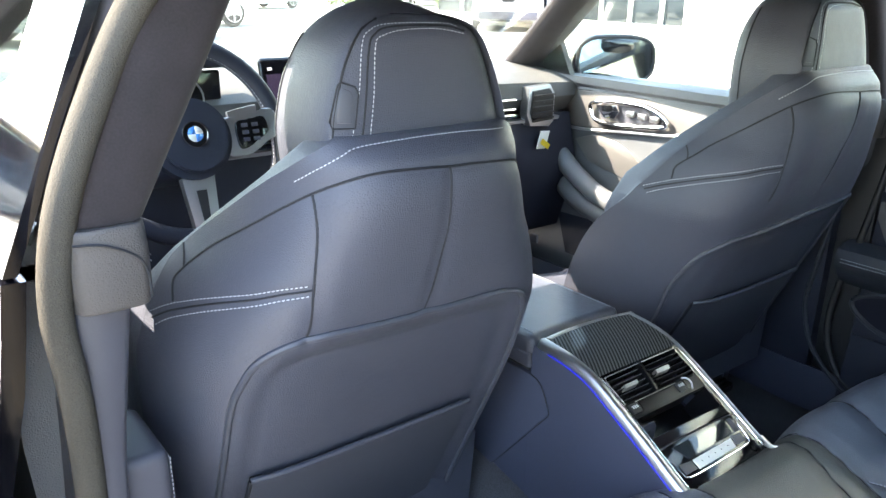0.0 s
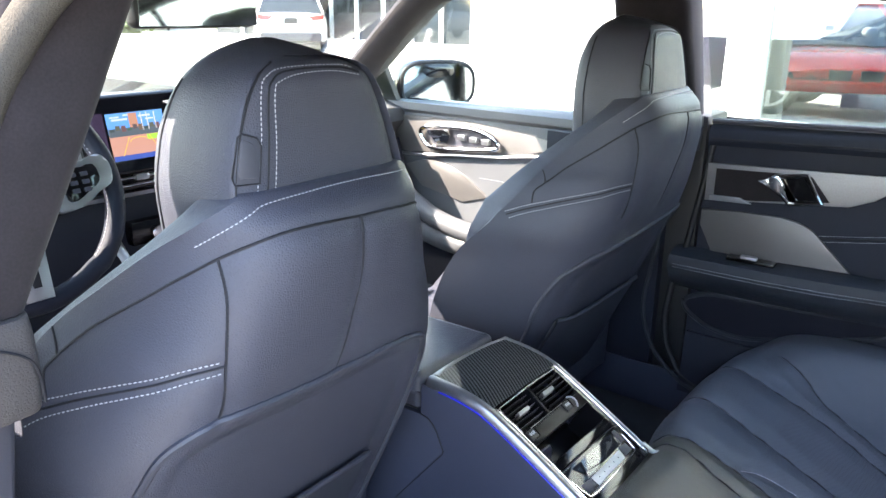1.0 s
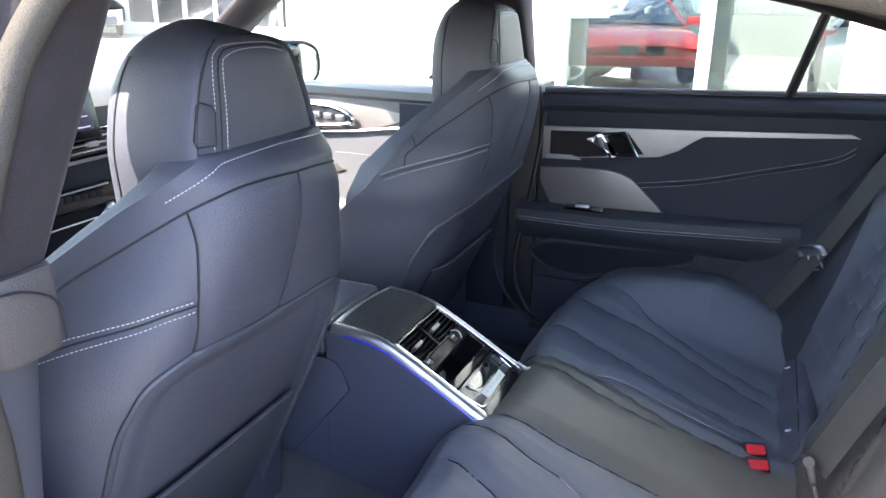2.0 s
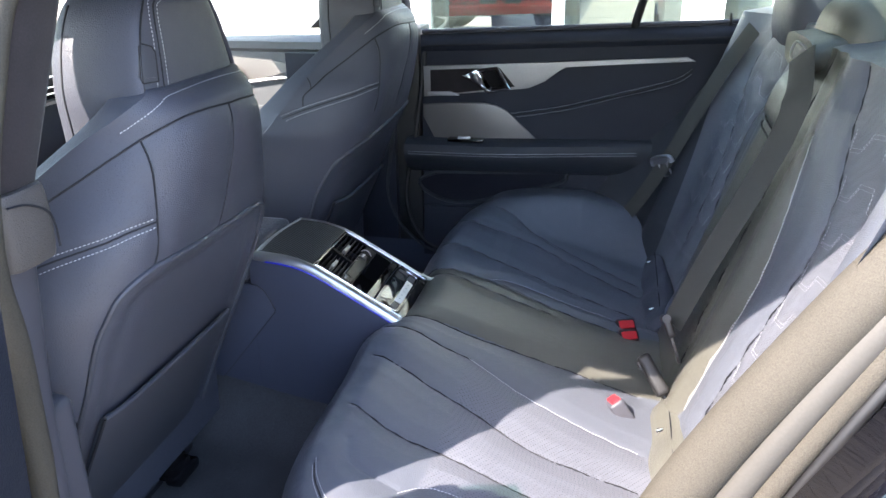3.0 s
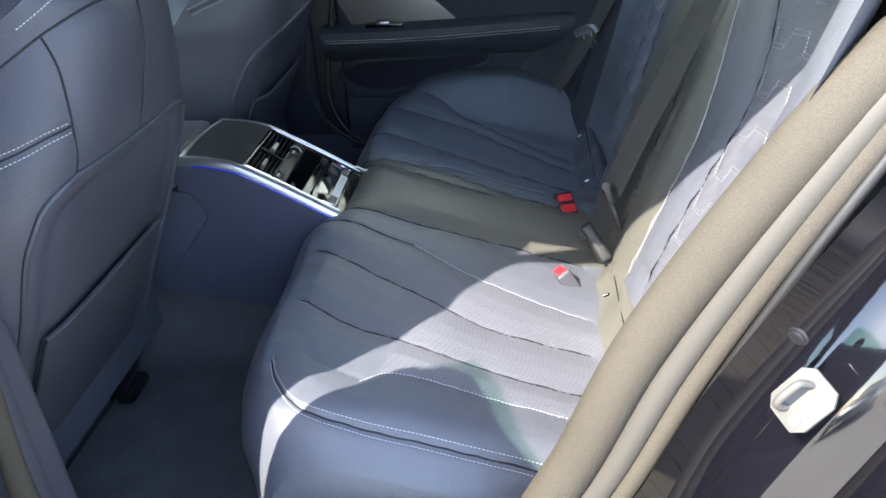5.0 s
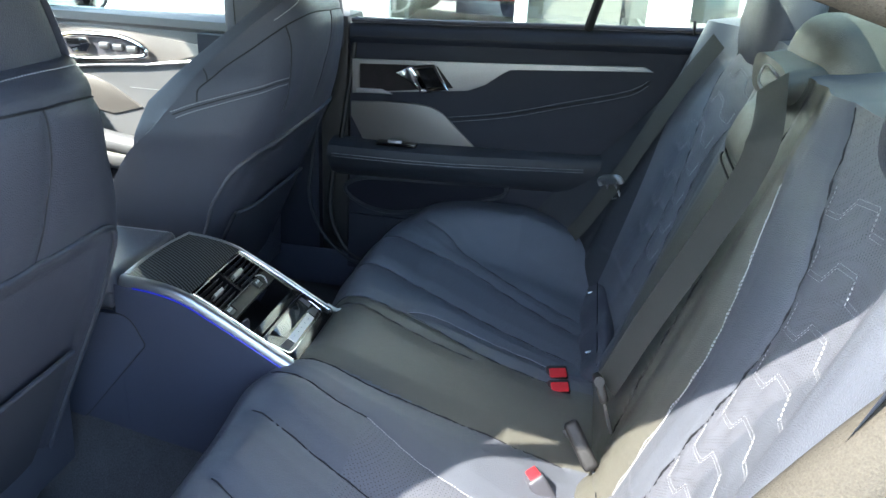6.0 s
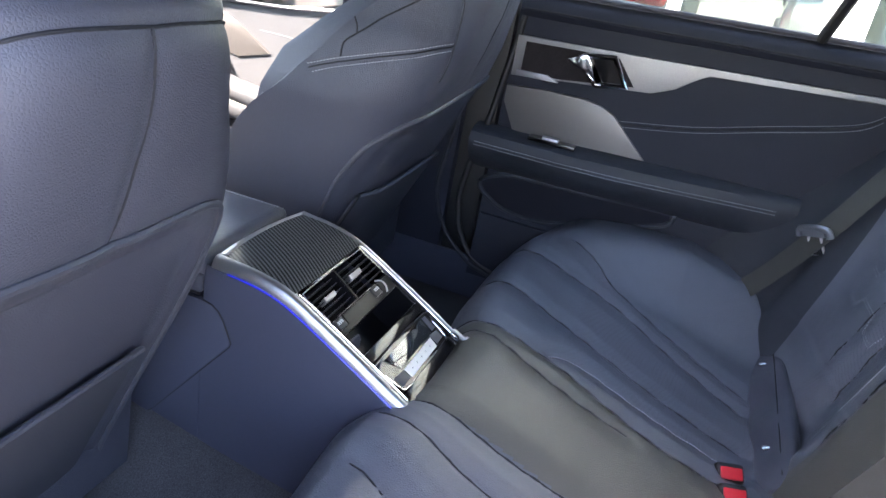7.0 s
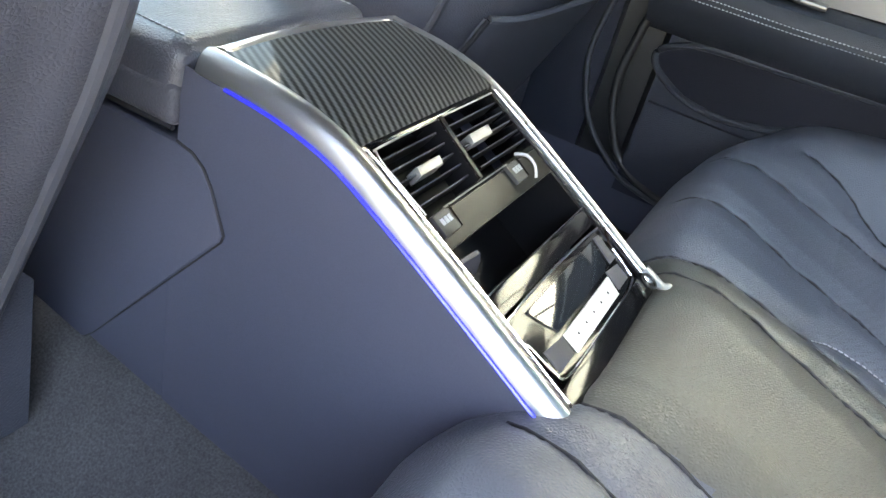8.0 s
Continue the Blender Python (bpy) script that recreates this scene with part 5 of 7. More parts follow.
part("speaker_grille", slab(spk, lambda y, z: lining(y, z, 0.007), (0.010, 0, 0), bevel=0.002), PALE, door_r, "perforated metal speaker grille")
arm_rings = []
for y in span(2.03, 2.70, 20):
    w = min(1, 0.30 + (y - 2.03) * 2.0)
    up = 0.012 * max(0, (2.5 - y) / 0.44)
    arm_rings.append([(DX + 0.01, y, 0.606 + up), (DX - 0.010 * w, y, 0.618 + up), (DX - 0.034 * w, y, 0.642 + up), (DX - 0.050 * w, y, 0.664 + up), (DX - 0.052 * w, y, 0.680 + up), (DX - 0.044 * w, y, 0.695 + up), (DX - 0.022 * w, y, 0.703 + up), (DX + 0.01, y, 0.706 + up)])
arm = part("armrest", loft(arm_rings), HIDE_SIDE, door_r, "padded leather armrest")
for k in (0.0, 0.007):
    part("stitching", stitches([(DX - 0.0525 * min(1, 0.30 + (y - 2.03) * 2.0) - 0.0004, y, 0.670 + k + 0.012 * max(0, (2.5 - y) / 0.44)) for y in span(2.07, 2.69, 20)], radius=0.0006), THREAD, arm)
part("lock_pin", tube([(DX + 0.010, 1.866, 1.015), (DX + 0.010, 1.868, 1.045)], [0.0045, 0.0035], 10), BLACK, door_r, "small black lock pin")
sw = part("window_switch", box((0.03, 0.10, 0.008), (DX - 0.016, 2.53, 0.707), 0.002), GLOSS, door_r)
part("switch_key", box((0.016, 0.034, 0.008), (DX - 0.018, 2.535, 0.712), 0.002), SATIN, sw, "silver window switch")
# flat plate on the lining; its dark colour stands for the recess
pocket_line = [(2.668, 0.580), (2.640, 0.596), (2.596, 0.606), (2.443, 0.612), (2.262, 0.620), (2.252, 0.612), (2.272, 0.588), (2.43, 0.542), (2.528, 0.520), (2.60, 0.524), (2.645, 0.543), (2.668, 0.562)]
pk = part("door_pocket", slab(pocket_line, lambda y, z: lining(y, z, 0.0045), (0.005, 0, 0)), POCKET_SHADE, door_r, "flat door pocket plate, recess shade put into its colour")
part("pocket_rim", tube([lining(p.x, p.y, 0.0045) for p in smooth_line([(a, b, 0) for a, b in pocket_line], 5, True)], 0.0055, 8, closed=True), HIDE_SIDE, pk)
# lowest part of the lining, darkened to stand for shade
part("lower_panel", sheet(lambda y, z: lining(y, z, 0.012 + 0.010 * math.sin(max(0, min(1, (0.50 - z) / 0.14)) * math.pi / 2)), span(1.95, 2.655, 16), span(0.36, 0.505, 8), (0.02, 0, 0)), HIDE_DARK_SHADED, door_r)
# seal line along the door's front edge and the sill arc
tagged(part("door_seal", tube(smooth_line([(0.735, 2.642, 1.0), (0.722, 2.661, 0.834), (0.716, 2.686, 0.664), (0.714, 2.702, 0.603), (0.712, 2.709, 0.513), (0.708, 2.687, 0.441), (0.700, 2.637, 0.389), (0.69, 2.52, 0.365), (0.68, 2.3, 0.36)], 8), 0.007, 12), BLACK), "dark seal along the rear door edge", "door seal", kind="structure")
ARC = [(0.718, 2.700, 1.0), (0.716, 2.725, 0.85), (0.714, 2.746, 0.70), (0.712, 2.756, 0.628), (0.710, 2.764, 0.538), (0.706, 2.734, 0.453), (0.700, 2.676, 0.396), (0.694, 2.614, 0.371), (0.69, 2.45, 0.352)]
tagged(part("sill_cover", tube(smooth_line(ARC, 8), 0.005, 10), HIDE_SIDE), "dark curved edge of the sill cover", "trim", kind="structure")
tagged(part("pillar_lining", sheet(lambda y, z: (0.716 + 0.05 * max(0, y - 2.77), y, z), span(2.74, 3.06, 8), span(0.34, 0.93, 10), (0.03, 0, 0)), HIDE_DARK_SHADED), "lower lining of the belt pillar, darkened for shade", "trim", kind="structure")
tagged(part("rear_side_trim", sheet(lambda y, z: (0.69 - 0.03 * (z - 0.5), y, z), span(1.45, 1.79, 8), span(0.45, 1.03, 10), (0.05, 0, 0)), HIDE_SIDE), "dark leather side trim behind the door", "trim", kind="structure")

# ---- front doors ----
def front_door(side, label):
    root = tagged(new("door_2" if side > 0 else "door_3"), label, "car door", kind="structure")
    def f(y, z, out=0.0):
        return Vector((side * (0.79 - 0.06 * max(0, 0.75 - z) + 0.03 * (y - 3.2) * 0.5 - out), y, z))
    part("lining", sheet(f, span(2.80, 3.80, 24), span(0.36, 0.94, 18), (side * 0.05, 0, 0)), HIDE_SUNLIT, root)
    part("belt_pad", loft([[f(y, 0.925, 0.0), f(y, 0.935, 0.012), f(y, 0.955, 0.012), f(y, 0.970 - 0.03 * (y - 3.0), -0.01), f(y, 0.972 - 0.03 * (y - 3.0), -0.05), f(y, 0.925, -0.05)] for y in span(2.80, 3.82, 12)]), HIDE_SUNLIT, root)
    def outline(pts, out, d, mat, name, label="", parent=root, bevel=0.002):
        return part(name, slab(pts, lambda y, z: f(y, z, out), (side * d, 0, 0), bevel=bevel), mat, parent, label)
    part("bright_strip", tube(smooth_line([f(3.68, 0.815, 0.008), f(3.556, 0.805, 0.010), f(3.367, 0.821, 0.010), f(3.232, 0.833, 0.009), f(3.08, 0.852, 0.008), f(2.85, 0.862, 0.006)], 6), 0.0045, 6), SATIN, root, "bright metal strip")
    outline([(3.70, 0.912), (3.49, 0.918), (3.31, 0.916), (3.147, 0.90), (3.02, 0.886), (3.155, 0.848), (3.232, 0.838), (3.367, 0.827), (3.556, 0.811), (3.65, 0.822)], 0.006, 0.008, PALE, "handle_plate", "champagne metal leaf around the release handle")
    hnd = part("door_handle", tube(smooth_line([f(y, z, 0.020) for y, z in ((3.495, 0.878), (3.458, 0.896), (3.38, 0.902), (3.299, 0.900), (3.24, 0.880), (3.235, 0.856), (3.36, 0.841), (3.461, 0.838))], 4, True), 0.0065, 8, closed=True), CHROME, root, "chrome bezel round the release handle")
    part("handle_well", slab([(3.48, 0.878), (3.45, 0.89), (3.30, 0.894), (3.25, 0.877), (3.245, 0.860), (3.36, 0.848), (3.455, 0.845)], lambda y, z: f(y, z, 0.011), (side * 0.004, 0, 0)), TRIM_GREY, hnd)
    part("handle_lever", slab([(3.47, 0.885), (3.40, 0.892), (3.385, 0.875), (3.40, 0.855), (3.44, 0.852)], lambda y, z: f(y, z, 0.026), (side * 0.010, 0, 0), bevel=0.003), CHROME, hnd)
    for k in range(3):
        part("seat_key", box((0.012, 0.026, 0.016), tuple(f(3.27 + k * 0.04, 0.870 + 0.002 * k, 0.018)), 0.003), SATIN, hnd)
    outline([(3.56, 0.772), (3.50, 0.792), (3.461, 0.795), (3.40, 0.786), (3.356, 0.769), (3.264, 0.715), (3.35, 0.69), (3.50, 0.715)], 0.006, 0.01, PALE, "speaker_grille", "perforated metal speaker grille")
    part("stitching", stitches([f(y, 0.765, 0.001) for y in span(2.9, 3.30, 8)]), THREAD, root)
    part("grab_handle", tube(smooth_line([f(3.63, 0.762, 0.02), f(3.58, 0.735, 0.05), f(3.48, 0.680, 0.062), f(3.36, 0.635, 0.062), f(3.15, 0.610, 0.05), f(2.95, 0.605, 0.03)], 8), 0.028, 12), HIDE_SUNLIT, root, "padded grab handle")
    part("armrest", tube(smooth_line([f(3.60, 0.66, 0.01), f(3.50, 0.62, 0.04), f(3.35, 0.585, 0.045), f(3.0, 0.575, 0.03)], 6), 0.035, 10), HIDE_SUNLIT, root)
    outline([(3.60, 0.54), (3.0, 0.56), (3.05, 0.42), (3.55, 0.42)], 0.002, 0.004, HIDE_DARK_SHADED, "door_pocket")
    # painted outside
    skin = (lambda z: curve_at([(0.20, 0.90), (0.50, 0.915), (0.72, 0.885), (0.86, 0.852), (0.955, 0.838)], z)) if side < 0 else (lambda z: 0.945 - 0.05 * ((z - 0.55) / 0.4) ** 2)
    part("outer_skin", sheet(lambda y, z: (side * skin(z), y, z), span(2.715 if side < 0 else 2.75, 3.80, 12), span(0.20, 0.955, 14), (-side * 0.02, 0, 0)), PAINT, root, "black painted outer skin")
    if side < 0:
        part("pillar_panel", sheet(lambda y, z: (side * (0.838 - 0.42 * (z - 0.955)), y, z), span(2.715, 2.90, 6), span(0.96, 1.27, 8), (-side * 0.012, 0, 0)), PAINT, root, "gloss black outer pillar panel")
        return root
    part("shut_face", loft([[(side * x, 2.668 + dy, z) for x, dy in ((0.945 - 0.05 * ((z - 0.55) / 0.4) ** 2, 0.078), (0.925 - 0.05 * ((z - 0.55) / 0.4) ** 2, 0.055), (0.86, 0.004), (0.858, 0.05), (0.93 - 0.05 * ((z - 0.55) / 0.4) ** 2, 0.095))] for z in span(0.22, 0.955, 14)]), PAINT, root)
    return root


front_door(1, "closed front passenger door, lining sunlit and also coloured paler for it")
front_door(-1, "closed black front driver's door")
tag = tagged(part("paper_tag", box((0.045, 0.003, 0.052), (0, 0, 0), 0.0008, turn=Euler((0.15, 0.1, 0.2)).to_matrix()), PAPER), "white paper tag hanging at the dashboard end", "tag")
tag.location = (0.645, 3.548, 0.785)
part("printed_strip", box((0.046, 0.0012, 0.016), (0.006, -0.0035, -0.012), 0.0003, turn=Euler((0.15, 0.5, 0.2)).to_matrix()), YELLOW, tag, "yellow printed strip")

# ---- left rear door, standing open ----
def open_door():
    root = tagged(new("door_4"), "wide open black rear door with tinted glass", "car door", kind="structure")
    # out of view; belt line raised and glass lowered to shape sun patches
    shape = [(-0.02, 0.27), (-0.30, 0.26), (-0.62, 0.30), (-0.72, 0.46), (-0.80, 0.65), (-0.88, 0.80), (-0.95, 0.93), (-0.97, 1.06), (-0.5, 1.065), (-0.02, 1.06)]
    side_x = lambda z: -0.05 * ((z - 0.55) / 0.4) ** 2
    part("outer_skin", slab(shape, lambda y, z: Vector((-0.07 - side_x(z), y, z)), (0.03, 0, 0), bevel=0.004), PAINT, root, "black painted outer skin")
    part("frame", slab([(y * 0.97 - 0.01, z) for y, z in shape], lambda y, z: Vector((-0.039 - side_x(z), y, z)), (0.04, 0, 0)), BLACK, root)
    part("lining", slab([(y * 0.94 - 0.02, z * 0.99 + 0.01) for y, z in shape], lambda y, z: Vector((0.02 - side_x(z), y, z)), (-0.018, 0, 0), bevel=0.006), HIDE_DARK_SHADED, root, "dark blue leather lining")
    part("armrest", box((0.06, 0.52, 0.05), (0.045, -0.34, 0.66), 0.018, 3), HIDE, root, "padded leather armrest")
    hd = part("door_handle", tube([(0.035, -0.16, 0.87), (0.04, -0.20, 0.885), (0.04, -0.27, 0.885), (0.035, -0.30, 0.845), (0.035, -0.23, 0.835)], 0.006, 8, closed=True), CHROME, root, "chrome door release handle")
    part("metal_trim", box((0.012, 0.60, 0.02), (0.026, -0.42, 0.91), 0.004), SATIN, root, "brushed aluminium trim blade")
    pane = part("glass", slab([(-0.035, 1.04), (-0.93, 1.05), (-0.80, 1.09), (-0.62, 1.12), (-0.35, 1.15), (-0.12, 1.16), (-0.05, 1.15)], lambda y, z: Vector((-0.02 + 0.42 * (z - 1.04), y, z)), (0.005, 0, 0)), DOOR_GLASS, root, "half-lowered green-tinted window", False)
    part("glass_seal", tube([(-0.008, y, 1.066) for y in span(-0.94, -0.03, 6)], 0.008, 8), RUBBER, root)
    root.matrix_basis = pose(-0.875, 2.715, 0, 0, 0, -70)
    return root


open_door()

# ---- dashboard ----
dash = thing("dashboard", "dark dashboard with stitched top and bright vents", "dashboard")
part("upper", loft([[(x, 3.62, 0.84), (x, 3.57, 0.90), (x, 3.575, 0.955 - 0.03 * x * x), (x, 3.63, 0.985 - 0.05 * x * x), (x, 3.80, 1.01 - 0.06 * x * x), (x, 4.15, 0.985 - 0.08 * x * x), (x, 4.2, 0.84)] for x in span(-0.80, 0.80, 24)]), DASH, dash, "leather upper dashboard, coloured paler as if sunlit")
part("lower", loft([[(x, 3.75, 0.45), (x, 3.60, 0.50), (x, 3.54, 0.70), (x, 3.58, 0.85), (x, 3.75, 0.85)] for x in span(-0.78, 0.78, 16)]), HIDE_DARK_SHADED, dash)
part("mid_band", loft([[(x, 3.60, 0.832), (x, 3.565, 0.836), (x, 3.562, 0.845), (x, 3.60, 0.849)] for x in span(-0.70, 0.72, 20)]), SATIN, dash, "satin metal dashboard strip")
for z in (0.866, 0.882, 0.908):
    part("bright_strip", tube([(x, 3.566, z - 0.02 * x * x) for x in span(-0.20, 0.55, 12)], 0.003, 6), CHROME, dash)
for x0, x1 in ((-0.17, -0.035), (0.05, 0.20)):
    v = part("air_vent", box((x1 - x0, 0.02, 0.05), ((x0 + x1) / 2, 3.572, 0.877), 0.004), GLOSS, dash, "glossy centre air vent")
    for k in range(3):
        part("slat", box((x1 - x0 - 0.01, 0.012, 0.003), ((x0 + x1) / 2, 3.560, 0.862 + 0.015 * k), 0.001), SATIN, v)
    part("slat_tab", box((0.03, 0.014, 0.012), (x0 + 0.09, 3.556, 0.877), 0.003), SATIN, v)
hz = part("hazard_panel", box((0.085, 0.02, 0.05), (0.008, 3.565, 0.88), 0.004), GLOSS, dash)
part("hazard_switch", box((0.014, 0.006, 0.008), (-0.004, 3.553, 0.885), 0.001), glow("hazard_red", (1.0, 0.03, 0.05), 1.2), hz, "red lit hazard switch")
part("status_mark", box((0.012, 0.006, 0.010), (0.026, 3.553, 0.889), 0.003), YELLOW, hz)
radio = part("radio_panel", box((0.30, 0.03, 0.05), (0.02, 3.545, 0.765), 0.006), GLOSS, dash, "glossy radio panel with a key row")
part("volume_knob", shift(disc(0.014, 0.014, 24, 0.002), pose(-0.075, 3.526, 0.762, 90)), CHROME, radio)
for k in range(8):
    part("preset_key", box((0.019, 0.008, 0.014), (-0.037 + 0.022 * k, 3.53, 0.776 - 0.001 * k), 0.002), BLACK, radio)
part("radio_strip", box((0.20, 0.006, 0.003), (0.045, 3.528, 0.788), 0.001), SATIN, radio)
part("lower_strip", tube([(-0.10, 3.53, 0.735), (-0.06, 3.515, 0.72), (0.10, 3.515, 0.72), (0.14, 3.53, 0.735)], 0.002, 6), SATIN, dash)
# end vent by the passenger door
ev = part("end_vent", slab([(-0.045, 0.052), (0.03, 0.056), (0.05, 0.03), (0.05, -0.045), (0.035, -0.058), (-0.035, -0.05), (-0.05, -0.02)], lambda a, b: Vector((0.632 + 1.15 * a, 3.550 + 0.1 * a, 0.881 + 1.05 * b)), (0, 0.03, 0), bevel=0.004), SATIN, dash, "bright-framed end air vent")
part("vent_well", slab([(-0.035, 0.042), (0.024, 0.045), (0.04, 0.025), (0.04, -0.038), (-0.03, -0.04), (-0.04, -0.015)], lambda a, b: Vector((0.632 + 1.15 * a, 3.5440 + 0.1 * a, 0.881 + 1.05 * b)), (0, 0.02, 0)), BLACK, ev)
for k in range(5):
    part("slat", box((0.08, 0.012, 0.004), (0.633, 3.539, 0.849 + 0.016 * k), 0.001, turn=Euler((0, 0, 0.1)).to_matrix()), BLACK, ev)
# screens
screen = thing("dash_screen", "wide dashboard screen showing a parking view", "screen")
screen.matrix_basis = pose(-0.03, 3.545, 0.968, -12, 0, 0)
part("housing", box((0.352, 0.016, 0.158), (0, 0, 0), 0.010, 3), GLOSS, screen)
def flat(name, x, z, w, h, mat, lift=0.0092, label=""):
    part(name, box((w, 0.0012, h), (x, -lift, z)), mat, screen, label, False)
G = lambda n, c, s=1.0: glow(n, c, s * 0.09)
flat("picture_sky", -0.060, 0.022, 0.125, 0.040, G("screen_sky", (0.12, 0.35, 0.8)))
flat("picture_far", -0.060, 0.004, 0.125, 0.016, G("screen_far", (0.10, 0.13, 0.16)), 0.0098)
flat("picture_ground", -0.060, -0.025, 0.125, 0.048, G("screen_ground", (0.55, 0.30, 0.24)), 0.0094)
flat("picture_grass", -0.020, -0.010, 0.045, 0.010, G("screen_grass", (0.35, 0.7, 0.08)), 0.0102)
flat("picture_bumper", -0.060, -0.046, 0.125, 0.010, G("screen_bumper", (0.05, 0.10, 0.4)), 0.0102)
for k, (x, z, w) in enumerate(((-0.105, 0.034, 0.02), (-0.095, 0.029, 0.034), (-0.078, 0.037, 0.016), (-0.04, 0.033, 0.026), (-0.03, 0.026, 0.018))):
    flat("cloud", x, z, w, 0.003 + 0.001 * (k % 2), G("screen_cloud", (0.55, 0.65, 0.8)), 0.0098)
for k in range(9):
    flat("far_block", -0.115 + 0.0125 * k, 0.009 + 0.002 * ((k * 5) % 3), 0.009, 0.006 + 0.003 * ((k * 7) % 3), G("screen_block", (0.06 + 0.05 * (k % 3), 0.09 + 0.03 * (k % 2), 0.10)), 0.0104)
for x in (-0.048, -0.035, -0.018):
    flat("pole", x, 0.022, 0.0016, 0.034, G("screen_pole", (0.6, 0.62, 0.65)), 0.0106)
flat("picture_wall", -0.066, 0.026, 0.018, 0.028, G("screen_wall", (0.5, 0.26, 0.18)), 0.0100)
for s in (-1, 1):
    part("guide_line", tube([(-0.060 + s * (0.042 - 0.020 * t), -0.0108, -0.042 + 0.036 * t) for t in span(0, 1, 6)], 0.0007, 5), G("screen_guide", (0.75, 0.55, 0.1)), screen)
part("guide_line", tube([(-0.060 + 0.024 * math.cos(t), -0.0108, -0.020 + 0.012 * math.sin(t)) for t in span(0.3, 2.84, 10)], 0.0007, 5), G("screen_guide", (0.75, 0.55, 0.1)), screen)
flat("plan_view", 0.045, -0.008, 0.072, 0.092, G("screen_plan", (0.62, 0.38, 0.32)), 0.0094)
flat("plan_car", 0.046, -0.004, 0.017, 0.042, G("screen_car", (0.04, 0.05, 0.09)), 0.0102)
flat("plan_car_tail", 0.046, -0.022, 0.015, 0.008, G("screen_tail", (0.6, 0.05, 0.06)), 0.0108)
flat("menu", 0.122, -0.005, 0.062, 0.098, G("screen_menu", (0.03, 0.025, 0.06)), 0.0092)
flat("menu", -0.146, -0.005, 0.036, 0.098, G("screen_menu_side", (0.04, 0.03, 0.06)), 0.0092)
for k in range(4):
    flat("menu_mark", 0.105, 0.030 - 0.023 * k, 0.008, 0.007, G("screen_white", (0.8, 0.8, 0.85)), 0.0100)
    flat("menu_bar", 0.122, 0.022 - 0.023 * k, 0.044, 0.0025, G("screen_white", (0.6, 0.6, 0.65)), 0.0100)
flat("title_bar", 0.06, 0.056, 0.10, 0.0035, G("screen_white", (0.7, 0.7, 0.75)), 0.0100)
for y0 in (-0.155, 0.02):
    flat("title_mark", y0, 0.055, 0.010, 0.006, G("screen_white", (0.8, 0.8, 0.85)), 0.0100)
cluster = thing("instrument_cluster", "dark instrument cluster behind the steering wheel", "instruments")
part("hood", box((0.36, 0.10, 0.03), (-0.44, 3.60, 1.045), 0.012, 3), HIDE_DARK_SHADED, cluster)
part("glass", box((0.33, 0.012, 0.115), (-0.44, 3.60, 0.965), 0.006), GLOSS, cluster)
part("dial_ring", shift(tube([(0.045 * math.cos(t), 0.045 * math.sin(t), 0) for t in span(0, 2 * math.pi, 24)[:-1]], 0.002, 6, closed=True), pose(-0.36, 3.592, 0.965, 90)), SATIN, cluster)

# ---- steering wheel ----
wheel = thing("steering_wheel", "black leather steering wheel with multifunction spokes", "steering wheel")
wheel.matrix_basis = Matrix.Translation((-0.443, 3.35, 0.93)) @ Matrix.Rotation(radians(70), 4, "X")
rim = part("rim", tube([(0.176 * math.cos(t) * 1.0, 0.176 * math.sin(t) * (1 if math.sin(t) > -0.8 else 0.97), 0) for t in span(0, 2 * math.pi, 60)[:-1]], 0.0165, 12, closed=True), HIDE_DARK_SHADED, wheel, "thick black leather rim")
part("stitching", stitches([(0.1605 * math.cos(t), 0.1605 * math.sin(t), 0.004) for t in span(0, 2 * math.pi, 90)], 0.004, 0.003), THREAD, rim)
hub = part("hub", join(shift(disc(0.072, 0.05, 40, 0.012), pose(0, 0, 0.012)), shift(disc(0.062, 0.01, 40, 0.003), pose(0, 0, 0.038))), HIDE_DARK_SHADED, wheel, "padded black hub")
badge = part("badge", shift(disc(0.0225, 0.006, 36, 0.001), pose(0, 0.004, 0.044)), GLOSS, hub, "round badge with a bright rim")
part("badge_rim", tube([(0.022 * math.cos(t), 0.004 + 0.022 * math.sin(t), 0.047) for t in span(0, 2 * math.pi, 36)[:-1]], 0.0012, 6, closed=True), CHROME, badge)
BADGE_BLUE = material("badge_blue", (0.03, 0.22, 0.65), 0.25, coat=1.0)
for k in range(4):
    bm = bmesh.new()
    c = bm.verts.new((0, 0.004, 0.0475))
    arc = [bm.verts.new((0.0135 * math.cos(t), 0.004 + 0.0135 * math.sin(t), 0.0475)) for t in span(k * math.pi / 2, (k + 1) * math.pi / 2, 8)]
    for a, b in zip(arc, arc[1:]):
        bm.faces.new((c, a, b))
    q = part("badge_quarter", bm, BADGE_BLUE if k % 2 else PAPER, badge)
    q.modifiers.new("thick", "SOLIDIFY").thickness = 0.001
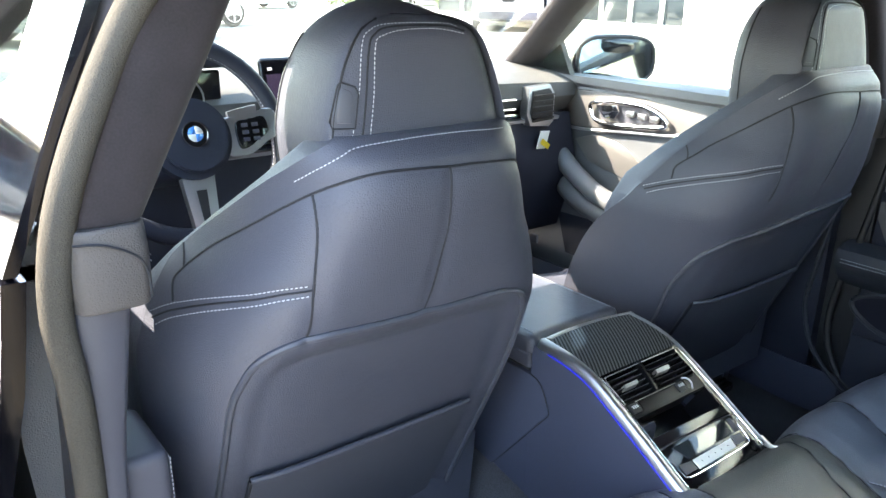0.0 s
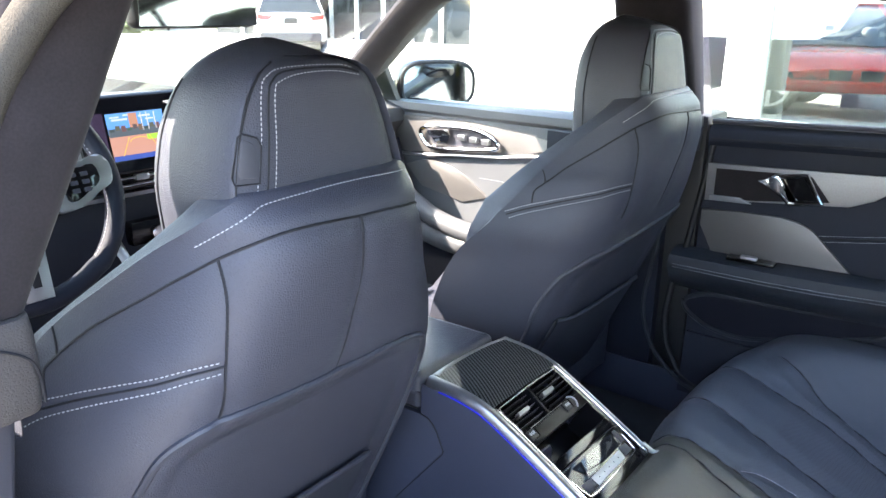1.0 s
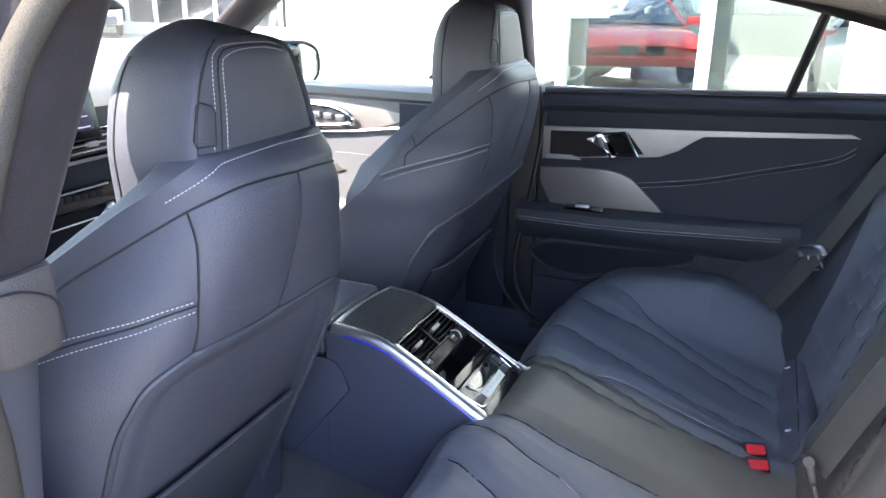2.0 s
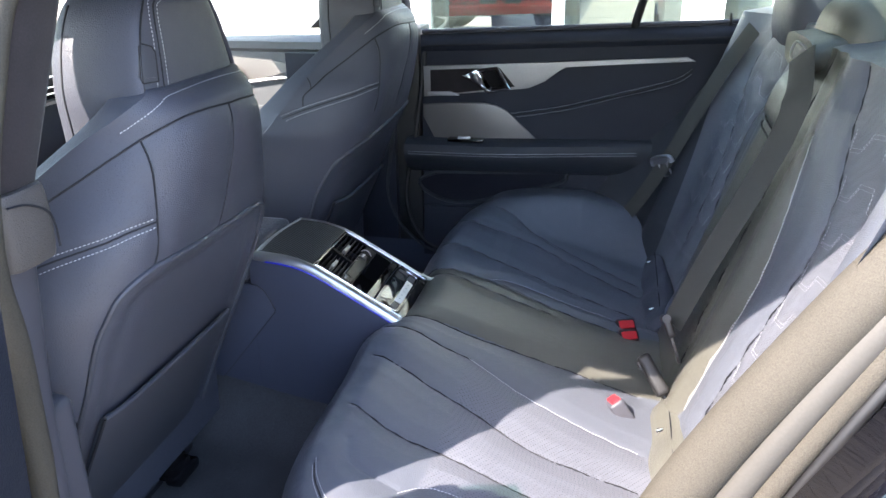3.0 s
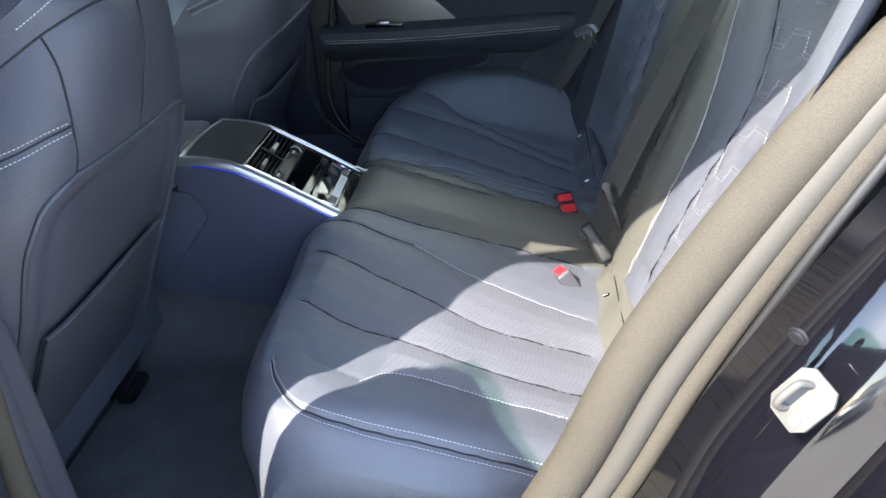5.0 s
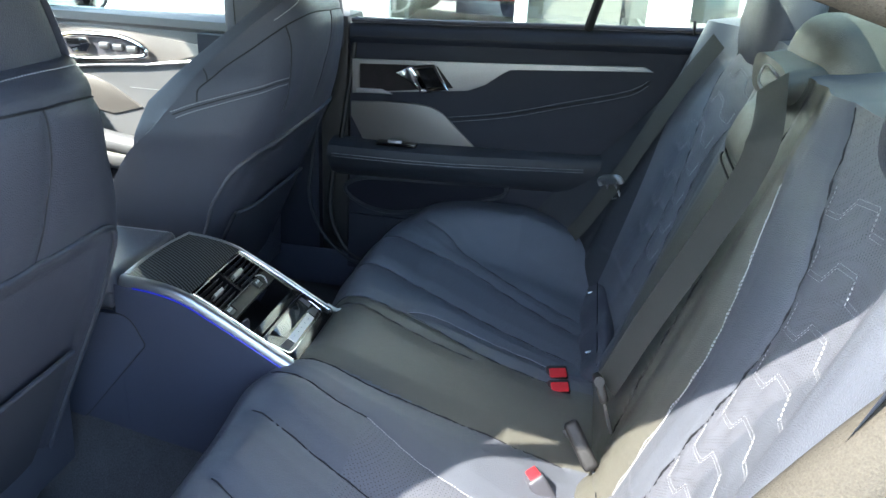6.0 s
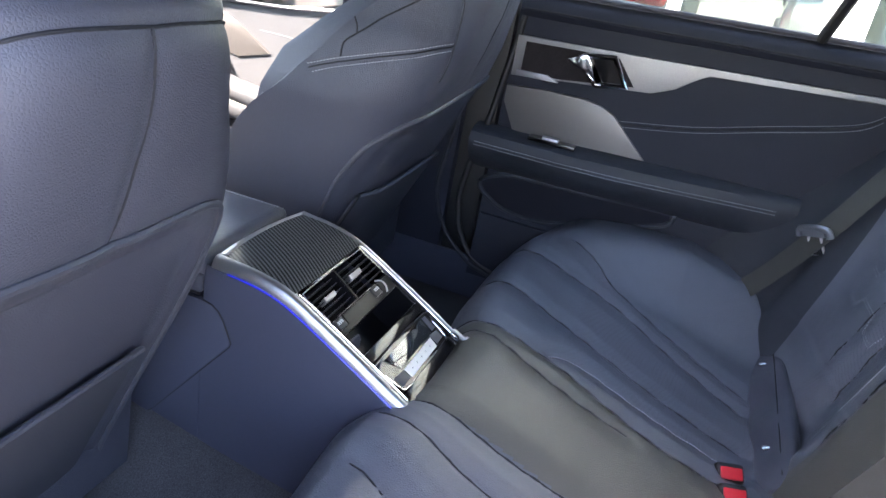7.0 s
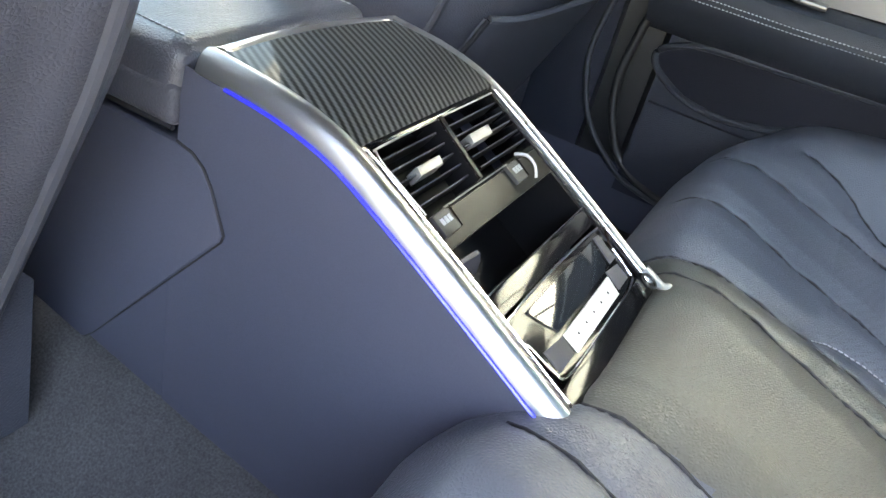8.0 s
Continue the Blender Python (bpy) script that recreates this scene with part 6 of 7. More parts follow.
for s in (-1, 1):
    sp = part("spoke", slab([(p.x, p.y) for p in smooth_line([(s * 0.060, 0.028, 0), (s * 0.10, 0.030, 0), (s * 0.150, 0.044, 0), (s * 0.168, 0.030, 0), (s * 0.168, -0.004, 0), (s * 0.14, -0.018, 0), (s * 0.105, -0.038, 0), (s * 0.060, -0.034, 0)], 4, True)], lambda a, b: Vector((a, b, 0.022)), (0, 0, -0.02), bevel=0.004), SATIN, wheel, "satin metal spoke with keys")
    part("key_pad", slab([(p.x, p.y) for p in smooth_line([(s * 0.084, 0.020, 0), (s * 0.11, 0.024, 0), (s * 0.138, 0.028, 0), (s * 0.143, 0.0, 0), (s * 0.118, -0.016, 0), (s * 0.098, -0.027, 0), (s * 0.084, -0.022, 0)], 4, True)], lambda a, b: Vector((a, b, 0.028)), (0, 0, -0.008), bevel=0.002), GLOSS, sp)
    for j in range(3):
        for i in range(2):
            part("key", box((0.012, 0.007, 0.003), (s * (0.098 + 0.02 * i), 0.014 - 0.013 * j, 0.0295), 0.001), TRIM_GREY, sp)
    part("paddle", slab([(s * 0.09, 0.05), (s * 0.15, 0.06), (s * 0.15, 0.03), (s * 0.09, 0.03)], lambda a, b: Vector((a, b, -0.02)), (0, 0, -0.006), bevel=0.002), SATIN, wheel)
low = part("lower_spoke", slab([(-0.03, -0.066), (0.03, -0.066), (0.022, -0.165), (-0.022, -0.165)], lambda a, b: Vector((a, b, 0.018)), (0, 0, -0.018), bevel=0.003), SATIN, wheel, "satin metal lower spoke")
part("spoke_slot", slab([(-0.009, -0.09), (0.009, -0.09), (0.006, -0.145), (-0.006, -0.145)], lambda a, b: Vector((a, b, 0.0205)), (0, 0, -0.006)), BLACK, low)
part("column", box((0.13, 0.11, 0.20), (0, 0, -0.14), 0.03, 3), PLASTIC, wheel)


# ---- glass, far pillars, mirrors ----
def side_pane(name, pts, label, pane=GLASS):
    bm = bmesh.new()
    bm.faces.new([bm.verts.new(p) for p in pts])
    ob = part(name, bm, pane, smooth=False)
    ob.modifiers.new("thick", "SOLIDIFY").thickness = 0.004
    ob.visible_shadow = pane is REAR_GLASS
    return tagged(ob, label, "window", kind="structure")


side_pane("window_1", [(0.735, 2.66, 1.0), (0.735, 2.09, 1.02), (0.605, 2.05, 1.235), (0.60, 2.45, 1.29), (0.60, 2.66, 1.29)], "closed clear rear side window")
side_pane("window_2", [(0.735, 2.09, 1.02), (0.735, 1.80, 1.03), (0.62, 1.75, 1.14), (0.605, 2.05, 1.235)], "small fixed rear quarter window")
for s in (1, -1):
    side_pane("window_3" if s > 0 else "window_4", [(s * 0.81, 3.75, 0.94), (s * 0.80, 2.78, 0.965), (s * 0.62, 2.74, 1.29), (s * 0.59, 3.1, 1.28), (s * 0.60, 3.35, 1.25)], "closed clear front side window")
side_pane("window_5", [(-0.78, 4.05, 0.96), (0.78, 4.05, 0.96), (0.58, 3.30, 1.29), (-0.58, 3.30, 1.29)], "raked clear windscreen")
# unseen pane; its tint is set to cut skylight on the rear headrests
side_pane("window_rear", [(-0.62, 1.12, 1.01), (0.62, 1.12, 1.01), (0.60, 1.88, 1.21), (0, 1.88, 1.245), (-0.60, 1.88, 1.21)], "sloping tinted rear window", REAR_GLASS)
tagged(part("window_divider", tube([(0.728, 2.098, 1.012), (0.665, 2.07, 1.13), (0.60, 2.045, 1.24)], 0.011, 8), BLACK), "black divider bar of the rear side window", "window bar", kind="structure")
for s in (-1, 1):
    line = smooth_line([(s * 0.82, 3.90, 0.90), (s * 0.745, 3.66, 1.06), (s * 0.672, 3.47, 1.18), (s * 0.605, 3.30, 1.265), (s * 0.585, 3.1, 1.295)], 8)
    ap = tagged(part("pillar_trim", tube(line, 0.066, 16, flat=0.5), SUEDE), "suede-covered A pillar trim", "pillar", kind="structure")
    tagged(part("mirror_triangle", slab([(3.86, 0.93), (3.60, 0.945), (3.64, 1.05)], lambda y, z: Vector((s * (0.80 - 0.15 * (z - 0.93)), y, z)), (s * 0.02, 0, 0), bevel=0.003), BLACK), "black mirror triangle with speaker grille", "trim", kind="structure")
    # edge rail of the roof above the doors, and rear pillar
    rail = [tuple(roof_edge(s, y) + Vector((s * 0.012, 0, 0.012))) for y in span(1.3, 3.3, 20)]
    tagged(part("roof_rail", tube(rail, 0.028, 10), SUEDE), "suede roof rail above the door", "headliner", kind="structure")
    tagged(part("rear_pillar", loft([[(s * 0.72, y + 0.0, z), (s * 0.60, y - 0.05, z), (s * 0.60, y - 0.65, z), (s * 0.80, y - 0.65, z), (s * 0.80, y - 0.03, z)] for y, z in ((1.84, 0.95), (1.80, 1.03), (1.72, 1.12), (1.68, 1.16))]), SUEDE), "dark rear pillar trim", "pillar", kind="structure")
tagged(part("header_trim", tube(smooth_line([(-0.6, 3.29, 1.28), (-0.3, 3.33, 1.325), (0, 3.34, 1.34), (0.3, 3.33, 1.325), (0.6, 3.29, 1.28)], 6), 0.025, 8), SUEDE), "suede windscreen header trim", "headliner", kind="structure")
tagged(part("airbag_mark", box((0.004, 0.03, 0.013), (0.642, 3.47, 1.178), 0.003, turn=Euler((0.6, -0.5, 0)).to_matrix()), TRIM_GREY), "small moulded mark on the pillar trim", "trim", kind="structure")
rvm = thing("rear_view_mirror", "dark rear-view mirror under the windscreen header", "mirror")
part("housing", box((0.255, 0.035, 0.068), (-0.10, 3.31, 1.212), 0.016, 3), BLACK, rvm)
part("mirror_glass", box((0.24, 0.002, 0.056), (-0.10, 3.291, 1.210), 0.0), MIRROR, rvm, "", False)
part("stem", join(box((0.07, 0.06, 0.07), (-0.07, 3.38, 1.26), 0.015), box((0.03, 0.03, 0.04), (-0.08, 3.34, 1.235), 0.008)), BLACK, rvm)
for s in (1, -1):
    wm = thing("wing_mirror", "black wing mirror seen through the side window", "mirror", "wing mirrors")
    part("housing", head_ball(0.125, 0.055, 0.076, 0, 0.048, 0, 0.5, 0.7), PAINT, wm)
    oval = [(0.115 * math.copysign(abs(math.cos(t)) ** 0.6, math.cos(t)), 0.065 * math.copysign(abs(math.sin(t)) ** 0.65, math.sin(t))) for t in span(0, 2 * math.pi, 36)[:-1]]
    part("mirror_glass", slab(oval, lambda a, b: Vector((a, -0.010, b)), (0, 0.012, 0)), MIRROR, wm, "", False)
    part("mirror_rim", tube([(a * 1.03, -0.006, b * 1.05) for a, b in oval], 0.007, 8, closed=True), BLACK, wm, "black rim of the mirror glass")
    part("arm", box((0.16, 0.05, 0.03), (-s * 0.10, 0.05, -0.055), 0.012), PAINT, wm)
    wm.matrix_basis = pose(s * 0.965, 3.58, 0.99, 0, 0, -31 * s)
# bonnet ahead of the windscreen
tagged(part("bonnet", sheet(lambda x, y: (x, y, 0.955 - 0.10 * ((y - 4.0) / 1.4) ** 2 - 0.06 * x * x), span(-0.85, 0.85, 14), span(4.0, 5.4, 14), (0, 0, -0.02)), PAINT), "black painted car bonnet", "car body", kind="structure")
for s in (-1, 1):
    tagged(part("front_wing", sheet(lambda y, z: (s * (0.95 - 0.1 * max(0, z - 0.75)), y, z), span(3.80, 5.5, 10), span(0.3, 0.9, 8), (-s * 0.02, 0, 0)), PAINT), "black painted front wing", "car body", kind="structure")

# plain body panels that close the car behind and on its far side
tagged(part("rear_quarter", sheet(lambda u, v: (0.975 - 0.05 * (v - 0.3) ** 2, u, 0.25 + v * 0.72), span(0.35, 1.75, 12), span(0, 1, 12), (-0.02, 0, 0)), PAINT), "black painted rear quarter panel", "car body", kind="structure")
tagged(part("door_skin", sheet(lambda u, v: (0.955 - 0.05 * (v - 0.45) ** 2, u, 0.22 + v * 0.76), span(1.755, 2.745, 12), span(0, 1, 12), (-0.02, 0, 0)), PAINT), "black painted outer skin of the closed rear door", "car body", kind="structure")
tagged(part("boot_lid", sheet(lambda x, y: (x, y, 0.985 - 0.04 * x * x - 0.06 * ((1.12 - y) / 0.8) ** 2), span(-0.93, 0.93, 14), span(0.32, 1.12, 10), (0, 0, -0.02)), PAINT), "black painted boot lid", "car body", kind="structure")
tagged(part("tail_panel", sheet(lambda x, z: (x, 0.30 + 0.10 * (x / 0.93) ** 4 - 0.03 * math.sin((z - 0.3) * 4), z), span(-0.93, 0.93, 14), span(0.28, 0.90, 8), (0, 0.02, 0)), PAINT), "black painted tail panel", "car body", kind="structure")
tagged(part("nose_panel", sheet(lambda x, z: (x, 5.48 - 0.16 * (x / 0.93) ** 4 + 0.04 * math.sin((z - 0.2) * 4), z), span(-0.93, 0.93, 14), span(0.22, 0.84, 8), (0, -0.02, 0)), PAINT), "black painted nose panel", "car body", kind="structure")

# ---- latch on the left jamb ----
latch = thing("door_striker", "pale metal door striker bolted to the jamb", "door latch")
latch.matrix_basis = Matrix.Translation((-0.880, 1.955, 0.785)) @ Vector((-0.50, 0.70, 0.50)).to_track_quat("Z", "Y").to_matrix().to_4x4() @ Matrix.Rotation(radians(-20), 4, "Z") @ Matrix.Scale(0.66, 4)
oct_ = [(0.020, 0.036), (0.030, 0.022), (0.030, -0.022), (0.020, -0.036), (-0.016, -0.036), (-0.028, -0.024), (-0.028, 0.024), (-0.016, 0.036)]
ZINC = material("zinc_plate", (0.11, 0.108, 0.104), 0.5, 0.3)
plate = part("plate", slab(oct_, lambda a, b: Vector((a, b, 0.0)), (0, 0, -0.005), bevel=0.0015), ZINC, latch)
part("loop", tube(smooth_line([(-0.004, 0.020, -0.002), (-0.006, 0.020, 0.018), (-0.006, 0.012, 0.027), (-0.006, -0.012, 0.027), (-0.006, -0.020, 0.018), (-0.004, -0.020, -0.002)], 6), 0.0045, 10), ZINC, latch)
for z in (0.022, -0.022):
    part("bolt", shift(disc(0.007, 0.004, 12, 0.001), pose(0.014, z, 0.002)), SATIN, latch)
for p in ((-0.868, 1.962, 0.835),):
    tagged(part("jamb_plug", shift(disc(0.008, 0.006, 16, 0.002), pose(*p, 70, 0, 40)), BLACK), "round black plug in the door jamb", "plug")


# ---- cars in the car park ----
def wheel_set(root, y, w, r):
    for s in (-1, 1):
        wh = part("wheel", shift(tube([(r * 0.82 * math.cos(t), r * 0.82 * math.sin(t), 0) for t in span(0, 2 * math.pi, 28)[:-1]], r * 0.2, 8, closed=True), pose(s * (w - 0.10), y, r, 0, 90, 0)), TYRE, root)
        spokes = [shift(disc(r * 0.16, 0.05, 16), pose(0, 0, 0))]
        for k in range(5):
            spokes.append(shift(box((r * 0.62, r * 0.14, 0.03), (r * 0.36, 0, 0), 0.006), pose(0, 0, 0, 0, 0, 72 * k)))
        spokes.append(tube([(r * 0.66 * math.cos(t), r * 0.66 * math.sin(t), 0) for t in span(0, 2 * math.pi, 28)[:-1]], r * 0.05, 6, closed=True))
        part("rim", shift(join(*spokes), pose(s * (w - 0.02), y, r, 0, 90, 0)), SATIN, wh)
        part("brake_shadow", shift(disc(r * 0.62, 0.02, 24), pose(s * (w - 0.07), y, r, 0, 90, 0)), BLACK, wh)


own_wheels = thing("wheel_set", "black tyres and bright rims under the open car", "car wheels")
wheel_set(own_wheels, 1.30, 0.93, 0.34)
wheel_set(own_wheels, 4.62, 0.93, 0.34)


def parked_car(label, paint, m, height=1.68, length=4.7, width=0.94, boot=True):
    """A car with body, glasshouse, roof, lamps and wheels; its front looks along +y."""
    root = thing("parked_car", label, "car", "parked cars")
    k = height / 1.68
    h = length / 2
    st = [(-h, 0.80, 0.42, 0.78 * k), (-h + 0.06, 0.93, 0.32, 0.98 * k), (-h + 0.5, 0.985, 0.25, 1.02 * k), (-0.9, 1.0, 0.22, 1.02 * k), (0.4, 1.0, 0.22, 1.0 * k), (1.0, 0.99, 0.22, 0.98 * k), (1.6, 0.97, 0.25, 0.93 * k), (h - 0.15, 0.90, 0.30, 0.84 * k), (h, 0.74, 0.42, 0.70 * k)]
    rings = []
    for y, w, zb, zt in st:
        w *= width
        half = [(0.0, zb), (w * 0.92, zb), (w * 0.99, zb + 0.12), (w, (zb + zt) / 2), (w * 0.97, zt - 0.12), (w * 0.86, zt - 0.015), (w * 0.5, zt + 0.012), (0, zt + 0.02)]
        rings.append([(x, y, z) for x, z in half] + [(-x, y, z) for x, z in half[-2:0:-1]])
    part("body", loft(rings), paint, root)
    gs = [(-h + 0.12, 0.72, 0.98 * k, 1.02 * k), (-h + 0.45, 0.70, 0.98 * k, height - 0.10), (-h + 0.9, 0.72, 0.98 * k, height - 0.03), (-0.3, 0.74, 0.98 * k, height - 0.02), (0.45, 0.72, 0.97 * k, height - 0.07), (1.30, 0.70, 0.95 * k, 0.99 * k)]
    if not boot:
        gs[0] = (-h + 0.55, 0.72, 0.98 * k, 1.0 * k)
        gs[1] = (-h + 1.25, 0.70, 0.98 * k, height - 0.08)
        gs[2] = (-h + 1.6, 0.72, 0.98 * k, height - 0.03)
    glass_rings, roof = [], []
    for y, w, zb, zt in gs:
        wb, wt = w * width * 1.2, w * width * (1.2 - 0.34 * (zt - zb) / (height - 0.98 * k))
        glass_rings.append([(wb, y, zb), (wt, y, zt), (0, y, zt + 0.015), (-wt, y, zt), (-wb, y, zb)])
    part("glasshouse", loft(glass_rings), DARK_GLASS, root, "dark tinted windows")
    top = [(y, w * width * (1.2 - 0.34 * (zt - zb) / (height - 0.98 * k)), zt) for y, w, zb, zt in gs[1:5]]
    part("roof", loft([[(w + 0.02, y, z - 0.03), (w + 0.005, y, z + 0.018), (0, y, z + 0.045), (-w - 0.005, y, z + 0.018), (-w - 0.02, y, z - 0.03)] for y, w, z in top]), paint, root)
    for s in (-1, 1):
        for (y0, z0), (y1, z1) in (((gs[0][0], gs[0][2]), (gs[1][0], gs[1][3])), ((-0.55, 0.98 * k), (-0.6, height - 0.04)), ((1.30, 0.97 * k), (0.45, height - 0.08))):
            a, b = s * 0.72 * width * 1.2, s * 0.72 * width * 0.88
            part("pillar", tube([(a, y0, z0), (b, y1, z1)], 0.045, 6, flat=0.5), paint, root)
        part("tail_lamp", slab([(s * 0.46, 0.90 * k), (s * 0.84, 0.95 * k), (s * 0.88, 0.84 * k), (s * 0.60, 0.81 * k)], lambda x, z: Vector((x * width, -h - 0.02 + 0.06 * (abs(x) / 0.86) ** 4, z)), (0, 0.10, 0)), TAIL, root, "red tail lamp")
        part("head_lamp", slab([(s * 0.48, 0.72 * k), (s * 0.84, 0.76 * k), (s * 0.84, 0.68 * k), (s * 0.5, 0.66 * k)], lambda x, z: Vector((x * width, h + 0.0 - 0.16 * (abs(x) / 0.84) ** 4, z)), (0, -0.05, 0)), CHROME, root, "clear head lamp")
        part("wing_mirror", box((0.18, 0.10, 0.12), (s * (width + 0.08), 0.95, 1.03 * k), 0.03), paint, root)
        part("grille", slab([(s * 0.04, 0.70 * k), (s * 0.30, 0.70 * k), (s * 0.27, 0.45), (s * 0.06, 0.45)], lambda x, z: Vector((x, h + 0.012, z)), (0, -0.04, 0), bevel=0.01), BLACK, root)
    part("rear_window", slab([(-0.62, 1.05 * k), (0.62, 1.05 * k), (0.52, height - 0.16), (-0.52, height - 0.16)], lambda x, z: Vector((x * width, gs[0][0] - 0.03 + 0.33 * (z - 1.0 * k) / (height - 1.0 * k) * (1 if boot else 2), z)), (0, 0.03, 0)), DARK_GLASS, root)
    part("bumper", box((1.60 * width, 0.10, 0.20), (0, -h + 0.02, 0.42), 0.03), TRIM_GREY, root, "grey lower bumper")
    part("number_plate", box((0.32, 0.02, 0.14), (0, -h - 0.015, 0.80 * k), 0.004), BLACK, root, "dark blank number plate")
    wheel_set(root, -1.40, width, 0.35)
    wheel_set(root, 1.45, width, 0.35)
    root.matrix_basis = m
    return root


parked_car("white SUV parked with red tail lamps", WHITE_PAINT, pose(14.4, 18.8, 0, 0, 0, -42), 1.70)
parked_car("white SUV parked nose out", WHITE_PAINT, pose(5.9, 22.2, 0, 0, 0, -80), 1.70)
parked_car("white crossover parked nose out", WHITE_PAINT, pose(3.3, 18.4, 0, 0, 0, -78), 1.62)
parked_car("white saloon parked far off", WHITE_PAINT, pose(13.5, 33.5, 0, 0, 0, -70), 1.46, boot=False)
parked_car("silver saloon parked far off", SILVER_PAINT, pose(20.5, 34.5, 0, 0, 0, -40), 1.46, boot=False)
parked_car("white saloon parked beside the kerb", WHITE_PAINT, pose(24.5, 36.0, 0, 0, 0, -40), 1.46, boot=False)
parked_car("silver saloon reflected in the showroom glass", SILVER_PAINT, pose(-9.0, 4.8, 0, 0, 0, -95), 1.46, boot=False)
parked_car("white saloon reflected in the showroom glass", WHITE_PAINT, pose(-9.3, 1.6, 0, 0, 0, -92), 1.46, boot=False)
parked_car("silver SUV reflected in the showroom glass", SILVER_PAINT, pose(-9.0, -1.8, 0, 0, 0, -88), 1.66)
red = parked_car("red sports saloon inside the showroom", RED_PAINT, pose(11.2, 4.55, 0.02, 0, 0, 112), 1.36, boot=False)
parked_car("pale blue car inside the showroom", SILVER_PAINT, pose(7.6, -0.6, 0.02, 0, 0, 178), 1.6)

# ---- showroom ----
tagged(part("wall_showroom", join(box((0.30, 1.92, 5.2), (5.16, 5.19, 2.6)), box((0.30, 24, 1.8), (5.16, -8.1, 4.3)), box((9.6, 0.3, 5.2), (10.1, 6.3, 2.6))), STUCCO), "white rendered showroom wall", "wall", kind="structure")
for y, w in ((3.79, 0.27), (2.615, 0.09), (1.53, 0.30), (0.2, 0.10), (-1.6, 0.30)):
    tagged(part("window_post", box((0.14, w, 3.4), (5.0, y, 1.7), 0.006), FRAME_WHITE), "white showroom window post", "window post", kind="structure")
    tagged(part("window_reveal", box((0.16, 0.12, 3.4), (5.16, y - w / 2 - 0.05, 1.7), 0.004), CREAM), "pale inner reveal of the showroom window", "window post", kind="structure")
tagged(part("window_sill", join(box((0.20, 16, 0.14), (5.02, -4.0, 0.07), 0.01)), FRAME_WHITE), "white low kerb below the showroom glass", "window sill", kind="structure")
for i, (y0, y1) in enumerate(((3.925, 4.225), (2.66, 3.65), (1.68, 2.57), (0.25, 1.38), (-1.45, 0.15), (-6.0, -1.75))):
    pn = tagged(part("window_%d" % (6 + i), box((0.012, y1 - y0, 3.26), (5.02, (y0 + y1) / 2, 1.77)), SHOP_GLASS, smooth=False), "large clear showroom pane reflecting parked cars", "window", kind="structure")
    pn.visible_shadow = False
tagged(part("floor_showroom", box((12, 22, 0.04), (11.1, -4.9, 0.0)), SHOP_FLOOR), "pale tiled showroom floor", "floor", kind="structure")
tagged(part("wall_inside", box((0.2, 22, 4.5), (16.5, -4.9, 2.25)), material("grey_inner_wall", (0.28, 0.29, 0.28), 0.8, stain=0.2, stain_scale=0.6)), "grey back wall of the showroom", "wall", kind="structure")
# glazed wing further on
tagged(part("wall_wing", join(box((0.3, 15, 1.2), (15.2, 15.5, 5.2)), box((0.3, 15, 0.3), (15.2, 15.5, 0.15))), STUCCO), "white wing of the showroom", "wall", kind="structure")
wing = tagged(part("window_wing", box((0.02, 15, 4.4), (15.2, 15.5, 2.4)), DARK_GLASS, smooth=False), "dark glazed front of the showroom wing", "window", kind="structure")
post = part("mullion", box((0.10, 0.07, 4.4), (15.13, 8.4, 2.4)), FRAME_WHITE)
tagged(post, "white mullion of the glazed wing", "window post", kind="structure")
for k in range(1, 15):
    copy_thing(post, pose(0, k * 0.95, 0))

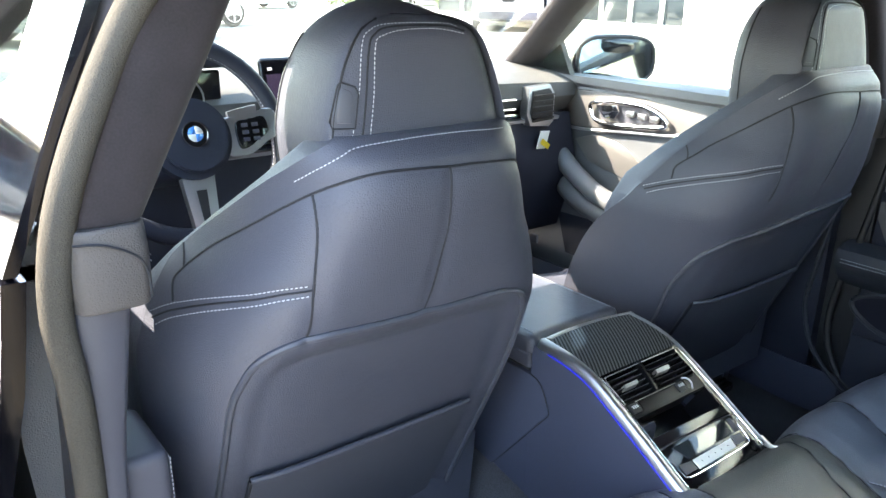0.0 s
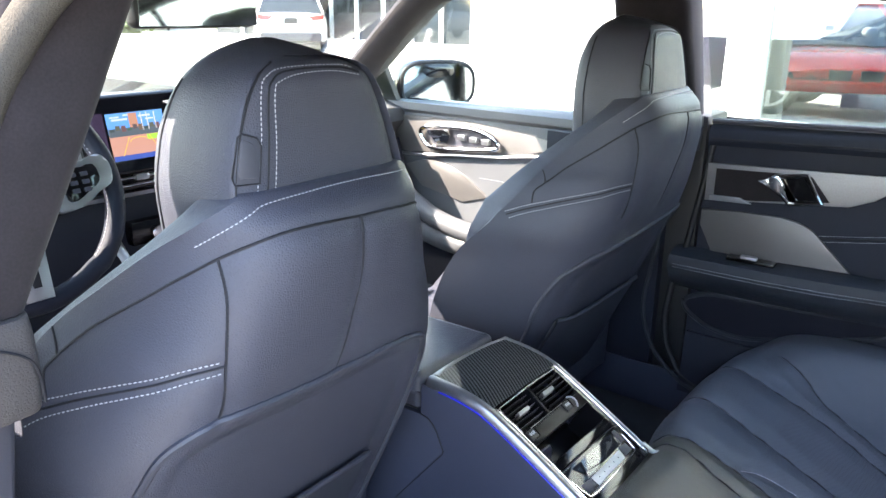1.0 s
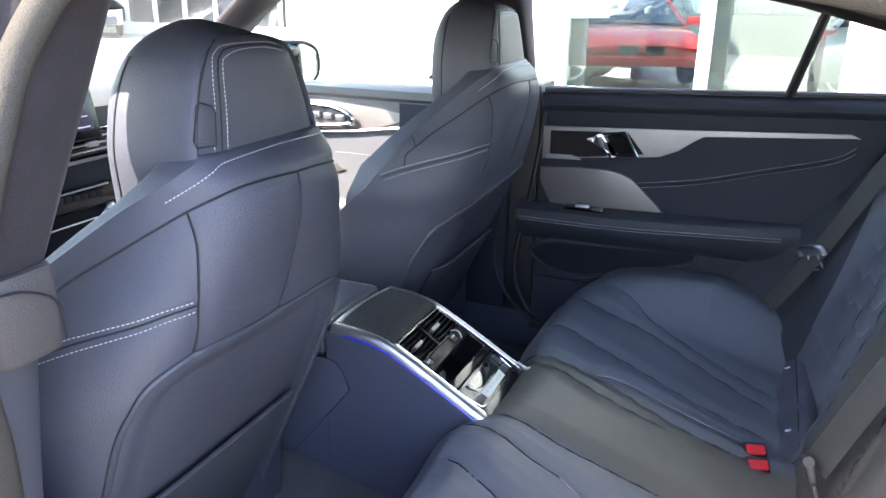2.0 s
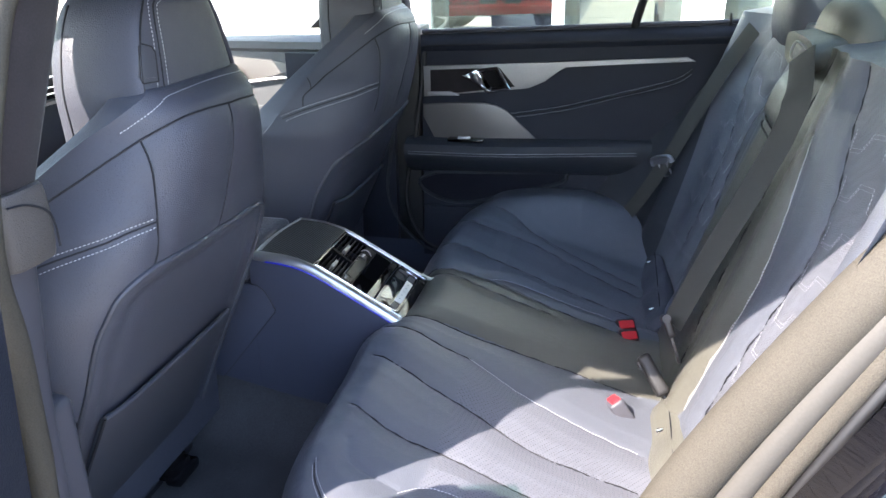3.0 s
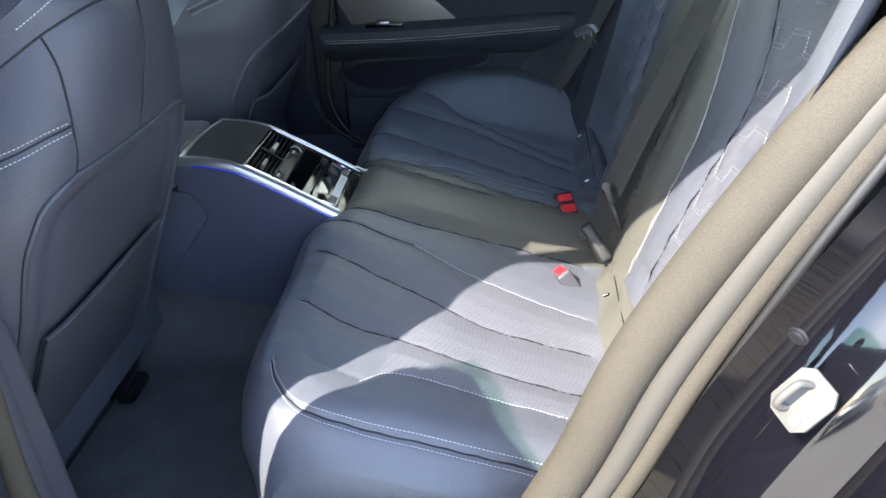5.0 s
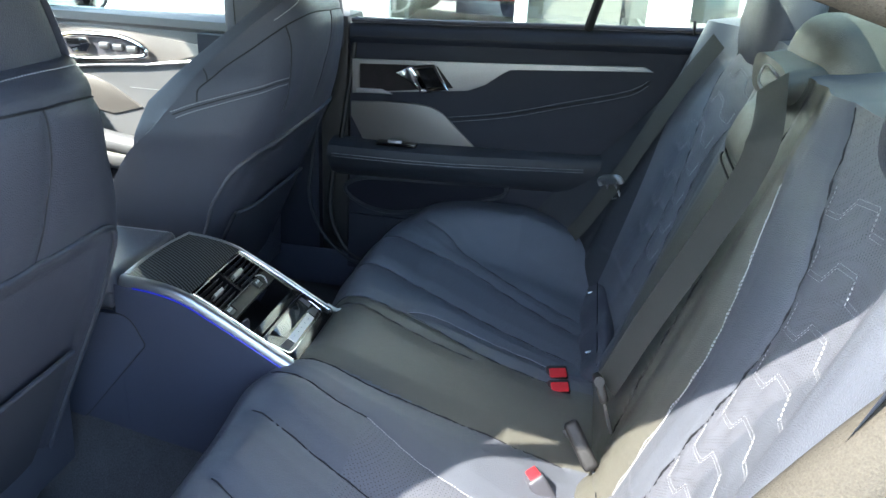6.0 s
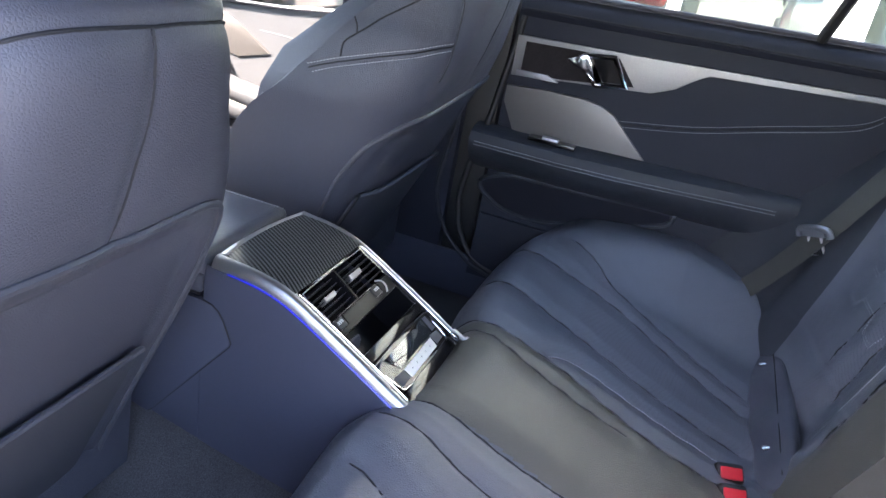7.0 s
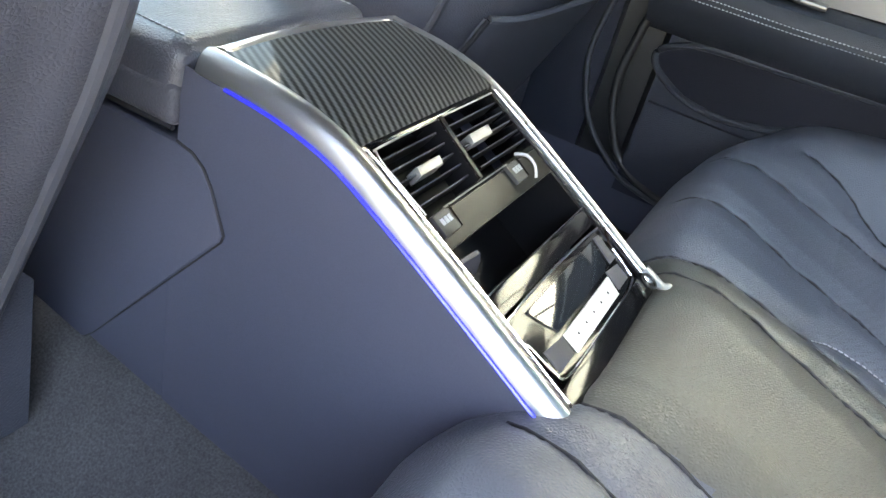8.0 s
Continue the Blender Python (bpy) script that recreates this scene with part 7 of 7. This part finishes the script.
# ---- planting and lamps ----
def leafy(name, label, place, height, spread, n, seed, trunk=True, mat=LEAF):
    rng = random.Random(seed)
    root = thing(name, label, "tree" if trunk else "shrub")
    base = 0.35 if trunk else 0.05
    if trunk:
        tk = part("trunk", tube([(0, 0, 0), (0.06, 0.03, height * 0.3), (0.0, 0.08, height * 0.6), (0.1, 0.05, height * 0.85)], [0.16, 0.12, 0.08, 0.03], 8), BARK, root)
        for k in range(6):
            a, z = k * 1.1 + rng.random(), height * (0.35 + 0.08 * k)
            part("limb", tube([(0.03, 0.05, z), (math.cos(a) * spread * 0.4, math.sin(a) * spread * 0.4, z + 0.7), (math.cos(a) * spread * 0.7, math.sin(a) * spread * 0.7, z + 1.0)], [0.06, 0.04, 0.015], 6), BARK, root)
    clumps = []
    for k in range(26 if trunk else 12):
        a, r, z = rng.random() * 6.28, spread * rng.random() ** 0.6, rng.random()
        wide = math.sin(math.pi * (0.15 + 0.8 * z))
        clumps.append((math.cos(a) * r * wide, math.sin(a) * r * wide, height * (base + (1 - base) * z), spread * (0.22 + 0.2 * rng.random())))
    verts, faces = [], []
    for i in range(n):
        cx, cy, cz, cr = rng.choice(clumps)
        d = Vector((rng.gauss(0, 1), rng.gauss(0, 1), rng.gauss(0, 0.8))).normalized() * cr * rng.random() ** 0.4
        c = Vector((cx, cy, cz)) + d
        u = Vector((rng.gauss(0, 1), rng.gauss(0, 1), rng.gauss(0, 1))).normalized()
        w = u.orthogonal().normalized()
        s = 0.07 + 0.07 * rng.random()
        b = len(verts)
        verts += [c - u * s, c + w * s * 0.45, c + u * s, c - w * s * 0.45]
        faces.append((b, b + 1, b + 2, b + 3))
    me = bpy.data.meshes.new("crown")
    me.from_pydata([tuple(v) for v in verts], [], faces)
    me.materials.append(mat)
    ob = new("crown", me)
    ob.parent = root
    root.location = place
    return root


LEAF_PALE = material("leaf_pale", (0.13, 0.17, 0.03), 0.6, grain=0.3, grain_scale=4, stain=0.4, stain_scale=0.8)
for k, (x, y, h, sp) in enumerate(((8, 44, 8, 2.6), (14, 46, 7, 2.6), (19, 42, 9, 3.0), (26, 44, 7.5, 2.8), (30, 38, 8, 3.0), (2, 46, 8, 3.0), (-4, 44, 9, 3.2), (-10, 30, 8, 3.0))):
    leafy("tree", "leafy green tree at the far edge of the car park", (x, y, 0), h, sp, 5200, k, True, LEAF if k % 2 else LEAF_PALE)
for k, (x, y) in enumerate(((5, 31), (9.5, 32), (17, 31), (22, 30.5), (26, 29), (0, 31))):
    leafy("shrub", "low sunlit shrub in a planting strip", (x, y, 0), 1.1, 1.3, 1500, 40 + k, False, LEAF_PALE)
tagged(part("hedge_strip", sheet(lambda x, y: (x, y, 0.35 + 0.12 * noise.noise((x * 0.7, y * 0.7, 0))), span(-30, 60, 60), span(50, 54, 4), (0, 0, -0.6)), LEAF), "clipped green verge beyond the car park", "hedge", kind="stuff")
pole = tagged(part("lamp_post", join(tube([(0, 0, 0), (0, 0, 7)], 0.09, 10), box((0.3, 0.3, 0.5), (0, 0, 0.25), 0.03)), FRAME_WHITE), "tall white lamp post", "lamp post", "lamp posts")
pole.location = (17.6, 21.5, 0)
for p in ((20.5, 22.5), (11.0, 38.0), (24, 33)):
    copy_thing(pole, pose(*p, 0))
for k in range(7):
    tagged(part("bay_line", box((0.10, 4.8, 0.006), (0, 0, 0.004)), FRAME_WHITE), "painted white parking bay line", "road marking", kind="structure").matrix_basis = pose(1.5 + 2.7 * k, 24.5 - 0.6 * k, 0, 0, 0, -12)
